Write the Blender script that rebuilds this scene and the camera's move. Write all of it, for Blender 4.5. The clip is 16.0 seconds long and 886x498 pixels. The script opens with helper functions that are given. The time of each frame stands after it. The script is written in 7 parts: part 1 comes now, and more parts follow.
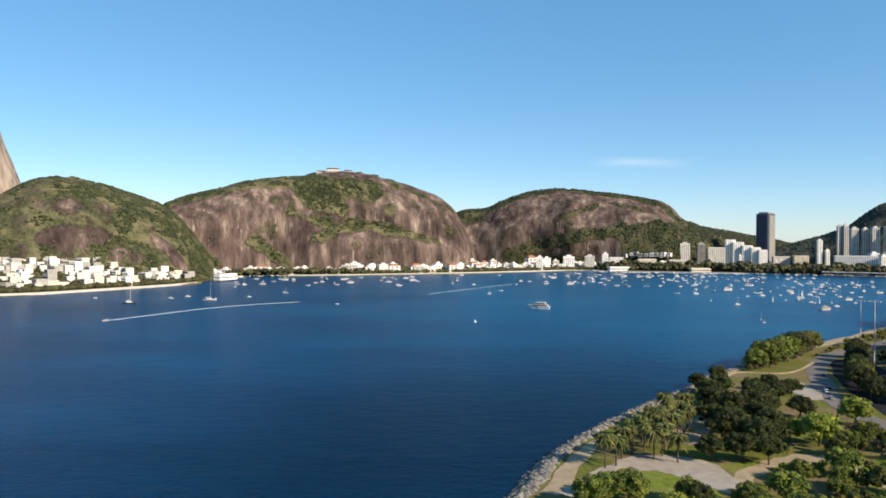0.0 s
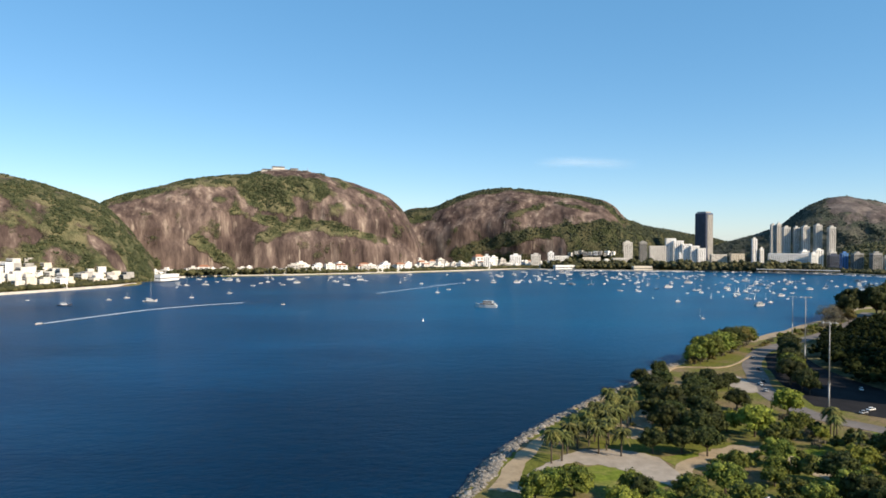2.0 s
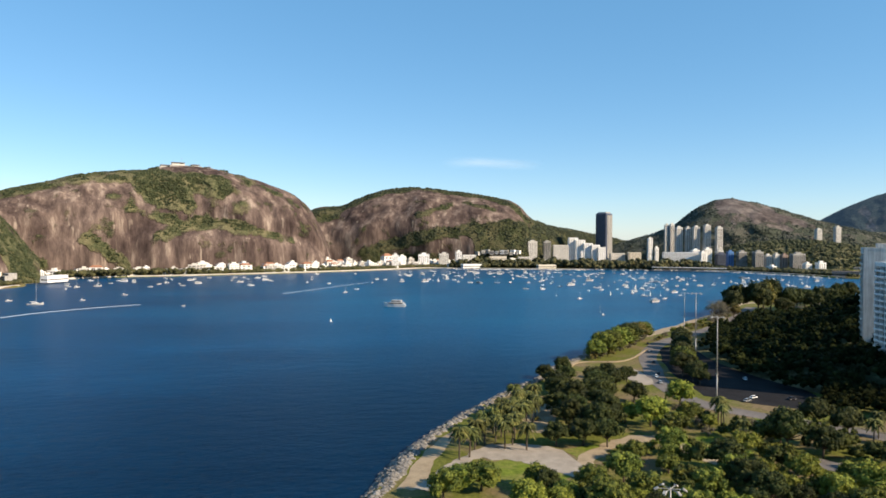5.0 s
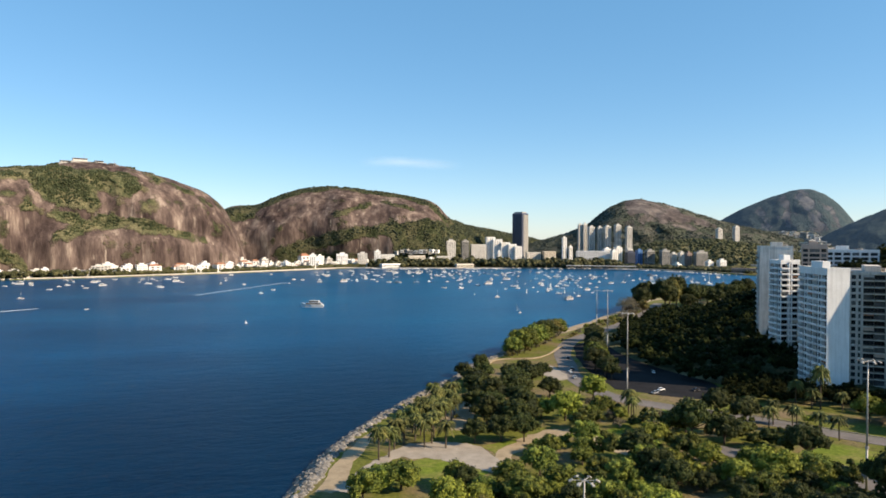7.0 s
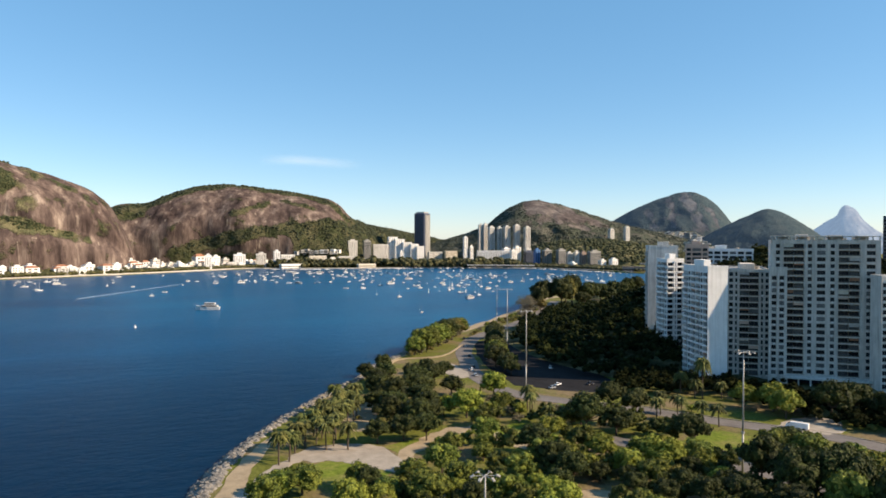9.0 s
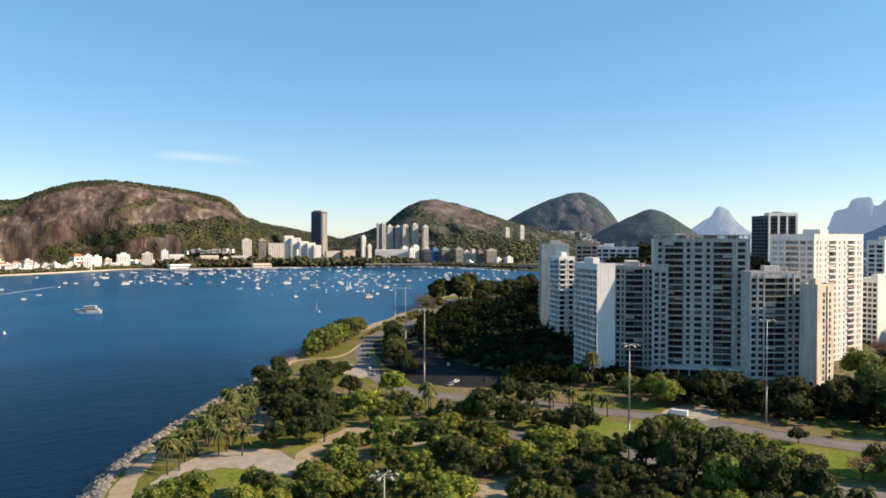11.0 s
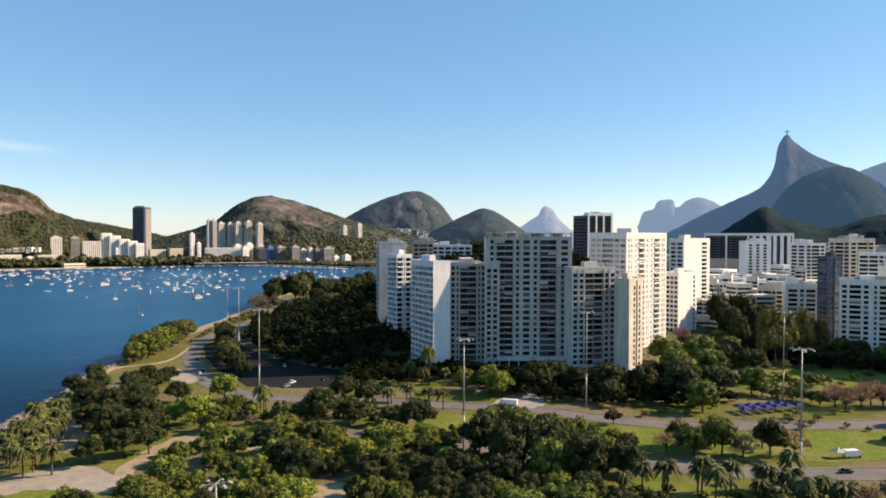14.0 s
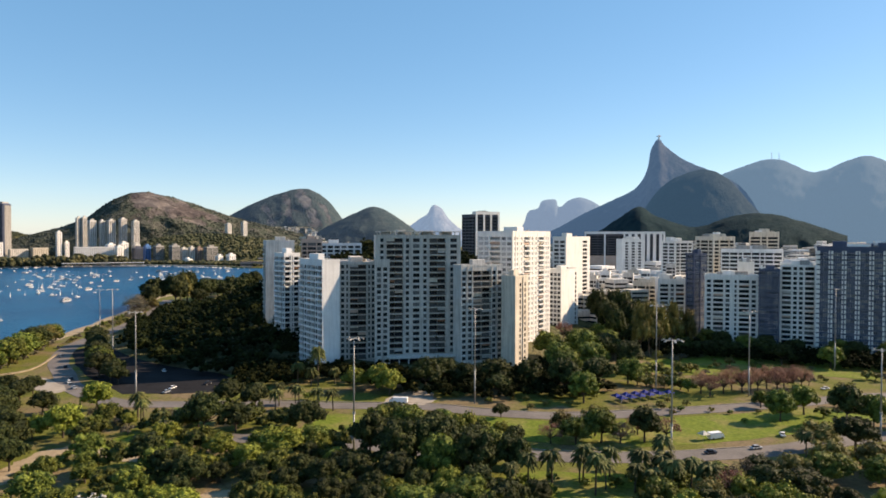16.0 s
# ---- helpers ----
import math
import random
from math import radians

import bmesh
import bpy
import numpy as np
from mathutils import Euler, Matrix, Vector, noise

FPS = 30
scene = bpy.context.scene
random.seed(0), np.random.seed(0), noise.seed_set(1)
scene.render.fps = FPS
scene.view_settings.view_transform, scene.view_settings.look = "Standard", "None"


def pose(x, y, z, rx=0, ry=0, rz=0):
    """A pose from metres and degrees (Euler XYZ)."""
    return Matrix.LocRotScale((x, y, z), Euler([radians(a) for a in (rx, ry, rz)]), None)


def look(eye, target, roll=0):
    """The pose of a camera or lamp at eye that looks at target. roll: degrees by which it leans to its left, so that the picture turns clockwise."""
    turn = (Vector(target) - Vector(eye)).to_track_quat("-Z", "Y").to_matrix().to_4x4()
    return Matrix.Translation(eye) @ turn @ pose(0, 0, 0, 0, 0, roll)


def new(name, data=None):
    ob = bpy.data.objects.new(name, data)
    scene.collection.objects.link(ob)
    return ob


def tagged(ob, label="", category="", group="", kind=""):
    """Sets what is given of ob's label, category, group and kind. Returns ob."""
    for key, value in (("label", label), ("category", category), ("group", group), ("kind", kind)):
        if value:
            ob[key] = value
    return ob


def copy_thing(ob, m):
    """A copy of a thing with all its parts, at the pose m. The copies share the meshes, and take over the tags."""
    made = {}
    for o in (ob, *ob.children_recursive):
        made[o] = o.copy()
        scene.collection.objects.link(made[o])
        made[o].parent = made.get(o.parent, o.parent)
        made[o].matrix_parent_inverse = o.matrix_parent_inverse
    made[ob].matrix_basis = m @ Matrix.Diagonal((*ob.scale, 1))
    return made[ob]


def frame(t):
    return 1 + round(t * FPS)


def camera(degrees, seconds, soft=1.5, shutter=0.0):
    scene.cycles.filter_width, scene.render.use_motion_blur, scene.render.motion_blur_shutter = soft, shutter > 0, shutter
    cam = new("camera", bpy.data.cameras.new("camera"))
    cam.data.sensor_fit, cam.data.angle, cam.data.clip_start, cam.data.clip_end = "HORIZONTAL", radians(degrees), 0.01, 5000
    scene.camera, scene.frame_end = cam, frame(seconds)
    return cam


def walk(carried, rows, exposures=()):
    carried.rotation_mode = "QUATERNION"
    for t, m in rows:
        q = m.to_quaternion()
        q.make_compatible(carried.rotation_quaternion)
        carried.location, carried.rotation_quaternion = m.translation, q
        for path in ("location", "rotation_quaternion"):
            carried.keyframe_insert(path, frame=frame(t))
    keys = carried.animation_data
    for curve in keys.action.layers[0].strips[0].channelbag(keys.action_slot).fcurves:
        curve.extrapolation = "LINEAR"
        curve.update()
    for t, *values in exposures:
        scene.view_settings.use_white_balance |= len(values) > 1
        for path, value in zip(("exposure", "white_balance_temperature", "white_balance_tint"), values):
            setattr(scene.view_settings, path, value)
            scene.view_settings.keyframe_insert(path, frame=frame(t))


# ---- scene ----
# ---- camera: a drone that hovers and turns on the spot ----
EYE = (0.0, 0.0, 78.0)
# seconds, heading, pitch, roll
PATH = [
    (0.0, 0.01, -0.71, -0.3),
    (0.5, -1.07, -0.72, -0.28),
    (1.0, -2.16, -0.74, -0.26),
    (1.5, -3.23, -0.75, -0.26),
    (2.0, -4.32, -0.76, -0.19),
    (2.5, -5.38, -0.78, -0.2),
    (3.0, -6.54, -0.8, -0.23),
    (3.5, -7.86, -0.81, -0.2),
    (4.0, -9.18, -0.8, -0.23),
    (6.5, -16.69, -0.82, -0.16),
    (7.0, -18.6, -0.82, -0.15),
    (7.5, -20.55, -0.83, -0.17),
    (8.0, -22.53, -0.84, -0.17),
    (8.5, -24.6, -0.85, -0.17),
    (9.0, -26.69, -0.81, -0.14),
    (11.5, -37.24, -0.91, -0.13),
    (12.0, -39.4, -0.92, -0.17),
    (12.5, -41.61, -0.96, -0.14),
    (13.0, -43.88, -0.96, -0.16),
    (13.5, -46.14, -1.01, -0.15),
    (14.0, -48.47, -1.04, -0.16),
    (14.5, -50.78, -1.09, -0.16),
    (15.0, -53.05, -1.1, -0.14),
    (15.5, -55.32, -1.13, -0.13),
    (16.0, -57.57, -1.15, -0.14),
]
cam = camera(65.25, 16.0, soft=1.7)
walk(cam, [(t, pose(*EYE, 90 + p, r, y)) for t, y, p, r in PATH], exposures=[(0, 0.70, 6800, 12), (7, 0.83, 7200, 14), (16, 0.87, 7700, 19)])

# ---- sky and sun: clear winter afternoon, sun low in the north-west ----
SUN_AZIMUTH, SUN_HEIGHT = 129.4, 30.0  # degrees clockwise from +y, degrees above the horizon
world = bpy.data.worlds.new("sky")
scene.world = world
world.use_nodes = True
wn, wl = world.node_tree.nodes, world.node_tree.links
sky = wn.new("ShaderNodeTexSky")
sky.sky_type, sky.sun_disc = "NISHITA", False
sky.sun_elevation, sky.sun_rotation = radians(SUN_HEIGHT), radians(SUN_AZIMUTH)
sky.altitude, sky.air_density, sky.dust_density, sky.ozone_density = 1000, 0.9, 0.35, 1.2
wn["Background"].inputs["Strength"].default_value = 0.104
tone = wn.new("ShaderNodeHueSaturation")
tone.inputs["Hue"].default_value, tone.inputs["Saturation"].default_value = 0.495, 1.22
wl.new(sky.outputs["Color"], tone.inputs["Color"])
even = wn.new("ShaderNodeMix")  # clear maritime air: an even blue over the whole dome
even.data_type = "RGBA"
even.inputs[0].default_value, even.inputs[7].default_value = 0.42, (0.80, 2.75, 5.2, 1.0)
wl.new(tone.outputs["Color"], even.inputs[6])
wl.new(even.outputs[2], wn["Background"].inputs["Color"])

sun_data = bpy.data.lights.new("sun", "SUN")
sun_data.energy, sun_data.angle, sun_data.color = 5.0, radians(0.53), (1.0, 0.86, 0.67)
sun = new("sun", sun_data)
_a, _e = radians(SUN_AZIMUTH), radians(SUN_HEIGHT)
sun.matrix_world = look((0, 0, 0), (-math.sin(_a) * math.cos(_e), -math.cos(_a) * math.cos(_e), -math.sin(_e)))

# ---- materials ----
def shader(name):
    m = bpy.data.materials.new(name)
    m.use_nodes = True
    nt = m.node_tree
    return m, nt.nodes, nt.links, nt.nodes["Principled BSDF"]


def noise_node(nodes, links, vec, scale, detail=4.0, rough=0.55):
    n = nodes.new("ShaderNodeTexNoise")
    n.inputs["Scale"].default_value, n.inputs["Detail"].default_value = scale, detail
    n.inputs["Roughness"].default_value = rough
    links.new(vec, n.inputs["Vector"])
    return n.outputs["Fac"]


def ramp(nodes, links, fac, stops):
    r = nodes.new("ShaderNodeValToRGB")
    els = r.color_ramp.elements
    while len(els) < len(stops):
        els.new(0.5)
    for e, (p, c) in zip(els, stops):
        e.position, e.color = p, (*c, 1.0)
    links.new(fac, r.inputs["Fac"])
    return r.outputs["Color"]


def mix(nodes, links, fac, a, b, blend="MIX"):
    n = nodes.new("ShaderNodeMix")
    n.data_type, n.blend_type = "RGBA", blend
    for sock, v in ((n.inputs[0], fac), (n.inputs[6], a), (n.inputs[7], b)):
        if isinstance(v, (int, float)):
            sock.default_value = v
        elif isinstance(v, tuple):
            sock.default_value = (*v, 1.0)
        else:
            links.new(v, sock)
    return n.outputs[2]


def math_node(nodes, links, op, a, b):
    n = nodes.new("ShaderNodeMath")
    n.operation = op
    for sock, v in zip(n.inputs, (a, b)):
        if isinstance(v, (int, float)):
            sock.default_value = v
        else:
            links.new(v, sock)
    return n.outputs[0]


def stretch(nodes, links, vec, sx, sy, sz):
    n = nodes.new("ShaderNodeMapping")
    n.inputs["Scale"].default_value = (sx, sy, sz)
    links.new(vec, n.inputs["Vector"])
    return n.outputs["Vector"]


def bump(nodes, links, height, bsdf, strength, distance):
    n = nodes.new("ShaderNodeBump")
    n.inputs["Strength"].default_value, n.inputs["Distance"].default_value = strength, distance
    links.new(height, n.inputs["Height"])
    links.new(n.outputs["Normal"], bsdf.inputs["Normal"])


def plain(name, dark, light, size=1.0, rough=0.8, metal=0.0, relief=0.3, vary=0.0, spec=0.3, streak=0.0):
    """A surface of two tones, stained at two scales; size is that of the larger stains in metres. vary: how much things of it differ."""
    m, n, l, b = shader(name)
    geo = n.new("ShaderNodeNewGeometry").outputs["Position"]
    big = noise_node(n, l, geo, 1.0 / size, 3.0)
    fine = noise_node(n, l, geo, 9.0 / size, 5.0)
    both = math_node(n, l, "ADD", math_node(n, l, "MULTIPLY", big, 0.6), math_node(n, l, "MULTIPLY", fine, 0.4))
    col = ramp(n, l, both, [(0.32, dark), (0.68, light)])
    if streak:  # rain stains that run down a wall
        runs = noise_node(n, l, stretch(n, l, geo, 0.9, 0.9, 0.05), 1.0, 4.0, 0.65)
        col = mix(n, l, streak, col, ramp(n, l, runs, [(0.36, (0.42, 0.39, 0.36)), (0.56, (1.0, 1.0, 1.0))]), "MULTIPLY")
    if vary:
        rnd = n.new("ShaderNodeObjectInfo").outputs["Random"]
        hsv = n.new("ShaderNodeHueSaturation")
        val = math_node(n, l, "ADD", math_node(n, l, "MULTIPLY", rnd, 2 * vary), 1.0 - vary)
        l.new(val, hsv.inputs["Value"])
        l.new(col, hsv.inputs["Color"])
        col = hsv.outputs["Color"]
    l.new(col, b.inputs["Base Color"])
    b.inputs["Roughness"].default_value, b.inputs["Metallic"].default_value = rough, metal
    b.inputs["Specular IOR Level"].default_value = spec
    if relief:
        bump(n, l, fine, b, relief, 0.05 * size)
    return m


def foliage(name, dark, mid, light, size=3.0, vary=0.25, island=True, spec=0.2, relief=0.8):
    m, n, l, b = shader(name)
    geom = n.new("ShaderNodeNewGeometry")
    f = noise_node(n, l, geom.outputs["Position"], 1.0 / size, 3.0)
    if island:
        f = math_node(n, l, "ADD", math_node(n, l, "MULTIPLY", f, 0.70), math_node(n, l, "MULTIPLY", geom.outputs["Random Per Island"], 0.30))
    col = ramp(n, l, f, [(0.2, dark), (0.5, mid), (0.82, light)])
    hsv = n.new("ShaderNodeHueSaturation")
    rnd = n.new("ShaderNodeObjectInfo").outputs["Random"]
    l.new(math_node(n, l, "ADD", math_node(n, l, "MULTIPLY", rnd, 2 * vary), 1.0 - vary), hsv.inputs["Value"])
    l.new(math_node(n, l, "ADD", math_node(n, l, "MULTIPLY", rnd, 0.03), 0.490), hsv.inputs["Hue"])
    l.new(col, hsv.inputs["Color"])
    l.new(hsv.outputs["Color"], b.inputs["Base Color"])
    b.inputs["Roughness"].default_value = 0.65
    b.inputs["Specular IOR Level"].default_value = spec
    if relief:  # sprays of leaves
        bump(n, l, noise_node(n, l, geom.outputs["Position"], 1.0 / relief, 4.0, 0.7), b, 0.9, relief)
    glow = n.new("ShaderNodeBsdfTranslucent")  # light through thin leaves
    l.new(hsv.outputs["Color"], glow.inputs["Color"])
    both = n.new("ShaderNodeMixShader")
    both.inputs["Fac"].default_value = 0.16
    l.new(b.outputs["BSDF"], both.inputs[1])
    l.new(glow.outputs["BSDF"], both.inputs[2])
    l.new(both.outputs["Shader"], n["Material Output"].inputs["Surface"])
    return m


def hill_material(name, greens, rocks, olive=(0.185, 0.165, 0.095), haze_glow=0.0, air=(0.17, 0.40, 0.82)):
    """Bare granite with weathering streaks down the fall line, and scrub where the mesh's cover is high. Emission,
    where given, paints haze over distant hills.
    """
    m, n, l, b = shader(name)
    pos = n.new("ShaderNodeNewGeometry").outputs["Position"]
    at = n.new("ShaderNodeAttribute")
    at.attribute_name = "cover"
    streak = noise_node(n, l, stretch(n, l, pos, 0.04, 0.04, 0.007), 1.0, 6.0, 0.68)
    thin = noise_node(n, l, stretch(n, l, pos, 0.075, 0.075, 0.006), 1.0, 3.0, 0.5)
    broad = noise_node(n, l, pos, 0.010, 4.0)
    rock = ramp(n, l, streak, [(0.34, rocks[0]), (0.47, rocks[1]), (0.56, rocks[2]), (0.70, rocks[3])])
    patchy = ramp(n, l, broad, [(0.38, (0.50, 0.48, 0.50)), (0.60, (1.0, 1.0, 1.0))])
    rock = mix(n, l, 0.9, rock, patchy, "MULTIPLY")
    rock = mix(n, l, ramp(n, l, thin, [(0.66, (0.0, 0.0, 0.0)), (0.74, (0.7, 0.7, 0.7))]), rock, rocks[3])
    rock = mix(n, l, ramp(n, l, thin, [(0.27, (0.6, 0.6, 0.6)), (0.36, (0.0, 0.0, 0.0))]), rock, rocks[0])
    leaf = noise_node(n, l, pos, 0.11, 5.0, 0.7)
    green = ramp(n, l, leaf, [(0.30, greens[0]), (0.5, greens[1]), (0.72, greens[2])])
    dry = noise_node(n, l, pos, 0.022, 5.0, 0.6)
    green = mix(n, l, ramp(n, l, dry, [(0.46, (0.0, 0.0, 0.0)), (0.60, (0.75, 0.75, 0.75))]), green, olive)
    grain = noise_node(n, l, pos, 0.06, 6.0, 0.7)
    edge = math_node(n, l, "ADD", at.outputs["Fac"], math_node(n, l, "MULTIPLY", math_node(n, l, "SUBTRACT", grain, 0.5), 1.7))
    mask = n.new("ShaderNodeMapRange")
    mask.inputs["From Min"].default_value, mask.inputs["From Max"].default_value = 0.34, 0.66
    l.new(edge, mask.inputs["Value"])
    l.new(mix(n, l, mask.outputs["Result"], rock, green), b.inputs["Base Color"])
    b.inputs["Roughness"].default_value, b.inputs["Specular IOR Level"].default_value = 0.9, 0.04
    high = math_node(n, l, "ADD", math_node(n, l, "MULTIPLY", leaf, mask.outputs["Result"]), math_node(n, l, "MULTIPLY", streak, 0.6))
    bump(n, l, high, b, 0.85, 9.0)
    # Blue emission stands in for haze before the hill.
    if haze_glow:
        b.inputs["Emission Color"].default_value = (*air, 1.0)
        b.inputs["Emission Strength"].default_value = haze_glow
    return m


ROCKS = ((0.046, 0.034, 0.031), (0.104, 0.077, 0.068), (0.160, 0.120, 0.102), (0.345, 0.283, 0.232))
GREENS = ((0.024, 0.033, 0.017), (0.070, 0.078, 0.040), (0.150, 0.146, 0.080))
M_HILL = hill_material("granite_and_scrub", GREENS, ROCKS)
M_HILL_LONG = hill_material("granite_and_dark_scrub", ((0.014, 0.021, 0.010), (0.040, 0.048, 0.023), (0.090, 0.090, 0.048)), ROCKS, (0.105, 0.098, 0.055))
# Lighter copy of the granite, its sunlit tone put into the colour.
M_HILL_PALE = hill_material("granite_painted_sunlit", GREENS, ((0.221, 0.17, 0.136), (0.357, 0.289, 0.2295), (0.425, 0.3485, 0.2805), (0.493, 0.408, 0.34)))
# Haze put into the base colours: lifted greys here, blue shift on the ridge.
M_HILL_MID = hill_material("hazed_granite_and_scrub", ((0.030, 0.042, 0.030), (0.060, 0.070, 0.052), (0.11, 0.115, 0.085)), ((0.085, 0.074, 0.072), (0.13, 0.113, 0.105), (0.17, 0.145, 0.132), (0.22, 0.19, 0.17)), (0.115, 0.110, 0.090))
M_HILL_NEAR = hill_material("hazed_wooded_ridge", ((0.006, 0.020, 0.026), (0.011, 0.029, 0.035), (0.019, 0.042, 0.046)), ((0.03, 0.03, 0.03), (0.045, 0.042, 0.04), (0.06, 0.055, 0.05), (0.08, 0.075, 0.07)), (0.020, 0.041, 0.045))
# Blue tint and slight emission paint haze onto these green hills.
M_HILL_GREEN = hill_material("hazed_green_hills", ((0.017, 0.032, 0.039), (0.033, 0.053, 0.058), (0.058, 0.080, 0.080)), ((0.066, 0.076, 0.090), (0.092, 0.098, 0.108), (0.120, 0.120, 0.122), (0.165, 0.158, 0.150)), (0.058, 0.075, 0.074), 0.030, (0.32, 0.50, 0.80))
# Haze of the far ranges: blue-shifted base colours plus emission.
M_HILL_FAR = hill_material("hazed_range", ((0.004, 0.009, 0.010), (0.008, 0.014, 0.015), (0.014, 0.021, 0.020)), ((0.016, 0.020, 0.023), (0.025, 0.029, 0.031), (0.036, 0.038, 0.038), (0.055, 0.054, 0.050)), (0.012, 0.018, 0.017), 0.17, (0.165, 0.365, 0.69))
M_HILL_SPUR = hill_material("hazed_spur", ((0.003, 0.008, 0.009), (0.007, 0.013, 0.013), (0.014, 0.021, 0.018)), ((0.012, 0.014, 0.017), (0.019, 0.021, 0.024), (0.027, 0.028, 0.030), (0.038, 0.038, 0.038)), (0.010, 0.016, 0.014), 0.125, (0.125, 0.32, 0.58))
M_HILL_BLUE = hill_material("hazed_far_range", ((0.012, 0.020, 0.026), (0.018, 0.026, 0.032), (0.024, 0.033, 0.038)), ((0.03, 0.035, 0.042), (0.038, 0.043, 0.049), (0.048, 0.051, 0.055), (0.058, 0.060, 0.062)), (0.021, 0.029, 0.034), 0.275, (0.24, 0.455, 0.71))
M_HILL_HORIZON = hill_material("hazed_horizon_peaks", ((0.03, 0.05, 0.065), (0.045, 0.064, 0.078), (0.060, 0.080, 0.092)), ((0.075, 0.090, 0.108), (0.10, 0.112, 0.126), (0.13, 0.137, 0.147), (0.17, 0.172, 0.175)), (0.060, 0.078, 0.088), 0.34, (0.30, 0.47, 0.72))

M_WHITE = plain("white_render", (0.68, 0.675, 0.655), (0.82, 0.815, 0.80), 6.0, 0.75, vary=0.06, streak=0.22)
M_SNOW = plain("warm_white_paint", (0.6624, 0.6532, 0.6164), (0.782, 0.7728, 0.736), 6.0, 0.7, vary=0.04, streak=0.25)
M_CREAM = plain("cream_render", (0.52, 0.47, 0.39), (0.68, 0.62, 0.52), 6.0, 0.8, vary=0.08, streak=0.5)
M_GREY = plain("grey_concrete", (0.27, 0.265, 0.25), (0.42, 0.41, 0.39), 5.0, 0.85, streak=0.6)
M_BONE = plain("weathered_pale_concrete", (0.50, 0.48, 0.445), (0.68, 0.66, 0.62), 5.0, 0.85, streak=0.55)
M_TOWER = plain("stained_beige_concrete", (0.42, 0.39, 0.35), (0.63, 0.59, 0.54), 4.0, 0.85, streak=0.40)
M_PINK = plain("faded_salmon_render", (0.42, 0.30, 0.24), (0.55, 0.41, 0.33), 5.0, 0.85)
M_CLAY = plain("clay_brown_render", (0.20, 0.15, 0.13), (0.31, 0.24, 0.21), 5.0, 0.85)
M_SLATE = plain("dark_blue_grey_glass", (0.030, 0.036, 0.055), (0.055, 0.063, 0.085), 8.0, 0.4)
M_BLUE_WALL = plain("blue_panel", (0.05, 0.14, 0.32), (0.08, 0.20, 0.42), 6.0, 0.5)
M_CURTAIN = plain("blue_grey_curtain_wall", (0.055, 0.066, 0.098), (0.085, 0.098, 0.138), 8.0, 0.4)
M_NAVY = plain("navy_cladding", (0.030, 0.048, 0.095), (0.055, 0.080, 0.140), 6.0, 0.35)
M_NAVY_GLASS = plain("navy_tinted_glass", (0.020, 0.030, 0.052), (0.045, 0.060, 0.092), 5.0, 0.15, relief=0, vary=0.5, spec=0.3)
M_RAIL = plain("brown_balcony_railing", (0.07, 0.055, 0.045), (0.16, 0.13, 0.105), 3.0, 0.6)
M_ROOF = plain("roof_felt", (0.20, 0.19, 0.18), (0.36, 0.35, 0.33), 3.0, 0.9)
M_TILE = plain("terracotta_roof", (0.22, 0.10, 0.06), (0.34, 0.17, 0.10), 2.0, 0.85)
M_GLASS = plain("window_glass", (0.008, 0.010, 0.013), (0.022, 0.026, 0.032), 4.0, 0.18, relief=0, vary=0.6, spec=0.12)
M_FRAME = plain("dark_window_frame_paint", (0.05, 0.05, 0.05), (0.09, 0.088, 0.085), 2.0, 0.6)
M_ASPHALT = plain("sun_bleached_asphalt", (0.095, 0.086, 0.082), (0.170, 0.154, 0.144), 7.0, 0.9)
# Darker than real asphalt: shade over the car park is put into the colour.
M_ASPHALT_DARK = plain("shade_dark_asphalt", (0.012, 0.012, 0.014), (0.026, 0.026, 0.028), 7.0, 0.9, spec=0.05)
M_PAVING = plain("pale_paving", (0.21, 0.182, 0.15), (0.35, 0.312, 0.262), 4.0, 0.9)
M_SAND = plain("trodden_sand", (0.20, 0.155, 0.10), (0.35, 0.282, 0.19), 5.0, 0.95)
M_BEACH = plain("beach_sand", (0.38, 0.35, 0.305), (0.55, 0.52, 0.47), 12.0, 0.95)
M_STONE = plain("granite_boulder", (0.045, 0.042, 0.039), (0.31, 0.29, 0.262), 1.0, 0.9, relief=0.6, vary=0.45)
M_STEEL = plain("galvanised_pole", (0.24, 0.235, 0.23), (0.38, 0.375, 0.36), 2.0, 0.45, 0.2)
M_HULL = plain("white_gelcoat", (0.42, 0.43, 0.43), (0.56, 0.565, 0.56), 2.0, 0.3, relief=0, vary=0.25)
M_HULL_DARK = plain("dark_hull_paint", (0.02, 0.03, 0.05), (0.05, 0.06, 0.09), 2.0, 0.35, relief=0)
M_MAST = plain("aluminium_spar", (0.5, 0.5, 0.5), (0.66, 0.66, 0.65), 1.0, 0.4, 0.4, relief=0)
M_CANVAS = plain("sail_canvas", (0.66, 0.65, 0.6), (0.8, 0.79, 0.75), 2.0, 0.8)
M_BARK = plain("bark", (0.045, 0.034, 0.025), (0.105, 0.084, 0.062), 0.6, 0.95, relief=0.6)
M_TARP = plain("blue_tarpaulin", (0.008, 0.025, 0.22), (0.018, 0.05, 0.38), 2.0, 0.45)
M_TYRE = plain("tyre_rubber", (0.015, 0.015, 0.015), (0.03, 0.03, 0.03), 0.5, 0.9)
M_CAR_WHITE = plain("white_car_paint", (0.7, 0.7, 0.7), (0.8, 0.8, 0.8), 3.0, 0.25, relief=0)
M_CAR_DARK = plain("dark_car_paint", (0.02, 0.02, 0.025), (0.04, 0.04, 0.05), 3.0, 0.25, relief=0)
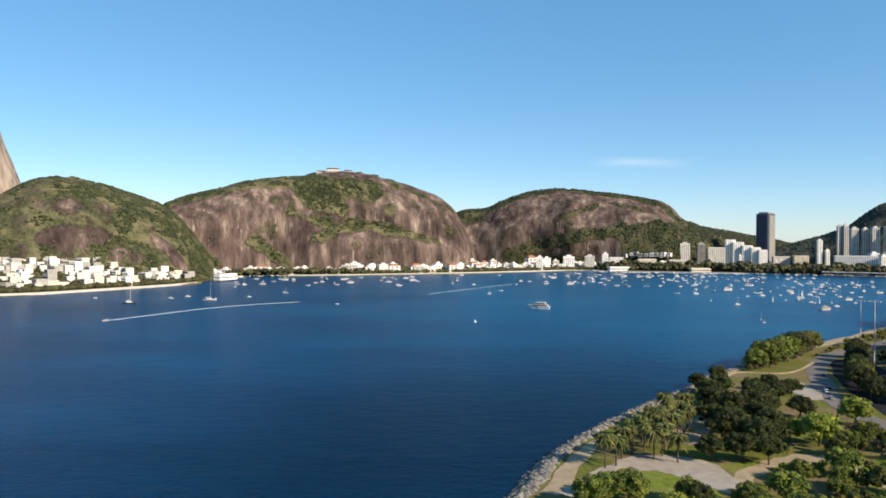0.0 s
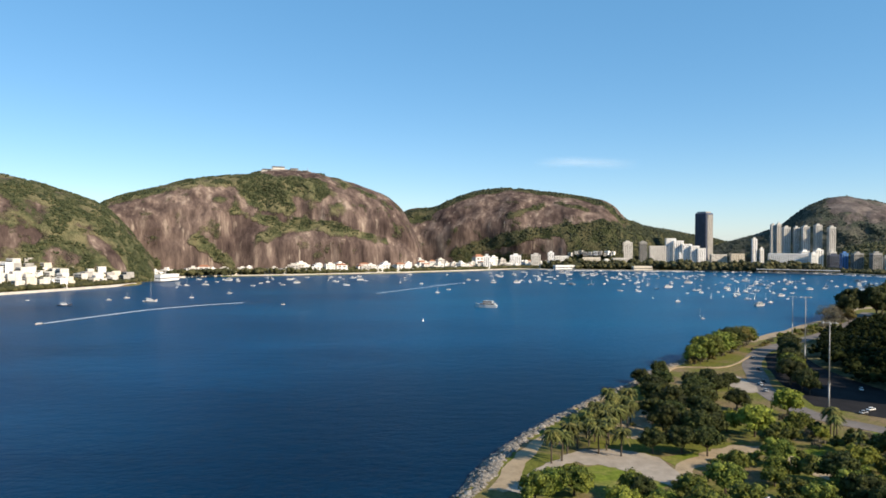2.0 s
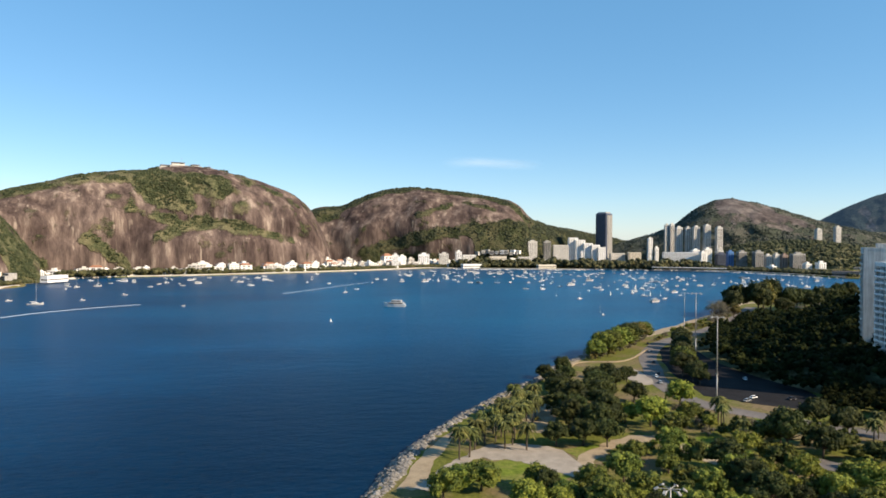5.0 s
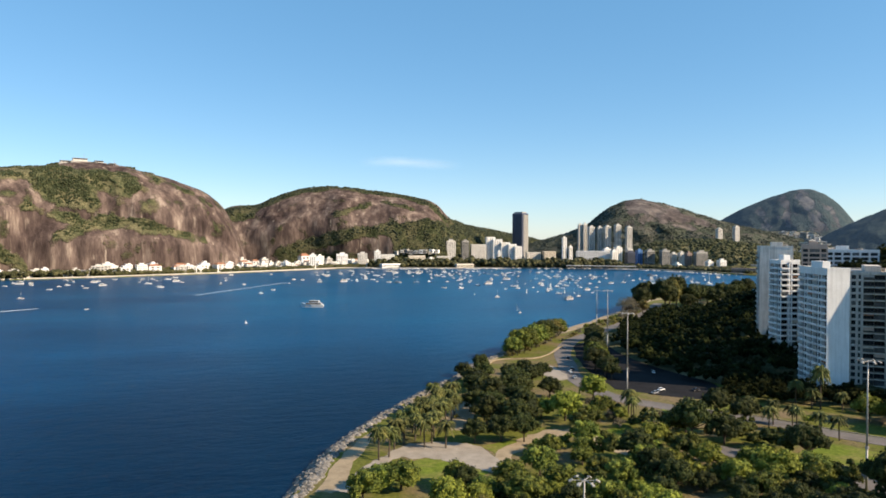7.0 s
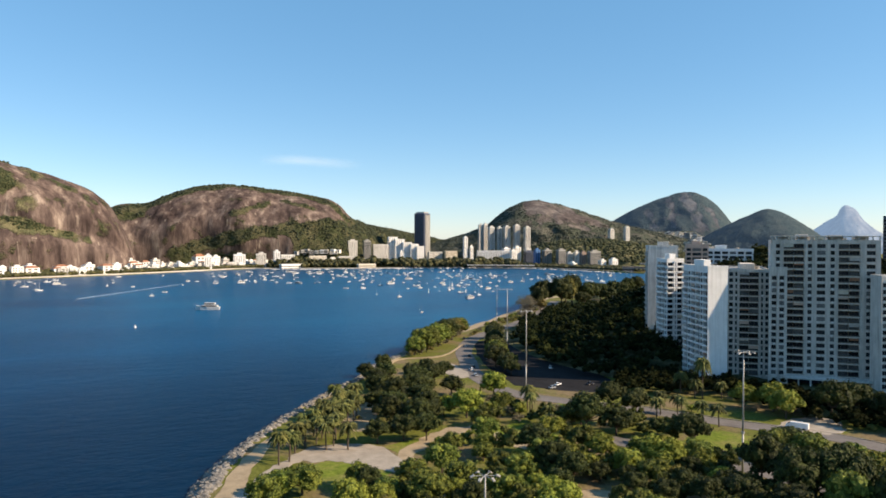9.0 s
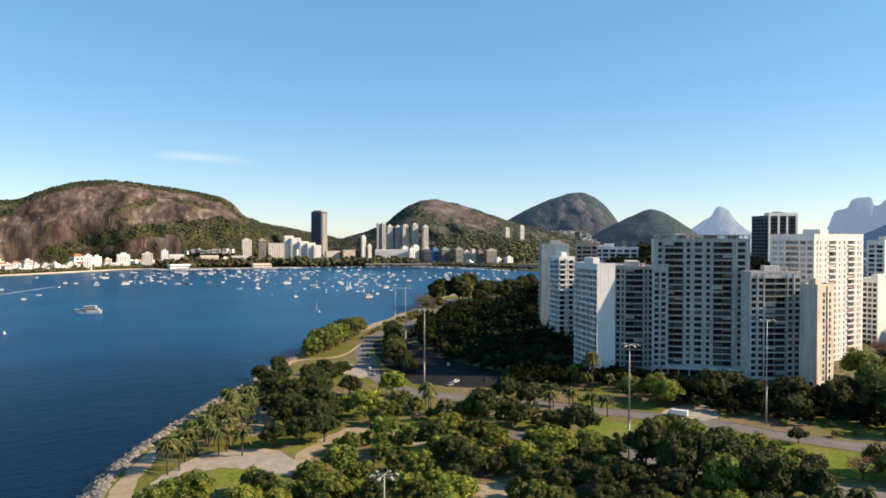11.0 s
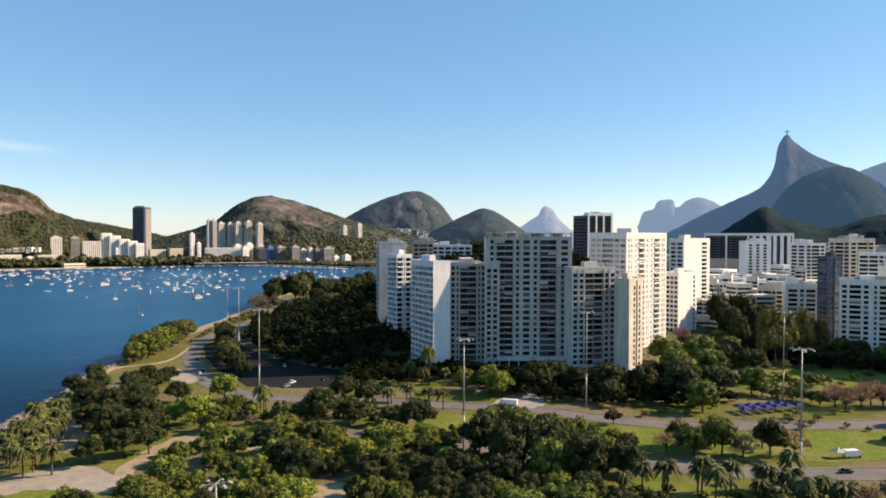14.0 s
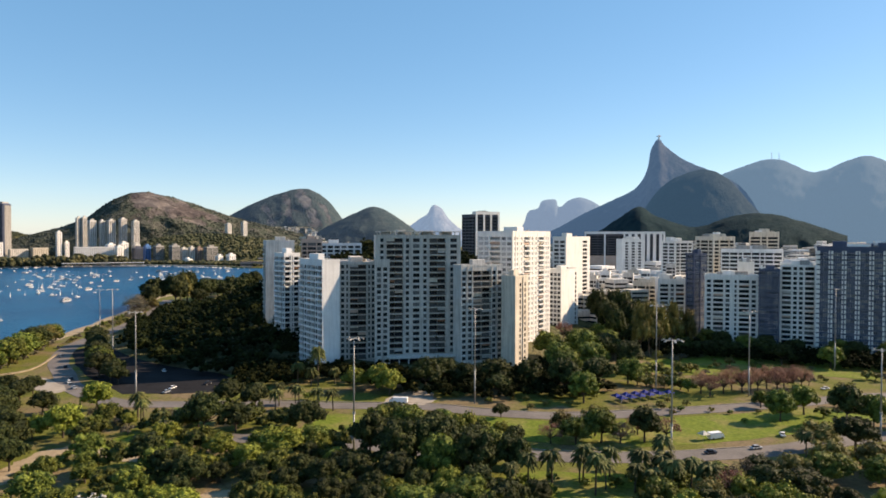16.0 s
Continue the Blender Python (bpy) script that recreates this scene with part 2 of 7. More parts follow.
M_CAR_SILVER = plain("silver_car_paint", (0.35, 0.36, 0.37), (0.45, 0.46, 0.47), 3.0, 0.3, 0.4, relief=0)
M_LEAF = foliage("broad_leaves", (0.020, 0.032, 0.006), (0.098, 0.124, 0.022), (0.29, 0.30, 0.050), 1.8)
M_LEAF_DARK = foliage("dark_leaves", (0.007, 0.012, 0.003), (0.033, 0.043, 0.010), (0.106, 0.113, 0.027), 1.8)
M_LEAF_DEEP = foliage("deep_green_leaves", (0.014, 0.024, 0.006), (0.071, 0.091, 0.018), (0.23, 0.24, 0.042), 1.8)
M_LEAF_LIME = foliage("lime_leaves", (0.045, 0.058, 0.008), (0.165, 0.186, 0.027), (0.36, 0.36, 0.060), 1.8)
M_LEAF_GOLD = foliage("ochre_leaves", (0.046, 0.041, 0.012), (0.135, 0.118, 0.032), (0.265, 0.22, 0.068))
M_LEAF_GREY = foliage("dry_brush", (0.05, 0.044, 0.032), (0.12, 0.105, 0.075), (0.21, 0.185, 0.135))
M_LEAF_PINK = foliage("russet_bare_twigs", (0.12, 0.055, 0.042), (0.26, 0.125, 0.095), (0.40, 0.23, 0.18))
# Darker than real leaves: the knoll's shade is put into this colour.
M_WOODS = foliage("shade_darkened_woods", (0.004, 0.007, 0.002), (0.013, 0.017, 0.005), (0.044, 0.048, 0.014), spec=0.04)
M_PALM = foliage("palm_fronds", (0.018, 0.026, 0.007), (0.082, 0.090, 0.024), (0.24, 0.225, 0.070))
M_CANOPY = foliage("hillside_canopy", (0.016, 0.025, 0.011), (0.052, 0.062, 0.027), (0.135, 0.132, 0.064), 14.0, 0.0, relief=5.0)
# Canopy colours lifted to stand for haze.
M_CANOPY_FAR = foliage("hazed_hillside_canopy", (0.022, 0.033, 0.026), (0.044, 0.056, 0.043), (0.072, 0.082, 0.062), 24.0, 0.0, relief=6.0)
M_CANOPY_DARK = foliage("dark_hillside_canopy", (0.014, 0.022, 0.012), (0.034, 0.043, 0.024), (0.075, 0.080, 0.045), 16.0, 0.0, relief=5.0)

# grass: patchy lawn going to bare earth
M_GRASS, _n, _l, _b = shader("worn_lawn")
_p = _n.new("ShaderNodeNewGeometry").outputs["Position"]
_f = noise_node(_n, _l, _p, 0.9, 6.0, 0.7)
_g = noise_node(_n, _l, _p, 0.035, 5.0, 0.6)
_lawn = ramp(_n, _l, _f, [(0.3, (0.046, 0.058, 0.012)), (0.55, (0.115, 0.124, 0.025)), (0.8, (0.19, 0.178, 0.052))])
_earth = ramp(_n, _l, _f, [(0.3, (0.10, 0.078, 0.045)), (0.7, (0.22, 0.165, 0.095))])
_dry = _n.new("ShaderNodeMapRange")
_dry.inputs["From Min"].default_value, _dry.inputs["From Max"].default_value = 0.46, 0.60
_l.new(_g, _dry.inputs["Value"])
_l.new(mix(_n, _l, _dry.outputs["Result"], _lawn, _earth), _b.inputs["Base Color"])
_b.inputs["Roughness"].default_value, _b.inputs["Specular IOR Level"].default_value = 0.95, 0.1
bump(_n, _l, _f, _b, 0.5, 0.2)
M_LAWN, _n, _l, _b = shader("bright_lawn")  # mown grass, worn yellow in patches
_p = _n.new("ShaderNodeNewGeometry").outputs["Position"]
_f = noise_node(_n, _l, _p, 0.6, 6.0, 0.7)
_lawn = ramp(_n, _l, _f, [(0.3, (0.055, 0.088, 0.011)), (0.7, (0.165, 0.205, 0.030))])
_worn = ramp(_n, _l, _f, [(0.3, (0.13, 0.115, 0.038)), (0.7, (0.25, 0.215, 0.085))])
_dry = ramp(_n, _l, noise_node(_n, _l, _p, 0.06, 6.0, 0.65), [(0.48, (0.0, 0.0, 0.0)), (0.66, (0.9, 0.9, 0.9))])
_l.new(mix(_n, _l, _dry, _lawn, _worn), _b.inputs["Base Color"])
_b.inputs["Roughness"].default_value, _b.inputs["Specular IOR Level"].default_value = 0.95, 0.1
bump(_n, _l, _f, _b, 0.5, 0.25)

# sea: deep blue with wind ripples and slicks
M_SEA, _n, _l, _b = shader("bay_water")
_p = _n.new("ShaderNodeNewGeometry").outputs["Position"]
_slick = noise_node(_n, _l, stretch(_n, _l, _p, 0.0035, 0.009, 1.0), 1.0, 4.0, 0.6)
_navy = ramp(_n, _l, _slick, [(0.30, (0.0, 0.029, 0.086)), (0.55, (0.0, 0.050, 0.135)), (0.75, (0.0, 0.073, 0.178))])
_teal = ramp(_n, _l, _slick, [(0.30, (0.0, 0.052, 0.134)), (0.55, (0.0, 0.082, 0.184)), (0.75, (0.0, 0.112, 0.224))])
_off = _n.new("ShaderNodeVectorMath")  # teal tint over the mid-bay, painted in place of stronger sky reflection
_off.operation = "DISTANCE"
_off.inputs[1].default_value = (450.0, 1080.0, 0.0)
_l.new(_p, _off.inputs[0])
_far_tint = _n.new("ShaderNodeMapRange")
_far_tint.interpolation_type = "SMOOTHSTEP"
_far_tint.inputs["From Min"].default_value, _far_tint.inputs["From Max"].default_value = 1020.0, 260.0
_l.new(math_node(_n, _l, "ADD", _off.outputs["Value"], math_node(_n, _l, "MULTIPLY", math_node(_n, _l, "SUBTRACT", _slick, 0.5), 500.0)), _far_tint.inputs["Value"])
_near_dist = _n.new("ShaderNodeVectorMath")  # colour darkened near the camera, in place of weaker sky reflection
_near_dist.operation = "DISTANCE"
_near_dist.inputs[1].default_value = (90.0, 150.0, 0.0)
_l.new(stretch(_n, _l, _p, 1.5, 1.0, 1.0), _near_dist.inputs[0])
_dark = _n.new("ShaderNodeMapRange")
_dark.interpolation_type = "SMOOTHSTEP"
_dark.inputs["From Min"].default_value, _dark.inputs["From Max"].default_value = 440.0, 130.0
_l.new(_near_dist.outputs["Value"], _dark.inputs["Value"])
_water = mix(_n, _l, _far_tint.outputs["Result"], _navy, _teal)
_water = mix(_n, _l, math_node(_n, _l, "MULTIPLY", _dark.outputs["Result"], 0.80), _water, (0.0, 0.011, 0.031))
_r1 = noise_node(_n, _l, _p, 0.35, 6.0, 0.65)
_r2 = noise_node(_n, _l, stretch(_n, _l, _p, 0.06, 0.10, 1.0), 1.0, 4.0, 0.6)
# Light and dark of the ripples, put into the base colour.
_ripple_tone = noise_node(_n, _l, stretch(_n, _l, _p, 0.16, 0.34, 1.0), 1.0, 5.0, 0.7)
_l.new(mix(_n, _l, 0.9, _water, ramp(_n, _l, _ripple_tone, [(0.36, (0.62, 0.66, 0.70)), (0.50, (0.95, 0.95, 0.95)), (0.68, (1.0, 1.0, 1.0))]), "MULTIPLY"), _b.inputs["Base Color"])
bump(_n, _l, math_node(_n, _l, "ADD", _r1, math_node(_n, _l, "MULTIPLY", _r2, 1.5)), _b, 0.55, 0.9)
_b.inputs["Roughness"].default_value, _b.inputs["IOR"].default_value = 0.28, 1.33
_b.inputs["Specular IOR Level"].default_value = 0.035
M_FOAM = plain("wake_foam", (0.30, 0.40, 0.48), (0.62, 0.68, 0.72), 3.0, 0.7)
M_SHORE_TREES = foliage("shore_avenue_trees", (0.016, 0.021, 0.009), (0.062, 0.063, 0.027), (0.165, 0.148, 0.068), 12.0, 0.0, relief=3.0)
M_BLIND = plain("pale_blind_and_pane", (0.26, 0.26, 0.255), (0.52, 0.51, 0.49), 3.0, 0.5, relief=0)
M_PANE = plain("curtained_window_glass", (0.05, 0.055, 0.06), (0.16, 0.16, 0.16), 5.0, 0.3, relief=0, spec=0.2)

# ---- building helpers ----
from mathutils.geometry import tessellate_polygon

rng = random.Random(7)


def mesh_of(name, verts, faces, mats, slots=None, smooth=False):
    me = bpy.data.meshes.new(name)
    me.from_pydata([tuple(v) for v in verts], [], [tuple(f) for f in faces])
    for m in mats if isinstance(mats, (list, tuple)) else [mats]:
        me.materials.append(m)
    if slots is not None:
        me.polygons.foreach_set("material_index", slots)
    if smooth:
        me.polygons.foreach_set("use_smooth", [True] * len(me.polygons))
    me.update()
    return me


def piece(name, me, parent=None, m=None, label=""):
    """One mesh object, under a thing or a part."""
    ob = new(name, me)
    ob.parent = parent
    if m is not None:
        ob.matrix_basis = m
    return tagged(ob, label) if label else ob


def part(name, bm, material, parent=None, label="", m=None, smooth=False):
    me = bpy.data.meshes.new(name)
    bm.to_mesh(me)
    bm.free()
    me.materials.append(material)
    if smooth:
        me.polygons.foreach_set("use_smooth", [True] * len(me.polygons))
    return piece(name, me, parent, m, label)


def add_box(bm, x0, x1, y0, y1, z0, z1, bevel=0.0):
    m = Matrix.Translation(((x0 + x1) / 2, (y0 + y1) / 2, (z0 + z1) / 2)) @ Matrix.Diagonal((x1 - x0, y1 - y0, z1 - z0, 1))
    r = bmesh.ops.create_cube(bm, size=1.0, matrix=m)
    if bevel:
        edges = {e for v in r["verts"] for e in v.link_edges}
        bmesh.ops.bevel(bm, geom=list(edges), offset=bevel, segments=1, affect="EDGES")


def box_bm(*args, **kw):
    bm = bmesh.new()
    add_box(bm, *args, **kw)
    return bm


def add_tube(bm, p0, p1, r0, r1, n=6):
    p0, p1 = Vector(p0), Vector(p1)
    q = (p1 - p0).to_track_quat("Z", "Y").to_matrix().to_4x4()
    m = Matrix.Translation((p0 + p1) / 2) @ q
    bmesh.ops.create_cone(bm, cap_ends=True, segments=n, radius1=r0, radius2=r1, depth=(p1 - p0).length, matrix=m)


def thing(name, x, y, z=0.0, turn=0.0, label="", category="", group="", kind=""):
    ob = new(name)
    ob.empty_display_size = 0.2
    ob.matrix_basis = pose(x, y, z, 0, 0, turn)
    return tagged(ob, label, category, group, kind)


def smooth_line(pts, n=6):
    """Catmull-Rom through the points."""
    pts = [Vector(p) for p in pts]
    ext = [2 * pts[0] - pts[1], *pts, 2 * pts[-1] - pts[-2]]
    out = []
    for i in range(1, len(ext) - 2):
        a, b, c, d = ext[i - 1], ext[i], ext[i + 1], ext[i + 2]
        for k in range(n):
            t = k / n
            out.append(0.5 * (2 * b + (c - a) * t + (2 * a - 5 * b + 4 * c - d) * t * t + (3 * b - a - 3 * c + d) * t ** 3))
    return out + [pts[-1]]


def ribbon(name, pts, width, z, mat, label, kind="structure", n=6, thick=0.25, ragged=0.0, category=""):
    """A strip of road, path or sand along a line, with thickness."""
    line = smooth_line(pts, n)
    verts, faces = [], []
    for i, p in enumerate(line):
        d = (line[min(i + 1, len(line) - 1)] - line[max(i - 1, 0)]).normalized()
        s = Vector((-d.y, d.x))
        wl, wr = (width / 2 * (1 + ragged * rng.uniform(-1, 1)) for _ in range(2))
        a, b = p + s * wl, p - s * wr
        verts += [(a.x, a.y, z), (b.x, b.y, z), (a.x, a.y, z - thick), (b.x, b.y, z - thick)]
    for i in range(len(line) - 1):
        k = 4 * i
        faces += [(k, k + 1, k + 5, k + 4), (k + 2, k, k + 4, k + 6), (k + 1, k + 3, k + 7, k + 5)]
    return tagged(piece(name, mesh_of(name, verts, faces, mat)), label, category or name.split("_")[0], "", kind)


def patch(name, pts, z, mat, label, n=5, ragged=0.8, category="", thick=0.3):
    """A flat area with a soft outline."""
    line = smooth_line([*pts, pts[0]], n)[:-1]
    ring = [p + Vector((rng.uniform(-ragged, ragged), rng.uniform(-ragged, ragged))) for p in line]
    k = len(ring)
    verts = [(p.x, p.y, z) for p in ring] + [(p.x, p.y, z - thick) for p in ring]
    faces = [tuple(t) for t in tessellate_polygon([[Vector((p.x, p.y, 0)) for p in ring]])]
    faces += [(i, (i + 1) % k, k + (i + 1) % k, k + i) for i in range(k)]
    return tagged(piece(name, mesh_of(name, verts, faces, mat)), label, category or name, "", "structure")


# ---- sea ----
SEA_R = 4950
_rings = [0, 60, 120, 200, 300, 450, 700, 1000, 1500, 2200, 3200, SEA_R]
_v, _f = [(0, 0, 0)], []
for r in _rings[1:]:
    _v += [(r * math.cos(k * math.tau / 96), r * math.sin(k * math.tau / 96), 0) for k in range(96)]
for k in range(96):
    _f.append((0, 1 + k, 1 + (k + 1) % 96))
    for i in range(len(_rings) - 2):
        a, b = 1 + 96 * i, 1 + 96 * (i + 1)
        _f.append((a + k, b + k, b + (k + 1) % 96, a + (k + 1) % 96))
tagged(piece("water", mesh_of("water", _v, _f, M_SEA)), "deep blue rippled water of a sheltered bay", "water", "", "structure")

# ---- land: one sheet round the bay, out to the horizon ----
SHORE_FAR = [(-2600, 1500), (-1700, 900), (-1150, 780), (-800, 830), (-592, 924), (-523, 1010), (-455, 1135), (-425, 1215), (-455, 1320), (-395, 1440),
             (-178, 1514), (76, 1640), (318, 1795), (400, 1783), (470, 1762), (580, 1722), (705, 1695), (830, 1672), (950, 1640), (1030, 1580), (1070, 1500), (1105, 1400), (1115, 1235), (1190, 1060), (1080, 880)]
SHORE_NEAR = [(860, 760), (640, 830), (531, 761), (441, 664), (377, 591), (326, 553), (270, 507), (213, 465), (177, 422), (145, 389), (128, 362), (99, 331),
              (65, 289), (42, 255), (29, 230), (20, 209), (-20, 136), (-120, -50), (-350, -500), (-700, -1200), (-1500, -2600), (-2300, -4100)]
_coast = smooth_line(SHORE_FAR + SHORE_NEAR, 5)
_out = [Vector((4800 * math.sin(a), 4800 * math.cos(a))) for a in [radians(x) for x in range(205, -45, -10)]]
_left = [Vector((-4300, 2000)), Vector((-3400, 1800))]
_poly = _coast + _out + _left
_land_z = 3.0
_nn = len(_coast)
_coast_in = []
for i, p in enumerate(_coast):
    d = (_coast[min(i + 1, _nn - 1)] - _coast[max(i - 1, 0)]).normalized()
    _coast_in.append(p - Vector((d.y, -d.x)) * 4.5)
_poly = _coast_in + _out + _left
_v = [(p.x, p.y, _land_z) for p in _poly]
_f = [tuple(t) for t in tessellate_polygon([[Vector((p.x, p.y, 0)) for p in _poly]])]
_base = len(_v)
for i, p in enumerate(_coast):
    d = (_coast[min(i + 1, _nn - 1)] - _coast[max(i - 1, 0)]).normalized()
    o = p + Vector((d.y, -d.x)) * 0.8
    _v.append((o.x, o.y, -0.6))
for i in range(_nn - 1):
    _f.append((i, i + 1, _base + i + 1, _base + i))
tagged(piece("ground", mesh_of("ground", _v, _f, M_GRASS)), "low shore land with worn grass and earth", "ground", "", "structure")


# ---- hills ----
def clumps(name, spots, mat, label, lobes=1, category="woodland", seed=3):
    """Countless small rounded tree crowns as one object. spots: x, y, z, radius."""
    r = np.random.RandomState(seed)
    bm = bmesh.new()
    bmesh.ops.create_icosphere(bm, subdivisions=1, radius=1.0)
    base = np.array([v.co[:] for v in bm.verts])
    tri = np.array([[v.index for v in f.verts] for f in bm.faces])
    bm.free()
    s = np.repeat(np.array(spots), lobes, axis=0)
    n, k = len(s), len(base)
    co = base[None] * (1 + r.uniform(-0.28, 0.28, (n, k, 1))) * s[:, None, 3:4] * r.uniform(0.7, 1.2, (n, 1, 1)) * np.array([1, 1, 0.8])
    off = r.uniform(-1, 1, (n, 3)) * s[:, 3:4] * (0.55 if lobes > 1 else 0.0) * np.array([1, 1, 0.5])
    co += (s[:, :3] + off)[:, None]
    idx = (tri[None] + (np.arange(n) * k)[:, None, None]).reshape(-1, 3)
    me = bpy.data.meshes.new(name)
    me.vertices.add(n * k)
    me.vertices.foreach_set("co", co.reshape(-1))
    me.loops.add(len(idx) * 3)
    me.loops.foreach_set("vertex_index", idx.reshape(-1))
    me.polygons.add(len(idx))
    me.polygons.foreach_set("loop_start", np.arange(len(idx)) * 3)
    me.materials.append(mat)
    me.update(calc_edges=True)
    return tagged(piece(name, me), label, category, "", "stuff")


def band(x, a, b, soft=0.06):
    """1 between a and b, with soft ends."""
    return max(0.0, min(1.0, (x - a) / soft + 0.5)) * max(0.0, min(1.0, (b - x) / soft + 0.5))


def hill(name, label, ridge, front, back, mat, cover, rough=6.0, foot=1.0, dome=1.0, nu=150, ns=40, canopy=0, size=6.0, base=2.0, gully=1.0, bulge=None):
    """A hill from its ridge line, shaped to fit the camera's view: a face that falls towards the camera over `front`
    metres and a back slope. cover(u, h): how green.
    """
    line = smooth_line(ridge, 12)
    verts, cov, info = [], [], []
    seg = [0.0]
    for a, b in zip(line, line[1:]):
        seg.append(seg[-1] + (b - a).length)
    rows = [(k / ns, 1) for k in range(ns + 1)] + [(1 - k / 10, -1) for k in range(1, 11)]
    j = 0
    for i in range(nu + 1):
        want = seg[-1] * i / nu
        while j < len(seg) - 2 and seg[j + 1] < want:
            j += 1
        f = (want - seg[j]) / max(1e-6, seg[j + 1] - seg[j])
        p = line[j].lerp(line[j + 1], f)
        toward = -Vector((p.x, p.y)).normalized()
        for s, side in rows:
            out = (front * (0.5 + 0.5 * min(1.0, 4 * (i / nu) * (1 - i / nu) + 0.15)) * math.cos(s * math.pi / 2) ** foot) if side > 0 else -back * math.cos(s * math.pi / 2)
            h = math.sin(s * math.pi / 2) ** dome
            x, y = p.x + toward.x * out, p.y + toward.y * out
            z = base - 6 + (p.z - base + 6) * h
            q = Vector((x, y, z))
            amp = rough * (0.25 + 0.75 * math.sin(math.pi * min(1, s))) if side > 0 else rough
            d = noise.fractal(q / 90, 1.0, 2.1, 4) * amp * 1.9 + noise.noise(Vector((x / 30, y / 30, z / 150))) * amp * 0.9 * gully + noise.noise(Vector((x / 11, y / 11, z / 70))) * amp * 0.3 * gully
            if bulge and side > 0:
                d += bulge(i / nu, h)
            z += noise.fractal(q / 45 + Vector((9, 3, 1)), 1.0, 2.0, 3) * rough * 0.35 * (s > 0.05)
            verts.append((x + toward.x * d, y + toward.y * d, z))
            c = cover(i / nu, h if side > 0 else 1.0) + 0.55 * noise.fractal(Vector((x, y, z)) / 38, 1.0, 2.0, 4) + 0.3 * noise.noise(Vector((x, y, z)) / 95)
            cov.append(c)
            info.append((i / nu, h, side))
    m = len(rows)
    faces = [(i * m + k, i * m + k + 1, (i + 1) * m + k + 1, (i + 1) * m + k) for i in range(nu) for k in range(m - 1)]
    me = mesh_of(name, verts, [f[::-1] for f in faces], mat, smooth=True)
    me.attributes.new("cover", "FLOAT", "POINT").data.foreach_set("value", cov)
    ob = tagged(piece(name, me), label, "hill", "", "structure")
    if canopy:
        r = random.Random(name)
        spots = []
        for _ in range(canopy * 4):
            i, k = r.randrange(nu), r.randrange(2, m - 1)
            a = i * m + k
            q = Vector(verts[a]).lerp(Vector(verts[a + m + 1]), r.random()).lerp(Vector(verts[a + 1]), r.random() * 0.5)
            if cov[a] + noise.fractal(q / 25, 1.0, 2.0, 3) * 0.5 > 0.88:
                spots.append((q.x, q.y, q.z + size * 0.15, size * r.uniform(0.55, 1.25)))
            if len(spots) >= canopy:
                break
        if spots:
            clumps(name + "_scrub", spots, M_CANOPY if mat is M_HILL else M_CANOPY_DARK if mat is M_HILL_LONG else M_CANOPY_FAR, "dense green scrub and small trees on the rock slope")
    return ob


def strokes(u, h, base, wide, rows):
    """How green a slope is: each row is a stroke over it (u, h to u, h, half width, strength); wide: the slope's length over its height."""
    c = base
    for u0, h0, u1, h1, w, k in rows:
        dx, dy = (u1 - u0) * wide, h1 - h0
        t = max(0.0, min(1.0, ((u - u0) * wide * dx + (h - h0) * dy) / (dx * dx + dy * dy + 1e-9)))
        d = math.hypot((u - u0) * wide - t * dx, h - h0 - t * dy)
        c += k * max(0.0, min(1.0, (w - d) / (0.5 * w + 0.02) + 0.5))
    return max(-0.2, min(1.15, c))


def cover_left(u, h):
    return strokes(u, h, 0.82, 3.0, [(0.42, 0.42, 0.57, 0.47, 0.08, -0.65), (0.63, 0.30, 0.68, 0.30, 0.08, -0.6), (0.75, 0.52, 0.85, 0.28, 0.07, -0.65), (0.56, 0.75, 0.61, 0.77, 0.06, -0.35),
                                     (0.43, 0.62, 0.50, 0.70, 0.05, -0.25), (0.20, 0.25, 0.36, 0.35, 0.07, -0.5)])


def cover_dome(u, h):
    return strokes(u, h, 0.08, 3.8, [(0.00, 0.95, 0.30, 0.99, 0.08, 0.9), (0.30, 0.97, 0.47, 0.94, 0.09, 0.9), (0.44, 0.84, 0.61, 0.80, 0.10, 0.9), (0.46, 0.72, 0.53, 0.62, 0.09, 0.85),
                                     (0.40, 0.61, 0.50, 0.48, 0.035, 0.7), (0.47, 0.34, 0.56, 0.46, 0.05, 0.85), (0.56, 0.46, 0.66, 0.45, 0.055, 0.9), (0.66, 0.45, 0.80, 0.38, 0.05, 0.85),
                                     (0.31, 0.34, 0.39, 0.10, 0.06, 0.9), (0.07, 0.72, 0.21, 0.14, 0.06, 0.85), (0.00, 0.55, 0.07, 0.30, 0.16, 0.8), (0.66, 0.98, 0.82, 0.85, 0.035, 0.7),
                                     (0.55, 0.56, 0.67, 0.64, 0.07, 0.35), (0.48, 0.97, 0.61, 0.98, 0.035, -0.9), (0.60, 0.93, 0.66, 0.80, 0.04, 0.5)])


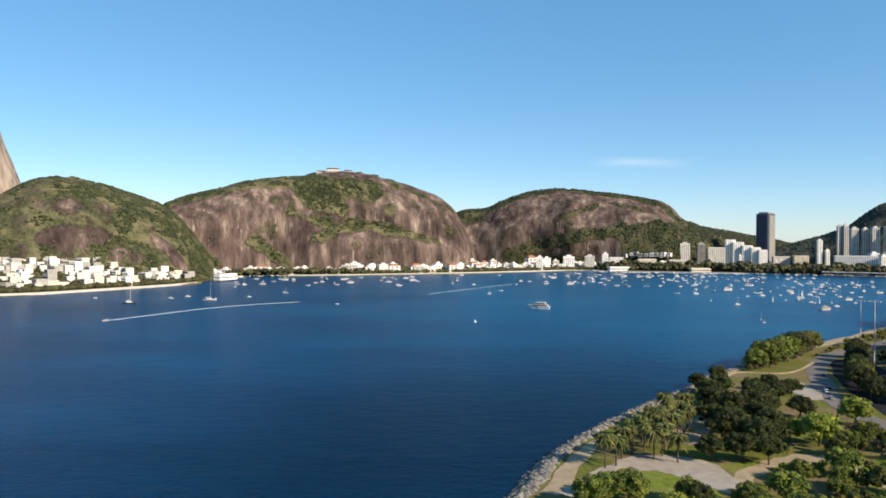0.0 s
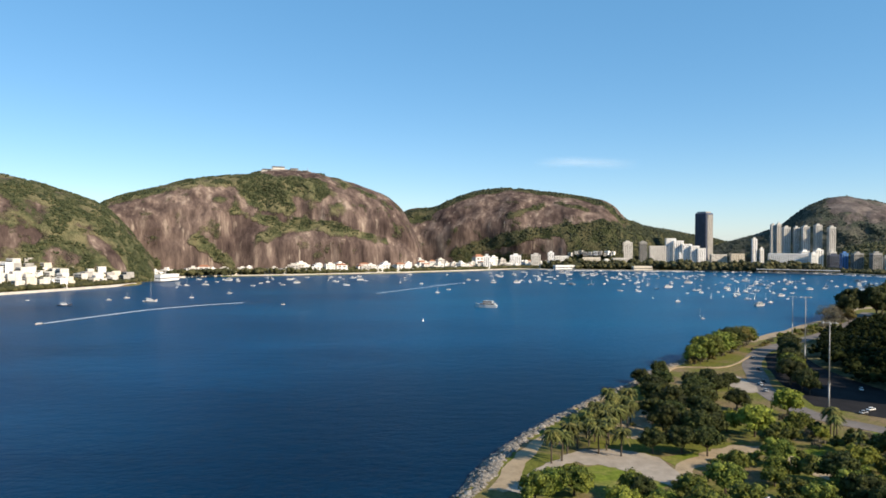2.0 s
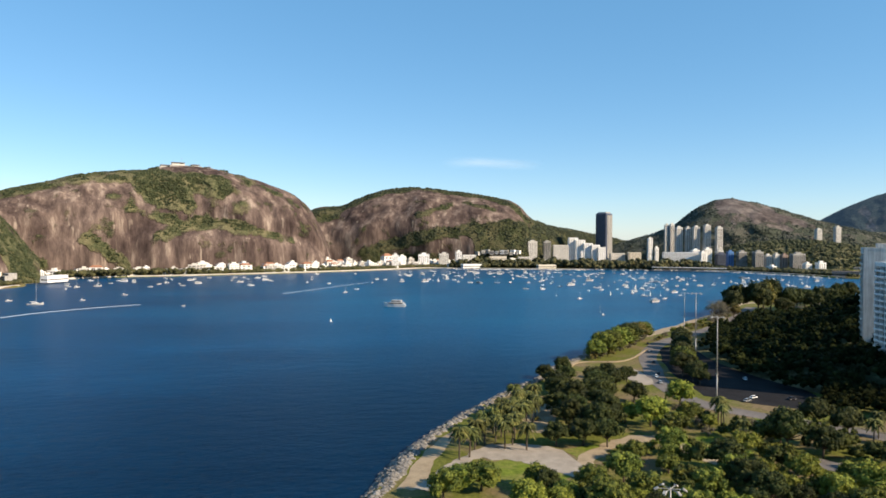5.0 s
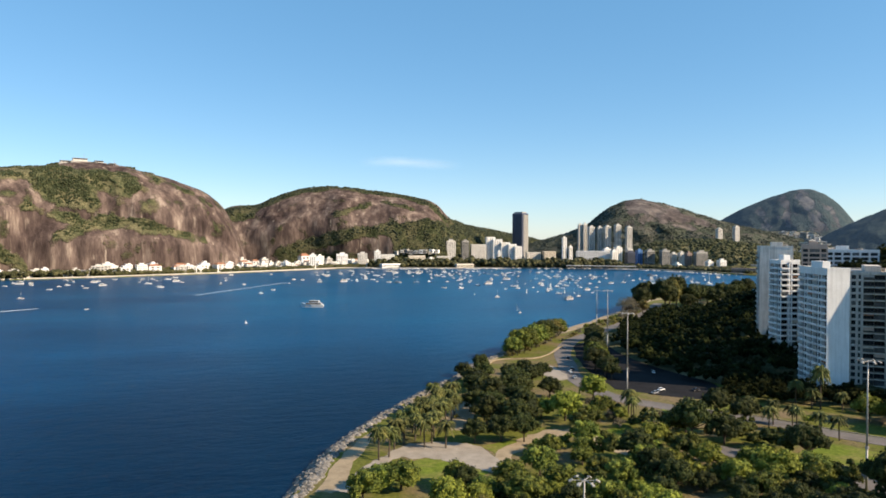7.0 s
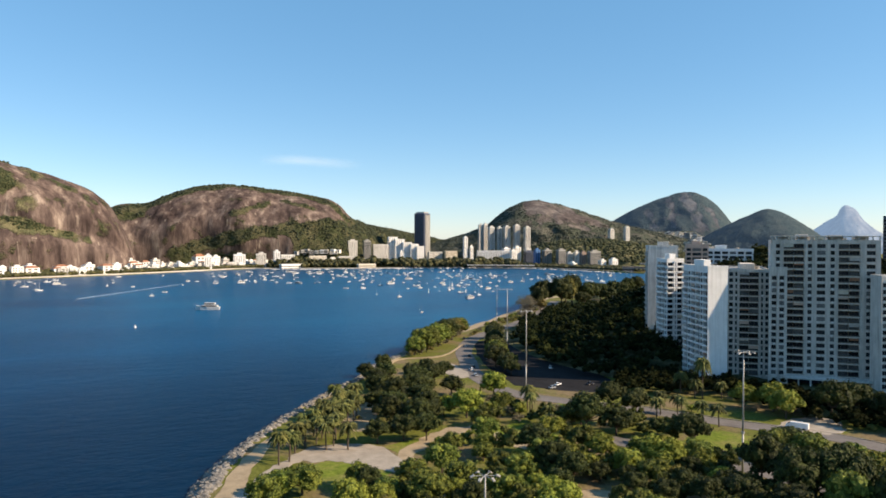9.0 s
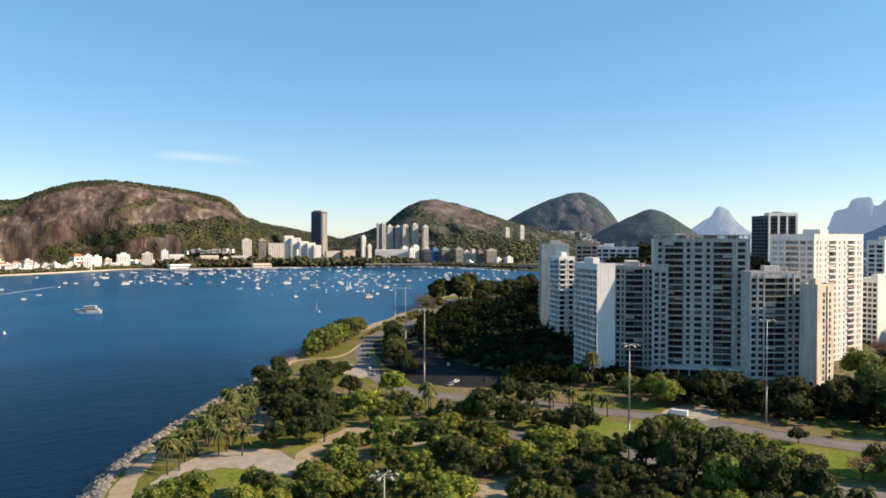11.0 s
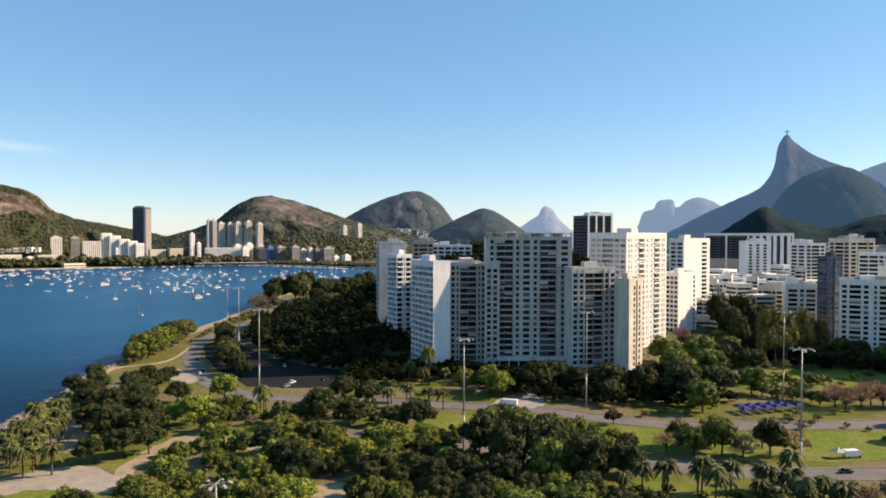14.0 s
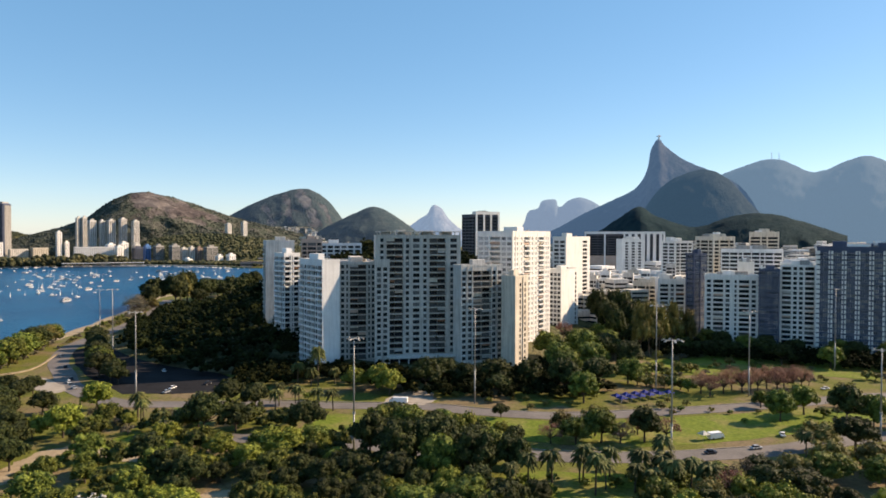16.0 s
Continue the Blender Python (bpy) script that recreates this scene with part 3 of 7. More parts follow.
def cover_long(u, h):
    return strokes(u, h, 0.08, 8.5, [(0.00, 0.75, 0.08, 0.88, 0.13, 0.9), (0.08, 0.93, 0.20, 0.98, 0.06, 0.9), (0.20, 1.0, 0.34, 0.98, 0.05, 0.9), (0.34, 0.97, 0.41, 0.84, 0.06, 0.8),
                                     (0.295, 0.82, 0.345, 0.78, 0.03, 0.7), (0.22, 0.60, 0.275, 0.78, 0.035, 0.7), (0.13, 0.18, 0.215, 0.32, 0.07, 0.9), (0.215, 0.32, 0.315, 0.50, 0.07, 0.9),
                                     (0.315, 0.42, 0.41, 0.66, 0.10, 0.9), (0.33, 0.22, 0.45, 0.40, 0.16, 0.9), (0.47, 0.5, 1.0, 0.5, 0.6, 0.95), (0.14, 0.0, 0.26, 0.05, 0.12, 0.7)])


def bulge_dome(u, h):
    """The dome's lower lobe and shoulder stand out, with a gully beside them."""
    return 30 * band(u, 0.42, 1.1, 0.14) * band(h, -1, 0.38, 0.14) + 16 * band(u, 0.60, 1.1, 0.2) * band(h, 0.45, 0.95, 0.3) - 16 * math.exp(-((u - 0.36 - 0.12 * h) / 0.05) ** 2) * band(h, -1, 0.7, 0.3)


def bulge_long(u, h):
    return 14 * band(u, 0.20, 0.34, 0.08) * band(h, 0.1, 0.7, 0.3) - 16 * math.exp(-((u - 0.345) / 0.02) ** 2) + 8 * math.sin(u * 60)


def cover_scrub(u, h):
    return strokes(u, h, 0.98, 6.0, [(0.43, 0.90, 0.56, 0.88, 0.10, -0.8), (0.56, 0.84, 0.68, 0.80, 0.07, -0.7), (0.44, 0.76, 0.60, 0.68, 0.10, -0.75), (0.40, 0.62, 0.47, 0.56, 0.06, -0.4), (0.62, 0.62, 0.70, 0.58, 0.06, -0.4)])


def cover_rock_face(u, h):
    return strokes(u, h, 0.92, 3.2, [(0.40, 0.80, 0.44, 0.45, 0.07, -0.5), (0.52, 0.92, 0.54, 0.50, 0.06, -0.6), (0.60, 0.90, 0.70, 0.45, 0.09, -0.65), (0.74, 0.80, 0.80, 0.50, 0.06, -0.5), (0.46, 0.62, 0.56, 0.58, 0.05, -0.3)])


def cover_woods(u, h):
    return 1.7


def cover_peak(u, h):
    return 0.75 - 0.9 * band(u, 0.35, 0.62, 0.06) * band(h, 0.55, 1.2, 0.2)


def cover_bare(u, h):
    return 0.1 + 0.7 * band(h, -1, 0.35, 0.2)


hill("granite_peak", "steep bare granite peak beside the bay", [(-1160, 1505, 288), (-1127, 1529, 484), (-1077, 1565, 519), (-1042, 1589, 429), (-1024, 1600, 322), (-1010, 1609, 271), (-988, 1623, 200), (-967, 1636, 107)], 260, 260, M_HILL_PALE, cover_bare, 6, 0.8, 0.75, 100)
hill("wooded_hill", "low green hill with rock patches above the houses", [(-951, 1160, 98), (-891, 1207, 118), (-837, 1245, 140), (-809, 1263, 157), (-763, 1291, 186), (-723, 1314, 194), (-664, 1345, 182), (-600, 1375, 160), (-551, 1395, 136), (-506, 1412, 82), (-472, 1424, 34)], 210, 220, M_HILL, cover_left, 7, 1.0, 1.0, canopy=9000, size=2.5)
hill("granite_dome", "broad granite dome streaked brown with green scrub bands", [(-713, 1589, 95), (-647, 1637, 166), (-535, 1706, 206), (-475, 1738, 226), (-358, 1792, 242), (-289, 1818, 257), (-203, 1847, 250), (-129, 1868, 234), (-38, 1888, 207), (24, 1900, 168), (63, 1906, 103), (90, 1910, 33)], 175, 250, M_HILL, cover_dome, 8, 0.85, 0.80, 190, 56, canopy=11000, size=2.4, gully=0.6, bulge=bulge_dome)
hill("long_granite_hill", "long bare granite hill with wooded foot", [(-28, 2390, 128), (60, 2389, 181), (147, 2386, 191), (262, 2376, 236), (376, 2360, 253), (524, 2332, 242), (683, 2290, 218), (742, 2272, 195), (834, 2334, 141), (1083, 2571, 113), (1289, 2742, 93), (1507, 2902, 62), (1734, 3052, 27)], 260, 300, M_HILL_LONG, cover_long, 9, 0.9, 0.85, 170, 44, canopy=9000, size=3.4, gully=0.6, bulge=bulge_long)
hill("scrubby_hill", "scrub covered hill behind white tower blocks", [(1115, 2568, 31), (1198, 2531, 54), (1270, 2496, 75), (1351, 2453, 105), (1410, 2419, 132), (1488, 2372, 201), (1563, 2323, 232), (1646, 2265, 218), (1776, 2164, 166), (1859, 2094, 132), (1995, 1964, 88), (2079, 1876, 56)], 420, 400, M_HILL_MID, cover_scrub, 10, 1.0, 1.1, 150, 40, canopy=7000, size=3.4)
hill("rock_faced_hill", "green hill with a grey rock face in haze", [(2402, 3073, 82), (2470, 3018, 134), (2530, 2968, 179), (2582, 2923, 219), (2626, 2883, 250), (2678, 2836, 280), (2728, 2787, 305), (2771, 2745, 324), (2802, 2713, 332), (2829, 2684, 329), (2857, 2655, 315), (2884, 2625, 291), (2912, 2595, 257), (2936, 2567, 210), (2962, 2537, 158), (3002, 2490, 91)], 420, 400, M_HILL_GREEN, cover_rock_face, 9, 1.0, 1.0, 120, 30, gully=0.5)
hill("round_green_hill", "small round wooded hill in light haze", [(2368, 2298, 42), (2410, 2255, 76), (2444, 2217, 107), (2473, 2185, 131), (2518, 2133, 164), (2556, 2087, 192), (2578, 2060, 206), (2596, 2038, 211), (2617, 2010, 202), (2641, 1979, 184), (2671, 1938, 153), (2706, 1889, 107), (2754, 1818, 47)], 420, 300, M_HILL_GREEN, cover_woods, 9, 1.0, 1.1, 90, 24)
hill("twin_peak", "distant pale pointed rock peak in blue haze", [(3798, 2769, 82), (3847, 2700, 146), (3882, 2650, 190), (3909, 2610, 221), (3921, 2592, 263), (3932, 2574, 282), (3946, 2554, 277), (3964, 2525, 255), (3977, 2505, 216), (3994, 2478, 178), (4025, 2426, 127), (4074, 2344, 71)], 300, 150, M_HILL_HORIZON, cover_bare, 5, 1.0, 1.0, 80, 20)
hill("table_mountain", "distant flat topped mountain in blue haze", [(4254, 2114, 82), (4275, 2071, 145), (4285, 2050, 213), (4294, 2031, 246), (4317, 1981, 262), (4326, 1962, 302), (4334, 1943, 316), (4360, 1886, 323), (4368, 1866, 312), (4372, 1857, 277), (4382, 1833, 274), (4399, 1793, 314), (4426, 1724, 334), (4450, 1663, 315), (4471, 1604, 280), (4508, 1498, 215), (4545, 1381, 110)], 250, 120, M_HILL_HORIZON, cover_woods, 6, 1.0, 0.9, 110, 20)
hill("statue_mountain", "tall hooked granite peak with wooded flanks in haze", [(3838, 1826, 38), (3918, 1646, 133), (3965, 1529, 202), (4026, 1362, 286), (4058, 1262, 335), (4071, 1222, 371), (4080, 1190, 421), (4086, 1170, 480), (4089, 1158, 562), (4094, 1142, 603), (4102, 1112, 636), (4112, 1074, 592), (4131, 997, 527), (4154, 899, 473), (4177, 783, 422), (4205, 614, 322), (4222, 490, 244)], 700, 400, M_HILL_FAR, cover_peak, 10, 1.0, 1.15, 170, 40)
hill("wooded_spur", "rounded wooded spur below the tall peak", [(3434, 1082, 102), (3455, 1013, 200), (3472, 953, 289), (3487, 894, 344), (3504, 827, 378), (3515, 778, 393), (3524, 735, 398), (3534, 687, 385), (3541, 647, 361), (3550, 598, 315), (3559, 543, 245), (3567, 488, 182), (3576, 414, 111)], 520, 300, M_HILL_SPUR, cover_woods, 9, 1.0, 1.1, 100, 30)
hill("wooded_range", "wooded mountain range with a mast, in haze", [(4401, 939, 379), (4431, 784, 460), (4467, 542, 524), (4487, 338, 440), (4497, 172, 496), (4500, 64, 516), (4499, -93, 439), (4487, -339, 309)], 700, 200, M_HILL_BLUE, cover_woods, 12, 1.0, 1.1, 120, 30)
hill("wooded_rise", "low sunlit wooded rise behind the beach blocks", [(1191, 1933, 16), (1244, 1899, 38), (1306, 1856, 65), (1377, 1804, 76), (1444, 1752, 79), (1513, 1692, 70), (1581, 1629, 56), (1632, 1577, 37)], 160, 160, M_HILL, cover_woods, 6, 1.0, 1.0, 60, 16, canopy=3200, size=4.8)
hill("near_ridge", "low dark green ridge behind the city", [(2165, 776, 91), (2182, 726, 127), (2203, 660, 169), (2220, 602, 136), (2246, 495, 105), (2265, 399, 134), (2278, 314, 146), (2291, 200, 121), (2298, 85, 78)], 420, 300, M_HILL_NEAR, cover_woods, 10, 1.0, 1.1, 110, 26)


def knoll(x, y):
    """Height of the wooded knoll behind the shore blocks."""
    a = 66 * math.exp(-((x - 465) ** 2 + (y - 335) ** 2) / 112 ** 2)
    b = 22 * math.exp(-((x - 412) ** 2 + (y - 432) ** 2) / 66 ** 2)
    return max(a, b) + 0.3 * min(a, b)


_v, _f, _N = [], [], 60
for i in range(_N + 1):
    for k in range(_N + 1):
        x, y = 235 + 520 * i / _N, 150 + 620 * k / _N
        h = knoll(x, y)
        _v.append((x, y, 1.5 + h + (noise.fractal(Vector((x, y, 0)) / 30, 1, 2, 3) * 3 if h > 3 else 0)))
for i in range(_N):
    for k in range(_N):
        a = i * (_N + 1) + k
        if max(_v[q][2] for q in (a, a + 1, a + _N + 1, a + _N + 2)) > 3.0:
            _f.append((a, a + _N + 1, a + _N + 2, a + 1))
_me = mesh_of("knoll", _v, _f, M_HILL, smooth=True)
_me.attributes.new("cover", "FLOAT", "POINT").data.foreach_set("value", [1.0] * len(_v))
tagged(piece("knoll", _me), "steep wooded knoll behind the shore apartment blocks", "hill", "", "structure")

# ---- apartment blocks ----
FLOOR_H = 3.2
_pane_cache = {}


def window_mesh(w, h, frame_mat=None, glass=None):
    """A glazed window of its own: frame round the edge, one mullion, panes set back."""
    key = (round(w, 1), round(h, 1), frame_mat, glass)
    if key not in _pane_cache:
        v, f, s = [], [], []

        def quad(x0, x1, z0, z1, y, slot):
            k = len(v)
            v.extend([(x0, y, z0), (x1, y, z0), (x1, y, z1), (x0, y, z1)])
            f.append((k, k + 1, k + 2, k + 3))
            s.append(slot)
        t = 0.09
        quad(0, w, 0, t, 0, 0), quad(0, w, h - t, h, 0, 0), quad(0, t, t, h - t, 0, 0), quad(w - t, w, t, h - t, 0, 0)
        n = 2 if w < 2.6 else 3
        for i in range(1, n):
            quad(w * i / n - t / 2, w * i / n + t / 2, t, h - t, -0.01, 0)
        for i in range(n):
            quad(w * i / n + t / 2, w * (i + 1) / n - t / 2, t, h - t, 0.05, 1)
        _pane_cache[key] = mesh_of("window", v, f, [frame_mat or M_FRAME, glass or M_GLASS], s)
    return _pane_cache[key]


_balcony_cache = {}
_blinds = random.Random(8)


def cooler_mesh():
    """A wall-hung air conditioner: casing with a grille and two brackets."""
    bm = box_bm(-0.42, 0.42, -0.42, 0.0, 0.0, 0.58, bevel=0.04)
    add_box(bm, -0.34, 0.34, -0.45, -0.42, 0.08, 0.50)
    add_box(bm, -0.36, -0.30, -0.38, 0.0, -0.12, 0.0)
    add_box(bm, 0.30, 0.36, -0.38, 0.0, -0.12, 0.0)
    me = bpy.data.meshes.new("air_conditioner")
    bm.to_mesh(me)
    bm.free()
    me.materials.append(M_WHITE)
    return me


COOLER = cooler_mesh()


def balcony_mesh(w, mat, railing, out):
    """Floor slab with a nosing, and a railing of posts, top rail and infill."""
    key = (round(w, 1), mat.name, railing.name, out)
    if key not in _balcony_cache:
        bm = box_bm(0.0, w, -out, 0.10, -0.08, 0.26)
        slab_faces = len(bm.faces)
        add_box(bm, 0.0, w, -out, -out + 0.06, 0.26, 0.72)
        add_box(bm, 0.0, w, -out - 0.03, -out + 0.10, 0.72, 0.80)
        if out > 0.3:
            add_box(bm, 0.0, 0.08, -out + 0.10, 0.0, 0.20, 0.76)
            add_box(bm, w - 0.08, w, -out + 0.10, 0.0, 0.20, 0.76)
        bm.faces.ensure_lookup_table()
        for i, f in enumerate(bm.faces):
            f.material_index = int(i >= slab_faces)
        me = bpy.data.meshes.new("balcony")
        bm.to_mesh(me)
        bm.free()
        me.materials.append(mat)
        me.materials.append(railing)
        _balcony_cache[key] = me
    return _balcony_cache[key]


_blind_cache = {}


def blind_mesh(w, drop, mat):
    """A roller blind let down in front of a balcony."""
    key = (round(w, 1), drop, mat.name)
    if key not in _blind_cache:
        bm = box_bm(0.08, w - 0.08, 0.0, 0.05, -drop, 0.0)
        add_box(bm, 0.05, w - 0.05, -0.05, 0.10, -0.14, 0.0)
        me = bpy.data.meshes.new("balcony_blind")
        bm.to_mesh(me)
        bm.free()
        me.materials.append(mat)
        _blind_cache[key] = me
    return _blind_cache[key]


def columns(width, pattern):
    """Openings along a face: w window, n narrow window, b balcony bay, r ribbon window, - solid metre, . half a metre."""
    wide = {"w": 1.7, "n": 0.9, "b": 4.2, "r": 3.4, "-": 1.0, ".": 0.5}
    total = sum(wide[c] for c in pattern)
    x, out = 0.0, []
    for c in pattern:
        d = wide[c] * width / total
        if c in "wnbr":
            out.append((x, x + d, c))
        x += d
    return out


def face_wall(length, height, cols, floors, first, fh, m, V, F):
    """Adds one wall face with real recessed openings; m brings it to the block's own axes."""
    us, zs = [0.0], [0.0]
    for a, b, c in cols:
        us += [a, b]
    us.append(length)
    for k in range(floors):
        z = first + k * fh
        zs += [z + 0.10, z + 0.75, z + 2.80]
    zs.append(height)

    known = {}

    def corner(p):
        q = m @ Vector(p)
        key = (round(q.x, 3), round(q.y, 3), round(q.z, 3))
        if key not in known:
            known[key] = len(V)
            V.append(q)
        return known[key]

    def quad(*pts):
        F.append(tuple(corner(p) for p in pts))
    for i in range(len(us) - 1):
        u0, u1 = us[i], us[i + 1]
        if u1 - u0 < 1e-4:
            continue
        kind = cols[(i - 1) // 2][2] if i % 2 else None
        if kind is None:
            for a, b in zip(zs, zs[1:]):
                quad((u0, 0, a), (u1, 0, a), (u1, 0, b), (u0, 0, b))
            continue
        z_done = 0.0
        for k in range(floors):
            z = first + k * fh
            lo, hi = z + (0.10 if kind == "b" else 0.75), z + 2.80
            r = 2.0 if kind == "b" else 0.28
            if kind != "b":
                quad((u0, 0, z_done), (u1, 0, z_done), (u1, 0, z + 0.10), (u0, 0, z + 0.10))
                z_done = z + 0.10
            quad((u0, 0, z_done), (u1, 0, z_done), (u1, 0, lo), (u0, 0, lo))
            quad((u0, 0, lo), (u1, 0, lo), (u1, r, lo), (u0, r, lo))
            quad((u0, r, hi), (u1, r, hi), (u1, 0, hi), (u0, 0, hi))
            quad((u0, r, lo), (u0, r, hi), (u0, 0, hi), (u0, 0, lo))
            quad((u1, 0, lo), (u1, 0, hi), (u1, r, hi), (u1, r, lo))
            z_done = hi
        quad((u0, 0, z_done), (u1, 0, z_done), (u1, 0, height), (u0, 0, height))


FOOTPRINTS = []


def block(name, label, corner, turn, w, d, top, front="", left="", right="", wall=None, z0=2.5, first=4.5, fh=FLOOR_H, out=0.12, rail=None, house=True,
          glazed=True, group="apartment blocks", rib=0.5, glass=None):
    """An apartment block: its front runs from the corner along turn, its depth goes to the left of that."""
    wall = wall or M_WHITE
    if group == "city blocks" and wall is M_NAVY:
        glass = M_NAVY_GLASS
    FOOTPRINTS.append((corner, turn, w, d))
    ob = thing(name, corner[0], corner[1], z0, turn, label, "building", group)
    height = top - z0
    floors = max(1, int((height - first - 0.4) / fh))
    sides = {"front": (Matrix.Identity(4), w, front), "left": (pose(0, d, 0, 0, 0, -90), d, left), "right": (pose(w, 0, 0, 0, 0, 90), d, right),
             "back": (pose(w, d, 0, 0, 0, 180), w, "")}
    V, F, WV, WF, WS = [], [], [], [], []
    far = math.hypot(*corner) > 560
    for side, (m, length, pattern) in sides.items():
        cols = columns(length, pattern) if pattern else []
        face_wall(length, height, cols, floors if cols else 0, first, fh, m, V, F)
        for a, b, c in cols:
            for k in range(floors):
                z = first + k * fh
                if glazed:
                    lo, r = (0.10, 1.95) if c == "b" else (0.75, 0.24)
                    pane = window_mesh(b - a, 2.80 - lo, M_WHITE if glass else None, M_PANE if not far and _blinds.random() < 0.22 else glass)
                    at = m @ pose(a, r, z + lo)
                    if far:  # too small to tell apart singly
                        k0 = len(WV)
                        WV += [at @ v.co for v in pane.vertices]
                        WF += [tuple(k0 + i for i in f.vertices) for f in pane.polygons]
                        WS += [f.material_index for f in pane.polygons]
                    else:
                        piece("window", pane, ob, at)
                if c in "wn" and glazed and not far and wall in (M_TOWER, M_BONE) and _blinds.random() < 0.2:
                    piece("air_conditioner", COOLER, ob, m @ pose((a + b) / 2, -0.01, z + 0.12))
                if c == "b":
                    piece("balcony", balcony_mesh(b - a, wall, rail or wall, out), ob, m @ pose(a, 0, z + 0.04))
                    if not far and _blinds.random() < 0.16:
                        piece("balcony_blind", blind_mesh(b - a, _blinds.choice((0.7, 1.1, 1.6)), _blinds.choice((M_PINK, M_CREAM, M_TILE, M_BLIND))), ob, m @ pose(a, 0.35, z + 2.78))
    piece("wall", mesh_of("wall", V, F, wall), ob)
    if WV:
        piece("glazing", mesh_of("glazing", WV, WF, [M_FRAME, glass or M_GLASS], WS), ob)
    if glazed and front:
        for k, (a, b, c) in enumerate(columns(w, front)):
            if k and a - last > 0.35:  # pilasters between the bays
                part("pilaster", box_bm((last + a) / 2 - 0.30, (last + a) / 2 + 0.30, -rib, 0.0, 0.0, height - 0.6), wall, ob)
            last = b
    bm = bmesh.new()
    add_box(bm, 0.25, w - 0.25, 0.25, d - 0.25, height - 0.5, height - 0.1)
    roof = part("roof", bm, M_ROOF, ob, "flat felted roof")
    bm = bmesh.new()
    for x0, x1, y0, y1 in ((-0.08, w + 0.08, -0.08, 0.22), (-0.08, w + 0.08, d - 0.22, d + 0.08), (-0.08, 0.22, 0.22, d - 0.22), (w - 0.22, w + 0.08, 0.22, d - 0.22)):
        add_box(bm, x0, x1, y0, y1, height - 0.45, height + 0.65)
    part("parapet", bm, wall, ob)
    if group == "city blocks" and house and w > 11:
        r = random.Random(label)
        for _ in range(4):  # setback rooms and plant on the roof
            a, b = r.uniform(0.05, 0.7) * w, r.uniform(0.1, 0.5) * d
            part("roof_room", box_bm(a, a + r.uniform(0.12, 0.28) * w, b, b + r.uniform(0.2, 0.4) * d, height - 0.1, height + r.uniform(1.5, 4.5), bevel=0.05), r.choice((wall, M_GREY, M_WHITE)), ob)
    if house and w > 7 and d > 6:
        r = random.Random(label + name)
        a = r.uniform(0.15, 0.4) * w
        bm = box_bm(a, a + min(8, w * 0.35), d * 0.3, d * 0.7, height - 0.1, height + r.uniform(2.6, 4.0), bevel=0.08)
        part("lift_housing", bm, wall, ob)
        bm = bmesh.new()
        bmesh.ops.create_cone(bm, cap_ends=True, segments=12, radius1=1.2, radius2=1.2, depth=1.6, matrix=Matrix.Translation((min(w - 1.5, a + w * 0.45), d * 0.5, height + 0.7)))
        part("water_tank", bm, M_GREY, ob)
    return ob


# the row of blocks that follows the shore round the knoll
block("apartment_block", "white apartment block with blank gable and balconied side", (280.9, 255.9), -22.7, 10.5, 30.5, 63.9, left=".b.w.b.b.w.b.", wall=M_WHITE, out=0.7)
block("apartment_block", "pale apartment block with blank gable, partly in shade", (309.2, 313.1), -19.6, 10.8, 14.3, 66.0, left=".b.b.w.", front=".b.n.b.", wall=M_WHITE, out=0.7)
# Greyer wall stands in for shade here; turn set to keep the front unlit.
block("apartment_block", "tall white apartment block with stacked balconies", (321.7, 342.7), -37.0, 18.8, 14.1, 73.7, left=".b.w.b.", front="--------", wall=M_BONE, out=0.7)
# Depth extended out of sight so its shadow falls on the gable behind.
block("apartment_block", "weathered pale block with barred balconies between windows", (298.8, 258.8), -46.0, 20.5, 54, 62.0, front=".w-n-bb-n-w.", wall=M_TOWER, rib=0.4, rail=M_RAIL, out=0.4)
tower = block("apartment_tower", "tall weathered pale tower with stacked balcony bays", (309.2, 241.0), -47.0, 48.6, 16, 77.4, front="--w-.bb.-w--r--w-.bb.--r--", right="-w-w-", wall=M_TOWER, first=7.5, fh=3.33, rib=0.35, out=0.5, rail=M_RAIL)
block("tower_wing", "lower projecting wing of the pale tower with wide windows", (307.0, 240.4), -47.0, 8.4, 1.9, 63.7, front="-w-w-", wall=M_TOWER, house=False, first=6.5)
block("apartment_block", "weathered pale block beside the tower, lit edge", (331.1, 198.3), -32.0, 26.7, 10, 60.8, front=".w-w.bb.w-w.", right=".w.w.w.", wall=M_BONE, rib=0.4, rail=M_RAIL, out=0.4)
block("apartment_block", "cream apartment block with blank sunlit gable", (344.7, 171.4), -3.6, 14.7, 9.0, 55.0, front=".--n--n-.", wall=M_CREAM)
block("apartment_tower", "large white tower with sunlit window face", (379.7, 190.8), -3.3, 50, 25.4, 80.0, front="-n-n--n-.b.-n--n-.b.-n-n-", left=".w.w.b.w.w.", wall=M_SNOW, out=0.6, rib=0.15, glass=M_BLIND)
block("apartment_tower", "tall white slab with blank sunlit side", (514.5, 211.5), -9.5, 37.0, 12.3, 76.5, front="------w-", left=".w.w.", wall=M_SNOW)
block("apartment_block", "cream block with blank sunlit side wall", (453.3, 189.8), -7.3, 24.3, 9.7, 53.8, front="--------n-", left=".w.w.w.", wall=M_SNOW)
core_tower = block("office_tower", "dark glass tower framed by white concrete columns", (608, 346.8), -30.3, 26.8, 29.6, 98.8, front="..r.r.r..", left=".r.r.r.r.", wall=M_SLATE, group="city blocks", rib=0.3)
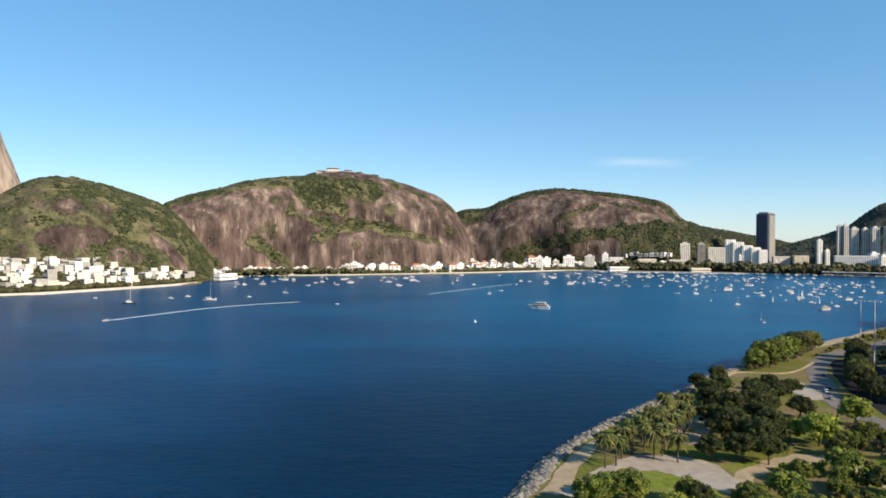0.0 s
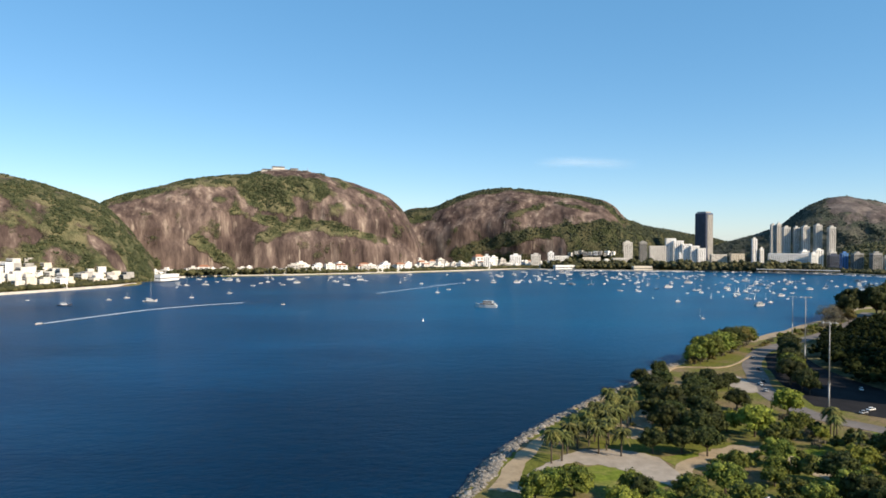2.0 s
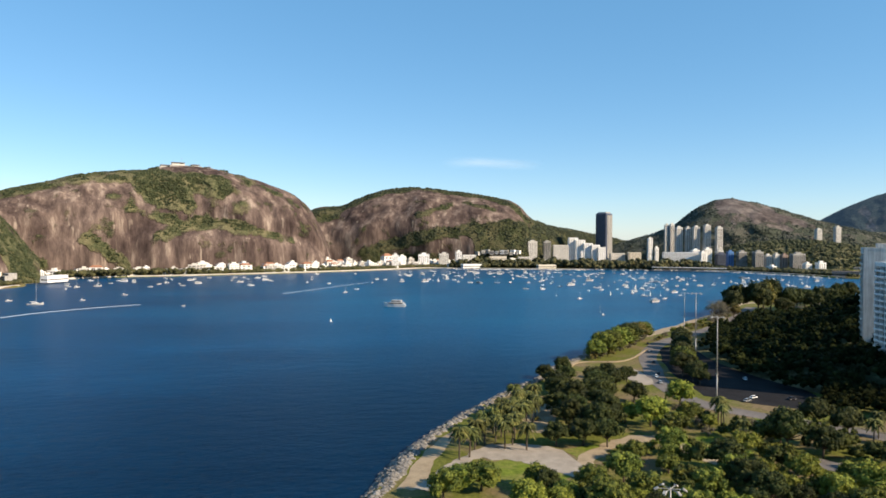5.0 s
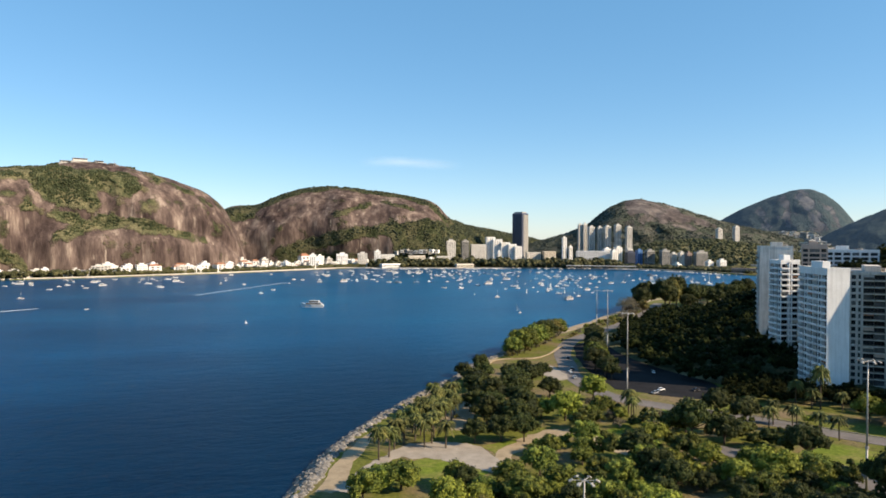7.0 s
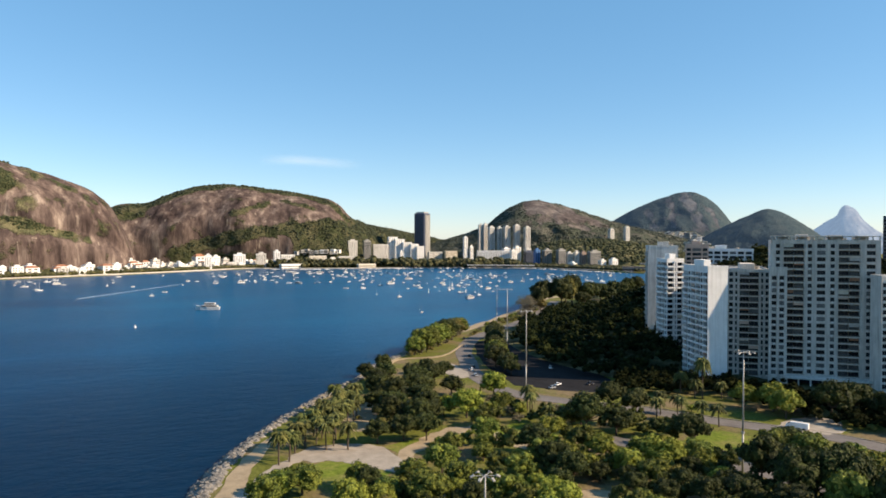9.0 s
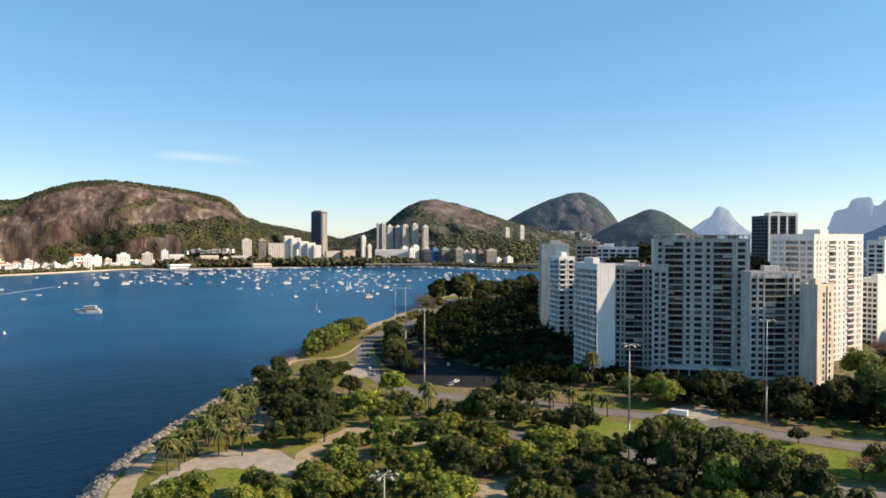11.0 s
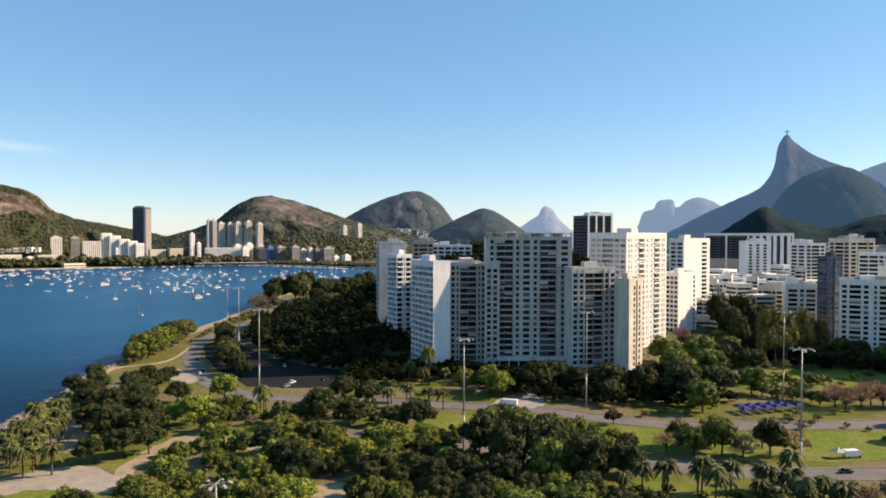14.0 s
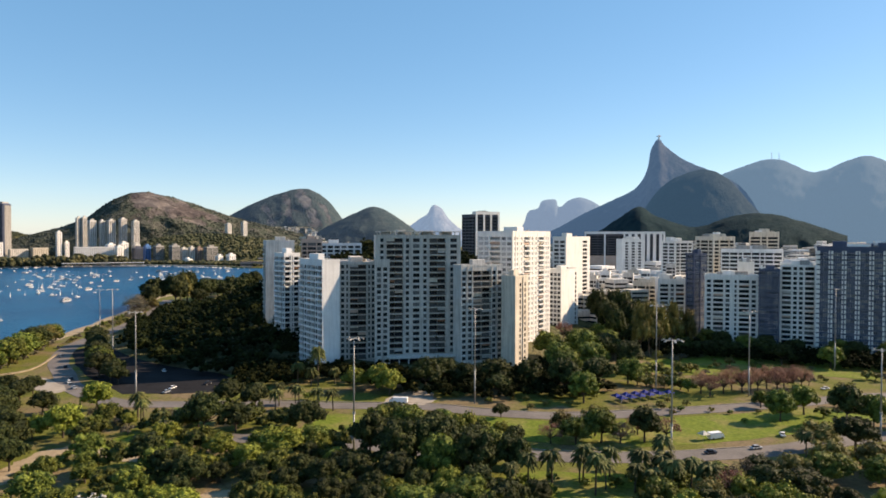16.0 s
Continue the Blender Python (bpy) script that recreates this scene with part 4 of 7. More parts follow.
block("apartment_block", "salmon rendered block behind the white row", (374, 361.3), -46, 15.5, 14, 74.5, front=".w.r.w.", wall=M_PINK, z0=20)
block("apartment_block", "low white stepped block behind the row", (412.4, 378.8), -47.4, 33.7, 14, 70.7, front=".w.w.w.w.w.w.", wall=M_WHITE, z0=30)

for x in (-0.6, 8.2, 16.4, 25.6):
    part("column", box_bm(x, x + 1.8, -0.9, 0.0, 0, 96.5), M_SNOW, core_tower)
part("crown", box_bm(-0.6, 27.4, -0.9, 6, 96.5, 99.5), M_SNOW, core_tower)

# roofline of the weathered tower: an open pergola with lift rooms behind it
for x0, x1, h in ((3, 8, 2.6), (12, 17, 3.4), (26, 33, 3.0), (38, 44, 2.8)):
    part("roof_room", box_bm(x0, x1, 3.2, 9.5, 74.8, 75.0 + h, bevel=0.06), M_TOWER, tower)
for k in range(17):
    part("roof_post", box_bm(0.2 + k * 2.98, 0.65 + k * 2.98, -0.3, 0.15, 74.9, 77.2), M_TOWER, tower)
part("pergola_slab", box_bm(-0.2, 48.8, -0.7, 3.4, 77.2, 77.65, bevel=0.05), M_TOWER, tower)

# entrance arcade of the tower
arcade = thing("entrance_arcade", 309.2, 241.0, 2.5, -47.0, "concrete canopy on slim columns before the pale tower", "arcade")
part("canopy", box_bm(6, 46, -7.0, -0.1, 6.2, 7.2, bevel=0.06), M_BONE, arcade)
# Dark panel filling the arcade behind its columns.
part("lobby_glazing", box_bm(7, 45, -0.9, -0.45, 0.3, 6.2), M_GLASS, arcade, "dark glass panel behind the arcade columns")
for k in range(8):
    part("column", box_bm(6.6 + k * 5.4, 7.2 + k * 5.4, -6.6, -6.0, 0.3, 6.2), M_BONE, arcade)

# the city blocks across the park
block("apartment_block", "cream block of flats at the park edge", (535.4, 164.3), -72.9, 19, 14, 41.4, front=".w.b.w.b.", wall=M_CREAM, group="city blocks")
block("apartment_block", "pale block of flats with banded balconies", (521.3, 140.9), -64.9, 20.3, 14, 45.2, front="-b-w-b-", wall=M_SNOW, out=0.6, group="city blocks")
block("apartment_tower", "narrow dark tower with sunlit bands", (507.7, 112.3), -32.5, 11.9, 8, 65, front=".r.r.", left=".r.", wall=M_NAVY, group="city blocks")
block("apartment_block", "white block with rows of wide balconies", (494.5, 102.3), -78.3, 33.5, 15, 51.2, front="-w-b-w--n-b-w-", wall=M_SNOW, out=0.7, group="city blocks")
block("office_block", "navy glass office block between white flats", (495.3, 68.4), -82.1, 12.4, 15, 55.6, front=".r.r.r.", wall=M_NAVY, group="city blocks")
block("apartment_block", "white block of flats with balconies", (501.8, 56.6), -83.6, 21.2, 15, 58.6, front="-b-w-w-b-", wall=M_SNOW, out=0.6, group="city blocks")
glass_slab = block("office_tower", "blue glass office slab with white vertical strips", (498.8, 35.2), -86, 52.3, 18, 70.8, front=".rr.rr.rr.rr.rr.rr.rr.", wall=M_NAVY, group="city blocks")
for k in range(8):
    for z in range(21):
        part("strip_panel", box_bm(-0.7 + 7.3 * k, 1.8 + 7.3 * k, -0.45, -0.02, 2.0 + 3.1 * z, 4.2 + 3.1 * z), M_SNOW, glass_slab)
block("apartment_tower", "cream tower among the city roofs", (637.9, 124.9), -38.9, 23.2, 23.8, 76.8, front=".w.r.w.", left=".w.r.w.", wall=M_CREAM, group="city blocks")
block("apartment_block", "wide pale block among the city roofs", (609.5, 113.5), -79.5, 46.6, 15, 66.5, front=".r.r.w.r.r.w.r.r.", wall=M_WHITE, group="city blocks")
block("apartment_tower", "cream tower with grey top storey", (672.4, 101.2), -81.4, 24.2, 16, 80.9, front=".r.w.r.", wall=M_CREAM, group="city blocks")
block("apartment_block", "white flats behind the front row", (596.2, 67.3), -83.6, 27.1, 14, 57.1, front=".r.w.r.w.r.", wall=M_WHITE, group="city blocks")
block("apartment_block", "white stair tower behind balconied flats", (552.6, 91.0), -80.7, 11.5, 14, 58.1, front="----", wall=M_SNOW, group="city blocks")
block("apartment_tower", "pale tower among the city roofs", (679.6, 167.6), -36.2, 20.5, 20.6, 72.2, front=".w.r.w.", left=".w.w.", wall=M_SNOW, group="city blocks")
block("office_block", "white annexe before the framed long block", (761.1, 246.3), -52.1, 26.2, 18, 73.6, front="-n-n-n-", left="--", wall=M_SNOW, group="city blocks")
block("framed_block", "long dark block inside a white concrete frame", (841.7, 318.6), -69.3, 93.8, 20, 79, front="..rr.rr.rr.rr.rr.rr.rr..", wall=M_SLATE, group="city blocks", house=False)
frame_ob = thing("concrete_frame", 841.7, 318.6, 2.5, -69.3, "white concrete portal frame over a long block", "frame")
part("beam", box_bm(-2, 96, -2.2, 21, 77.5, 80.5), M_WHITE, frame_ob)
part("apron", box_bm(3, 44, -1.6, -0.3, 38, 50), M_PINK, frame_ob, "reddish cladding panel")
for k in range(6):
    part("fin", box_bm(52 + k * 7.4, 55.6 + k * 7.4, -1.9, -0.3, 0, 77.5), M_WHITE, frame_ob)
for k in range(5):
    part("column", box_bm(-2 + k * 24, 0 + k * 24, -2.2, -0.4, 0, 77.5), M_WHITE, frame_ob)

# the jumble of smaller flats between the white slab and the glass tower
_q = random.Random(31)
for line, n, top in ((((580.4, 218.1), (594, 182)), 4, 46), (((648.5, 204.5), (662, 161)), 4, 49), (((600, 240), (616, 208)), 3, 50)):
    for k in range(n):
        t = (k + 0.1) / n
        x, y = line[0][0] + (line[1][0] - line[0][0]) * t, line[0][1] + (line[1][1] - line[0][1]) * t
        block("apartment_block", "small weathered block of flats among the city roofs", (x + _q.uniform(-6, 6), y), -70 + _q.uniform(-9, 9), 8.6, 12, top + _q.uniform(-9, 4), front=_q.choice((".w.r.", ".b.w.", ".r.n.")),
              wall=_q.choice((M_BONE, M_SNOW, M_CREAM, M_WHITE)), group="city blocks", house=k % 2 == 0)

# ---- park: roads, paths, lawns ----
ribbon("road", [(420, -60), (385, -2), (343, 34), (302, 73), (270, 108), (256, 140), (249, 171), (231, 200), (212, 237), (193, 263), (181, 289), (188, 335), (203, 369), (221, 408),
                (252, 452), (281, 478), (342, 527), (418, 600), (500, 690)], 11.0, 3.10, M_ASPHALT, "grey asphalt carriageway through the park", n=8)
ribbon("road", [(340, -50), (307, -2), (266, 30), (240, 58), (224, 80), (213, 102), (199, 130), (191, 160), (181, 186), (170, 205)], 11.0, 3.11, M_ASPHALT, "grey asphalt carriageway beside the lawns", n=8)
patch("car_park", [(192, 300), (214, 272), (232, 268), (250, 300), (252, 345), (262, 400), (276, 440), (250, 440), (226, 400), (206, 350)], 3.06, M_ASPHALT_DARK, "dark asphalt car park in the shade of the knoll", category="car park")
ribbon("path", [(36, 203), (45, 215), (56, 228), (64, 233)], 5.0, 3.12, M_PAVING, "pale paved path through the lawn", ragged=0.2)
patch("plaza", [(58, 234), (69, 243), (82, 241), (91, 234), (93, 214), (86, 205), (80, 214), (72, 224), (64, 227)], 3.10, M_PAVING, "wide pale paved clearing under the palms", category="paving", ragged=0.9)
ribbon("path", [(55, 262), (69, 286), (95, 318), (121, 348), (153, 384), (183, 414)], 1.8, 3.12, M_SAND, "pale path along the rocky shore", ragged=0.3)
patch("terrace_lawn", [(153, 370), (170, 392), (197, 392), (212, 404), (196, 380), (186, 354), (176, 346)], 3.09, M_GRASS, "level worn lawn on a walled terrace by the shore", category="lawn")
ribbon("terrace_wall", [(150, 368), (168, 395), (198, 395), (233, 432)], 1.2, 3.6, M_SAND, "low sandy stone wall round the shore terrace", n=5, thick=0.9, ragged=0.3, category="wall")
patch("steps_area", [(174, 328), (175, 344), (184, 368), (191, 370), (187, 342), (182, 330)], 3.16, M_PAVING, "pale paved approach beside the road", category="paving")
patch("forecourt", [(236, 183), (252, 190), (266, 192), (276, 183), (262, 170), (246, 173)], 3.14, M_PAVING, "pale paved forecourt beside the carriageway", category="paving")
patch("yard", [(183, 169), (196, 177), (201, 168), (189, 159)], 3.13, M_ASPHALT, "small asphalt yard between the trees", category="paving")
ribbon("promenade", [(212, 455), (257, 492), (317, 540), (405, 620), (500, 716), (545, 744)], 9.0, 3.08, M_SAND, "sandy promenade along the shore", ragged=0.35)
ribbon("sand_trail", [(92, 214), (104, 227), (117, 237), (128, 241), (136, 236), (137, 228), (138, 217), (140, 206)], 6.5, 3.09, M_SAND, "trodden bare sand trail between the trees", ragged=0.45, category="sand")
patch("sand_patch", [(108, 233), (116, 239), (128, 243), (131, 237), (121, 232)], 3.085, M_SAND, "worn sandy patch beside the trail", category="sand", ragged=1.4)
patch("sand_patch", [(30, 206), (42, 234), (57, 260), (60, 257), (48, 234), (40, 212), (35, 203)], 3.07, M_SAND, "bare sand above the rocks", category="sand")
patch("sand_patch", [(121, 162), (132, 165), (139, 156), (127, 152)], 3.07, M_SAND, "bare sand between the trees", category="sand")
patch("sand_patch", [(84, 262), (96, 280), (112, 300), (118, 292), (104, 270), (94, 254)], 3.07, M_SAND, "bare sand under palms", category="sand")
LAWNS = [
        ("mown lawn inside the bend of the path", [(60, 222), (72, 225), (84, 219), (86, 206), (74, 200), (60, 208)]),
        ("bright sunlit lawn between trees", [(134, 227), (150, 238), (160, 234), (158, 220), (148, 215), (140, 213)]),
        ("worn lawn between the plaza and the trail", [(92, 231), (105, 236), (108, 231), (97, 219)]),
        ("bright grass beside the carriageway", [(186, 258), (200, 256), (214, 232), (204, 226), (190, 240)]),
        ("sunlit grass slope", [(196, 190), (214, 196), (224, 180), (210, 166), (198, 176)]),
        ("long lawn between the carriageways", [(232, 140), (244, 150), (262, 104), (300, 62), (345, 16), (330, 2), (282, 34), (248, 66), (230, 100)]),
        ("sunlit lawn below the flats", [(380, 110), (410, 118), (455, 84), (450, 50), (400, 60), (385, 84)]),
        ("sunlit lawn near the glass slab", [(420, 30), (470, 40), (480, 10), (430, 0)]),
        ("bright grass under the palms", [(172, 98), (196, 96), (214, 66), (226, 44), (206, 40), (186, 66)]),
        ("grass beside the shore road", [(178, 345), (186, 348), (206, 392), (214, 412), (204, 408), (190, 378)])]
for k, (label, pts) in enumerate(LAWNS):
    patch("lawn", pts, 3.045 + 0.004 * k, M_GRASS if "shore" in label else M_LAWN, label, category="lawn")

# kerbs of the two carriageways are low stone edges
for pts in ([(343, 42), (302, 81), (272, 116), (262, 142), (255, 171), (237, 203), (219, 239)], [(266, 38), (243, 63), (229, 84), (219, 105), (205, 132), (197, 161)]):
    ribbon("kerb", pts, 0.4, 3.24, M_PAVING, "pale stone kerb along the carriageway", n=8)


# ---- trees ----
def lobed_crown(seed, lobes, radius, height, leaves, leaf, spread=1.0, flat=0.85, core=0.9, fine=2):
    """A crown of uneven rounded boughs over a domed outline, with gaps, and leaf sprays that stand out from them."""
    r = random.Random(seed)
    verts, faces, centres = [], [], []
    for k in range(lobes):
        a = k * 2.39996 + r.uniform(-0.5, 0.5)
        up = 1.0 - 1.22 * (k + 0.5) / lobes + r.uniform(-0.10, 0.10)
        ring = math.sqrt(max(0.05, 1 - up * up)) * r.uniform(0.82, 1.12)
        s = radius * r.uniform(0.17, 0.42)
        d = (radius - s * 0.8) * ring * spread
        centres.append((Vector((d * math.cos(a), d * math.sin(a), height * (0.50 + 0.36 * up) + r.uniform(-0.08, 0.09) * height)), s))
    centres.append((Vector((0, 0, height * 0.55)), radius * 0.62))
    bm = bmesh.new()
    bmesh.ops.create_icosphere(bm, subdivisions=fine, radius=1.0)
    ball, tri = [v.co.copy() for v in bm.verts], [tuple(v.index for v in f.verts) for f in bm.faces]
    bm.free()
    for c, s in centres if core else ():
        k = len(verts)
        verts += [c + Vector((v.x, v.y, v.z * flat)) * s * core * (1 + 0.55 * noise.noise((c + v * s) * (2.6 / s)) + r.uniform(-0.14, 0.14)) for v in ball]
        faces += [tuple(k + i for i in t) for t in tri]
    for c, s in centres[:-1]:
        for _ in range(leaves // lobes):
            z, a = r.uniform(-0.6, 1.0), r.uniform(0, math.tau)
            q = math.sqrt(max(0.0, 1 - z * z))
            nrm = Vector((q * math.cos(a), q * math.sin(a), z))
            p = c + Vector((nrm.x, nrm.y, nrm.z * flat)) * s * r.uniform(0.78, 1.0 + 0.34 * r.random())
            tilt = (nrm + Vector((r.uniform(-0.7, 0.7), r.uniform(-0.7, 0.7), r.uniform(-0.4, 0.7)))).normalized()
            u = tilt.orthogonal().normalized()
            u.rotate(Matrix.Rotation(r.uniform(0, math.tau), 3, tilt))
            w = tilt.cross(u)
            e = leaf * r.uniform(0.6, 1.35)
            k = len(verts)
            verts += [p - u * e, p - w * e * 0.6 + tilt * e * 0.2, p + u * e, p + w * e * 0.6 - tilt * e * 0.15]
            faces.append((k, k + 1, k + 2, k + 3))
    return verts, faces, centres


def broad_tree(name, label, seed, leafmat, radius=5.0, height=9.0, lobes=9, leaves=2000, leaf=0.37, spread=1.0, flat=0.85, core=0.82):
    ob = thing(name, 0, 0, -200, 0, label, "tree", "park trees")
    verts, faces, centres = lobed_crown(seed, lobes, radius, height, leaves, leaf, spread, flat, core, 1)
    bm = bmesh.new()
    add_tube(bm, (0, 0, -0.4), (0.1, 0, height * 0.30), radius * 0.07, radius * 0.05, 7)
    for c, s in centres:
        add_tube(bm, (0.1, 0, height * 0.28), c, radius * 0.035, radius * 0.012, 5)
    part("trunk", bm, M_BARK, ob)
    piece("crown", mesh_of("crown", verts, faces, leafmat), ob)
    return ob


def palm(name, label, seed, height=9.0, fronds=46, length=3.2):
    r = random.Random(seed)
    ob = thing(name, 0, 0, -200, 0, label, "palm", "park palms")
    bm = bmesh.new()
    lean = r.uniform(-0.4, 0.4)
    add_tube(bm, (0, 0, -0.4), (lean * 0.5, 0, height * 0.5), 0.28, 0.2, 7)
    add_tube(bm, (lean * 0.5, 0, height * 0.5), (lean, 0, height), 0.2, 0.17, 7)
    part("trunk", bm, M_BARK, ob)
    verts, faces = [], []
    for k in range(fronds):
        a = k * 2.39996 + r.uniform(-0.2, 0.2)
        up = r.uniform(-0.6, 1.35)
        d = Vector((math.cos(a), math.sin(a), 0))
        side = Vector((-d.y, d.x, 0))
        prev = None
        for i in range(6):
            t = i / 5
            p = Vector((lean, 0, height)) + d * length * t * (1 - 0.15 * abs(up)) + Vector((0, 0, length * (up * 0.6 * t - 0.78 * t * t)))
            w = 0.50 * math.sin(math.pi * (0.15 + 0.82 * t))
            k0 = len(verts)
            verts += [p + side * w - Vector((0, 0, w * 0.7)), p, p - side * w - Vector((0, 0, w * 0.7))]
            if prev is not None:
                faces += [(prev, prev + 1, k0 + 1, k0), (prev + 1, prev + 2, k0 + 2, k0 + 1)]
            prev = k0
    piece("fronds", mesh_of("fronds", verts, faces, M_PALM), ob)
    return ob


def plant(proto, x, y, size=1.0, z=None, tall=1.0):
    ground = z if z is not None else 1.5 + knoll(x, y) if y > 155 else 3.0  # the knoll ends at y = 150
    return copy_thing(proto, pose(x, y, max(3.0, ground), 0, 0, rng.uniform(0, 360)) @ Matrix.Diagonal((size, size, size * tall, 1)))


BROAD = [broad_tree("tree", "leafy green park tree with a rounded crown", 11, M_LEAF, lobes=24),
         broad_tree("tree", "leafy green park tree with a broken crown", 12, M_LEAF, 5.2, 9.0, 20),
         broad_tree("tree", "spreading green park tree with several lobes", 13, M_LEAF, 5.6, 8.4, 22)]
DARK = [broad_tree("tree", "dense dark green park tree", 21, M_LEAF_DARK, 5.2, 9.5, 22), broad_tree("tree", "dark evergreen tree with a heavy crown", 22, M_LEAF_DARK, 5.4, 10.0, 24)]
LIME = [broad_tree("tree", "sunlit yellow green park tree", 31, M_LEAF_LIME, 5.0, 8.6, 21), broad_tree("tree", "lime green round park tree", 32, M_LEAF_LIME, 4.8, 8.2, 19)]
GOLD = [broad_tree("tree", "olive and ochre park tree, thin crown", 41, M_LEAF_GOLD, 5.0, 8.6, 18, 1300, 0.28, core=0.7)]
RUSSET = [broad_tree("tree", "half bare russet tree in the park", 51, M_LEAF_PINK, 5.2, 8.6, 16, 1900, 0.20, core=0)]
BARE = [broad_tree("tree", "half bare grey brown tree by the shore", 52, M_LEAF_GREY, 5.2, 8.6, 16, 1900, 0.22, core=0)]
BUSH = [broad_tree("bush", "low dense green bush on the grass", 61, M_LEAF, 2.6, 3.4, 9, 350, 0.24, 1.0, 0.9), broad_tree("bush", "low olive shrub on the grass", 62, M_LEAF_GOLD, 2.4, 3.0, 8, 320, 0.24, 1.0, 0.9)]
BRUSH = [broad_tree("bush", "dry grey brown leafless shrub", 63, M_LEAF_GREY, 2.4, 3.2, 9, 700, 0.20, 1.0, 0.9, core=0)]
PALMS = [palm("palm", "tall feather palm with drooping fronds", 71, 8.5), palm("palm", "feather palm with a leaning trunk", 72, 7.5, 36, 3.5)]
_planted = []


def plant_all(protos, spots, norm=5.2, tall=1.0):
    for s in spots:
        x, y = s[0], s[1]
        size = (s[2] / norm) if len(s) > 2 else rng.uniform(1.0, 1.35)
        _planted.append((x, y, (s[2] if len(s) > 2 else 3.0)))
        plant(protos[rng.randrange(len(protos))], x, y, size, tall=tall * rng.uniform(0.92, 1.1))


# single trees that stand out along the shore and the lawns
plant_all(BROAD, [(71, 196, 4.6), (48, 201, 4.8), (54, 199, 5.4), (41, 193, 5.4), (111, 214, 4.0), (121, 208, 4.0), (86, 191, 5.0), (99, 197, 5.8), (96, 178, 5.6), (83, 173, 6.0)])
plant_all(DARK + DARK + BROAD[:1], [(208, 345, 7.0), (216, 356, 7.0), (222, 366, 6.5), (214, 340, 5.6), (226, 378, 6.0), (205, 330, 5.0)])
plant_all(LIME, [(139, 254, 7.3), (170, 284, 7.0), (139, 185, 5.2), (163, 166, 6.9), (258, 214, 6.5), (264, 204, 7.5), (259, 194, 7.5), (132, 262, 5.0)])
plant_all(DARK, [(124, 314, 6.8), (118, 284, 7.6), (104, 254, 6.8), (102, 235, 5.8), (110, 232, 5.4), (92, 236, 5.0), (111, 268, 6.8), (113, 246, 6.0), (143, 312, 6.6), (157, 322, 6.1), (152, 293, 5.9), (144, 361, 5.0),
                 (134, 332, 6.0), (118, 300, 6.5), (128, 345, 5.0), (124, 262, 6.0), (120, 250, 5.6), (128, 276, 6.2), (132, 292, 6.4), (140, 300, 6.0), (108, 280, 5.6), (126, 326, 5.8), (148, 330, 5.4)])
plant_all(DARK[:1] + GOLD + DARK[1:] + BROAD[:1], [(192, 413, 8.5), (203, 424, 8.5), (214, 433, 9.5), (226, 445, 8.5), (235, 460, 9.0), (246, 470, 9.5), (184, 406, 7.0), (255, 478, 8.0)])
plant_all(DARK, [(230, 380, 6.5), (238, 396, 6.5), (248, 414, 6.5), (258, 430, 7), (204, 322, 5.5), (268, 446, 7), (170, 336, 5), (164, 346, 4.6)])
plant_all(DARK, [(204, 239, 7.0), (207, 227, 6.0), (277, 186, 8.0), (290, 185, 7.2), (292, 172, 7.0), (170, 214, 8.0), (192, 182, 6.8), (300, 160, 8.0), (285, 150, 6.0), (178, 206, 6.0)])
plant_all(BROAD + GOLD, [(207, 160, 6.4), (213, 150, 6.6), (181, 168, 5.0), (222, 142, 5.0), ])
plant_all(DARK + GOLD + BROAD, [(234, 92, 5.4), (241, 85, 6.2), (250, 72, 5.6), (248, 90, 6.0), (240, 100, 5.0)], tall=1.1)
plant_all(RUSSET, [(244, 79, 5.4), (257, 66, 5.0), (258, 77, 5.0), (230, 100, 4.6)], tall=0.9)
plant_all(DARK + DARK + BROAD[:1], [(188, 117, 6.8), (199, 115, 5.6), (192, 104, 6.2), (189, 95, 5.6), (180, 103, 6.4), (184, 123, 6.4), (184, 133, 6.6), (180, 143, 6.4), (174, 112, 6.5), (176, 128, 6.5)], tall=1.3)
plant_all(BROAD + DARK, [(203, 58, 4.0), (209, 50, 4.2), (216, 44, 4.4), (223, 42, 4.2), (216, 52, 3.6)], tall=0.8)
plant_all(DARK + BROAD + BROAD[:1], [(352, 148, 8.5), (387, 150, 10.5), (360, 132, 9.5), (306, 126, 8.0), (294, 112, 7.0), (310, 146, 6.5), (336, 138, 8.6), (402, 140, 9.0), (330, 118, 8.0), (372, 116, 8.0), (378, 166, 9.0), (345, 108, 7.0)], tall=1.08)
plant_all(GOLD, [(421, 124, 6.6), (428, 121, 7.0), (436, 117, 6.4), (452, 112, 6.4), (458, 104, 5.4)], tall=3.0)
plant_all(DARK, [(470, 160, 8), (486, 151, 8), (500, 160, 8.5), (484, 174, 8), (506, 170, 8), (520, 156, 7.5), (452, 150, 7.5), (474, 141, 7)], tall=1.9)
plant_all(RUSSET, [(430, 178, 6.0), (342, 72, 5.6), (338, 67, 5.6), (348, 63, 5.6), (358, 61, 5.6), (356, 56, 5.6), (362, 53, 5.6), (362, 50, 5.6), (370, 47, 5.6), (367, 42, 5.6), (375, 40, 5.6), (375, 36, 5.6), (383, 33, 5.6)], tall=1.15)
plant_all(BUSH + BUSH[:1], [(344, 103, 4.4), (342, 98, 4.4), (347, 95, 4.4), (345, 90, 4.4), (345, 86, 4.4), (345, 82, 4.4), (343, 78, 4.4), (365, 106, 4.4), (375, 102, 4.4), (373, 95, 4.4), (384, 91, 4.4), (393, 88, 4.4)], norm=2.4)
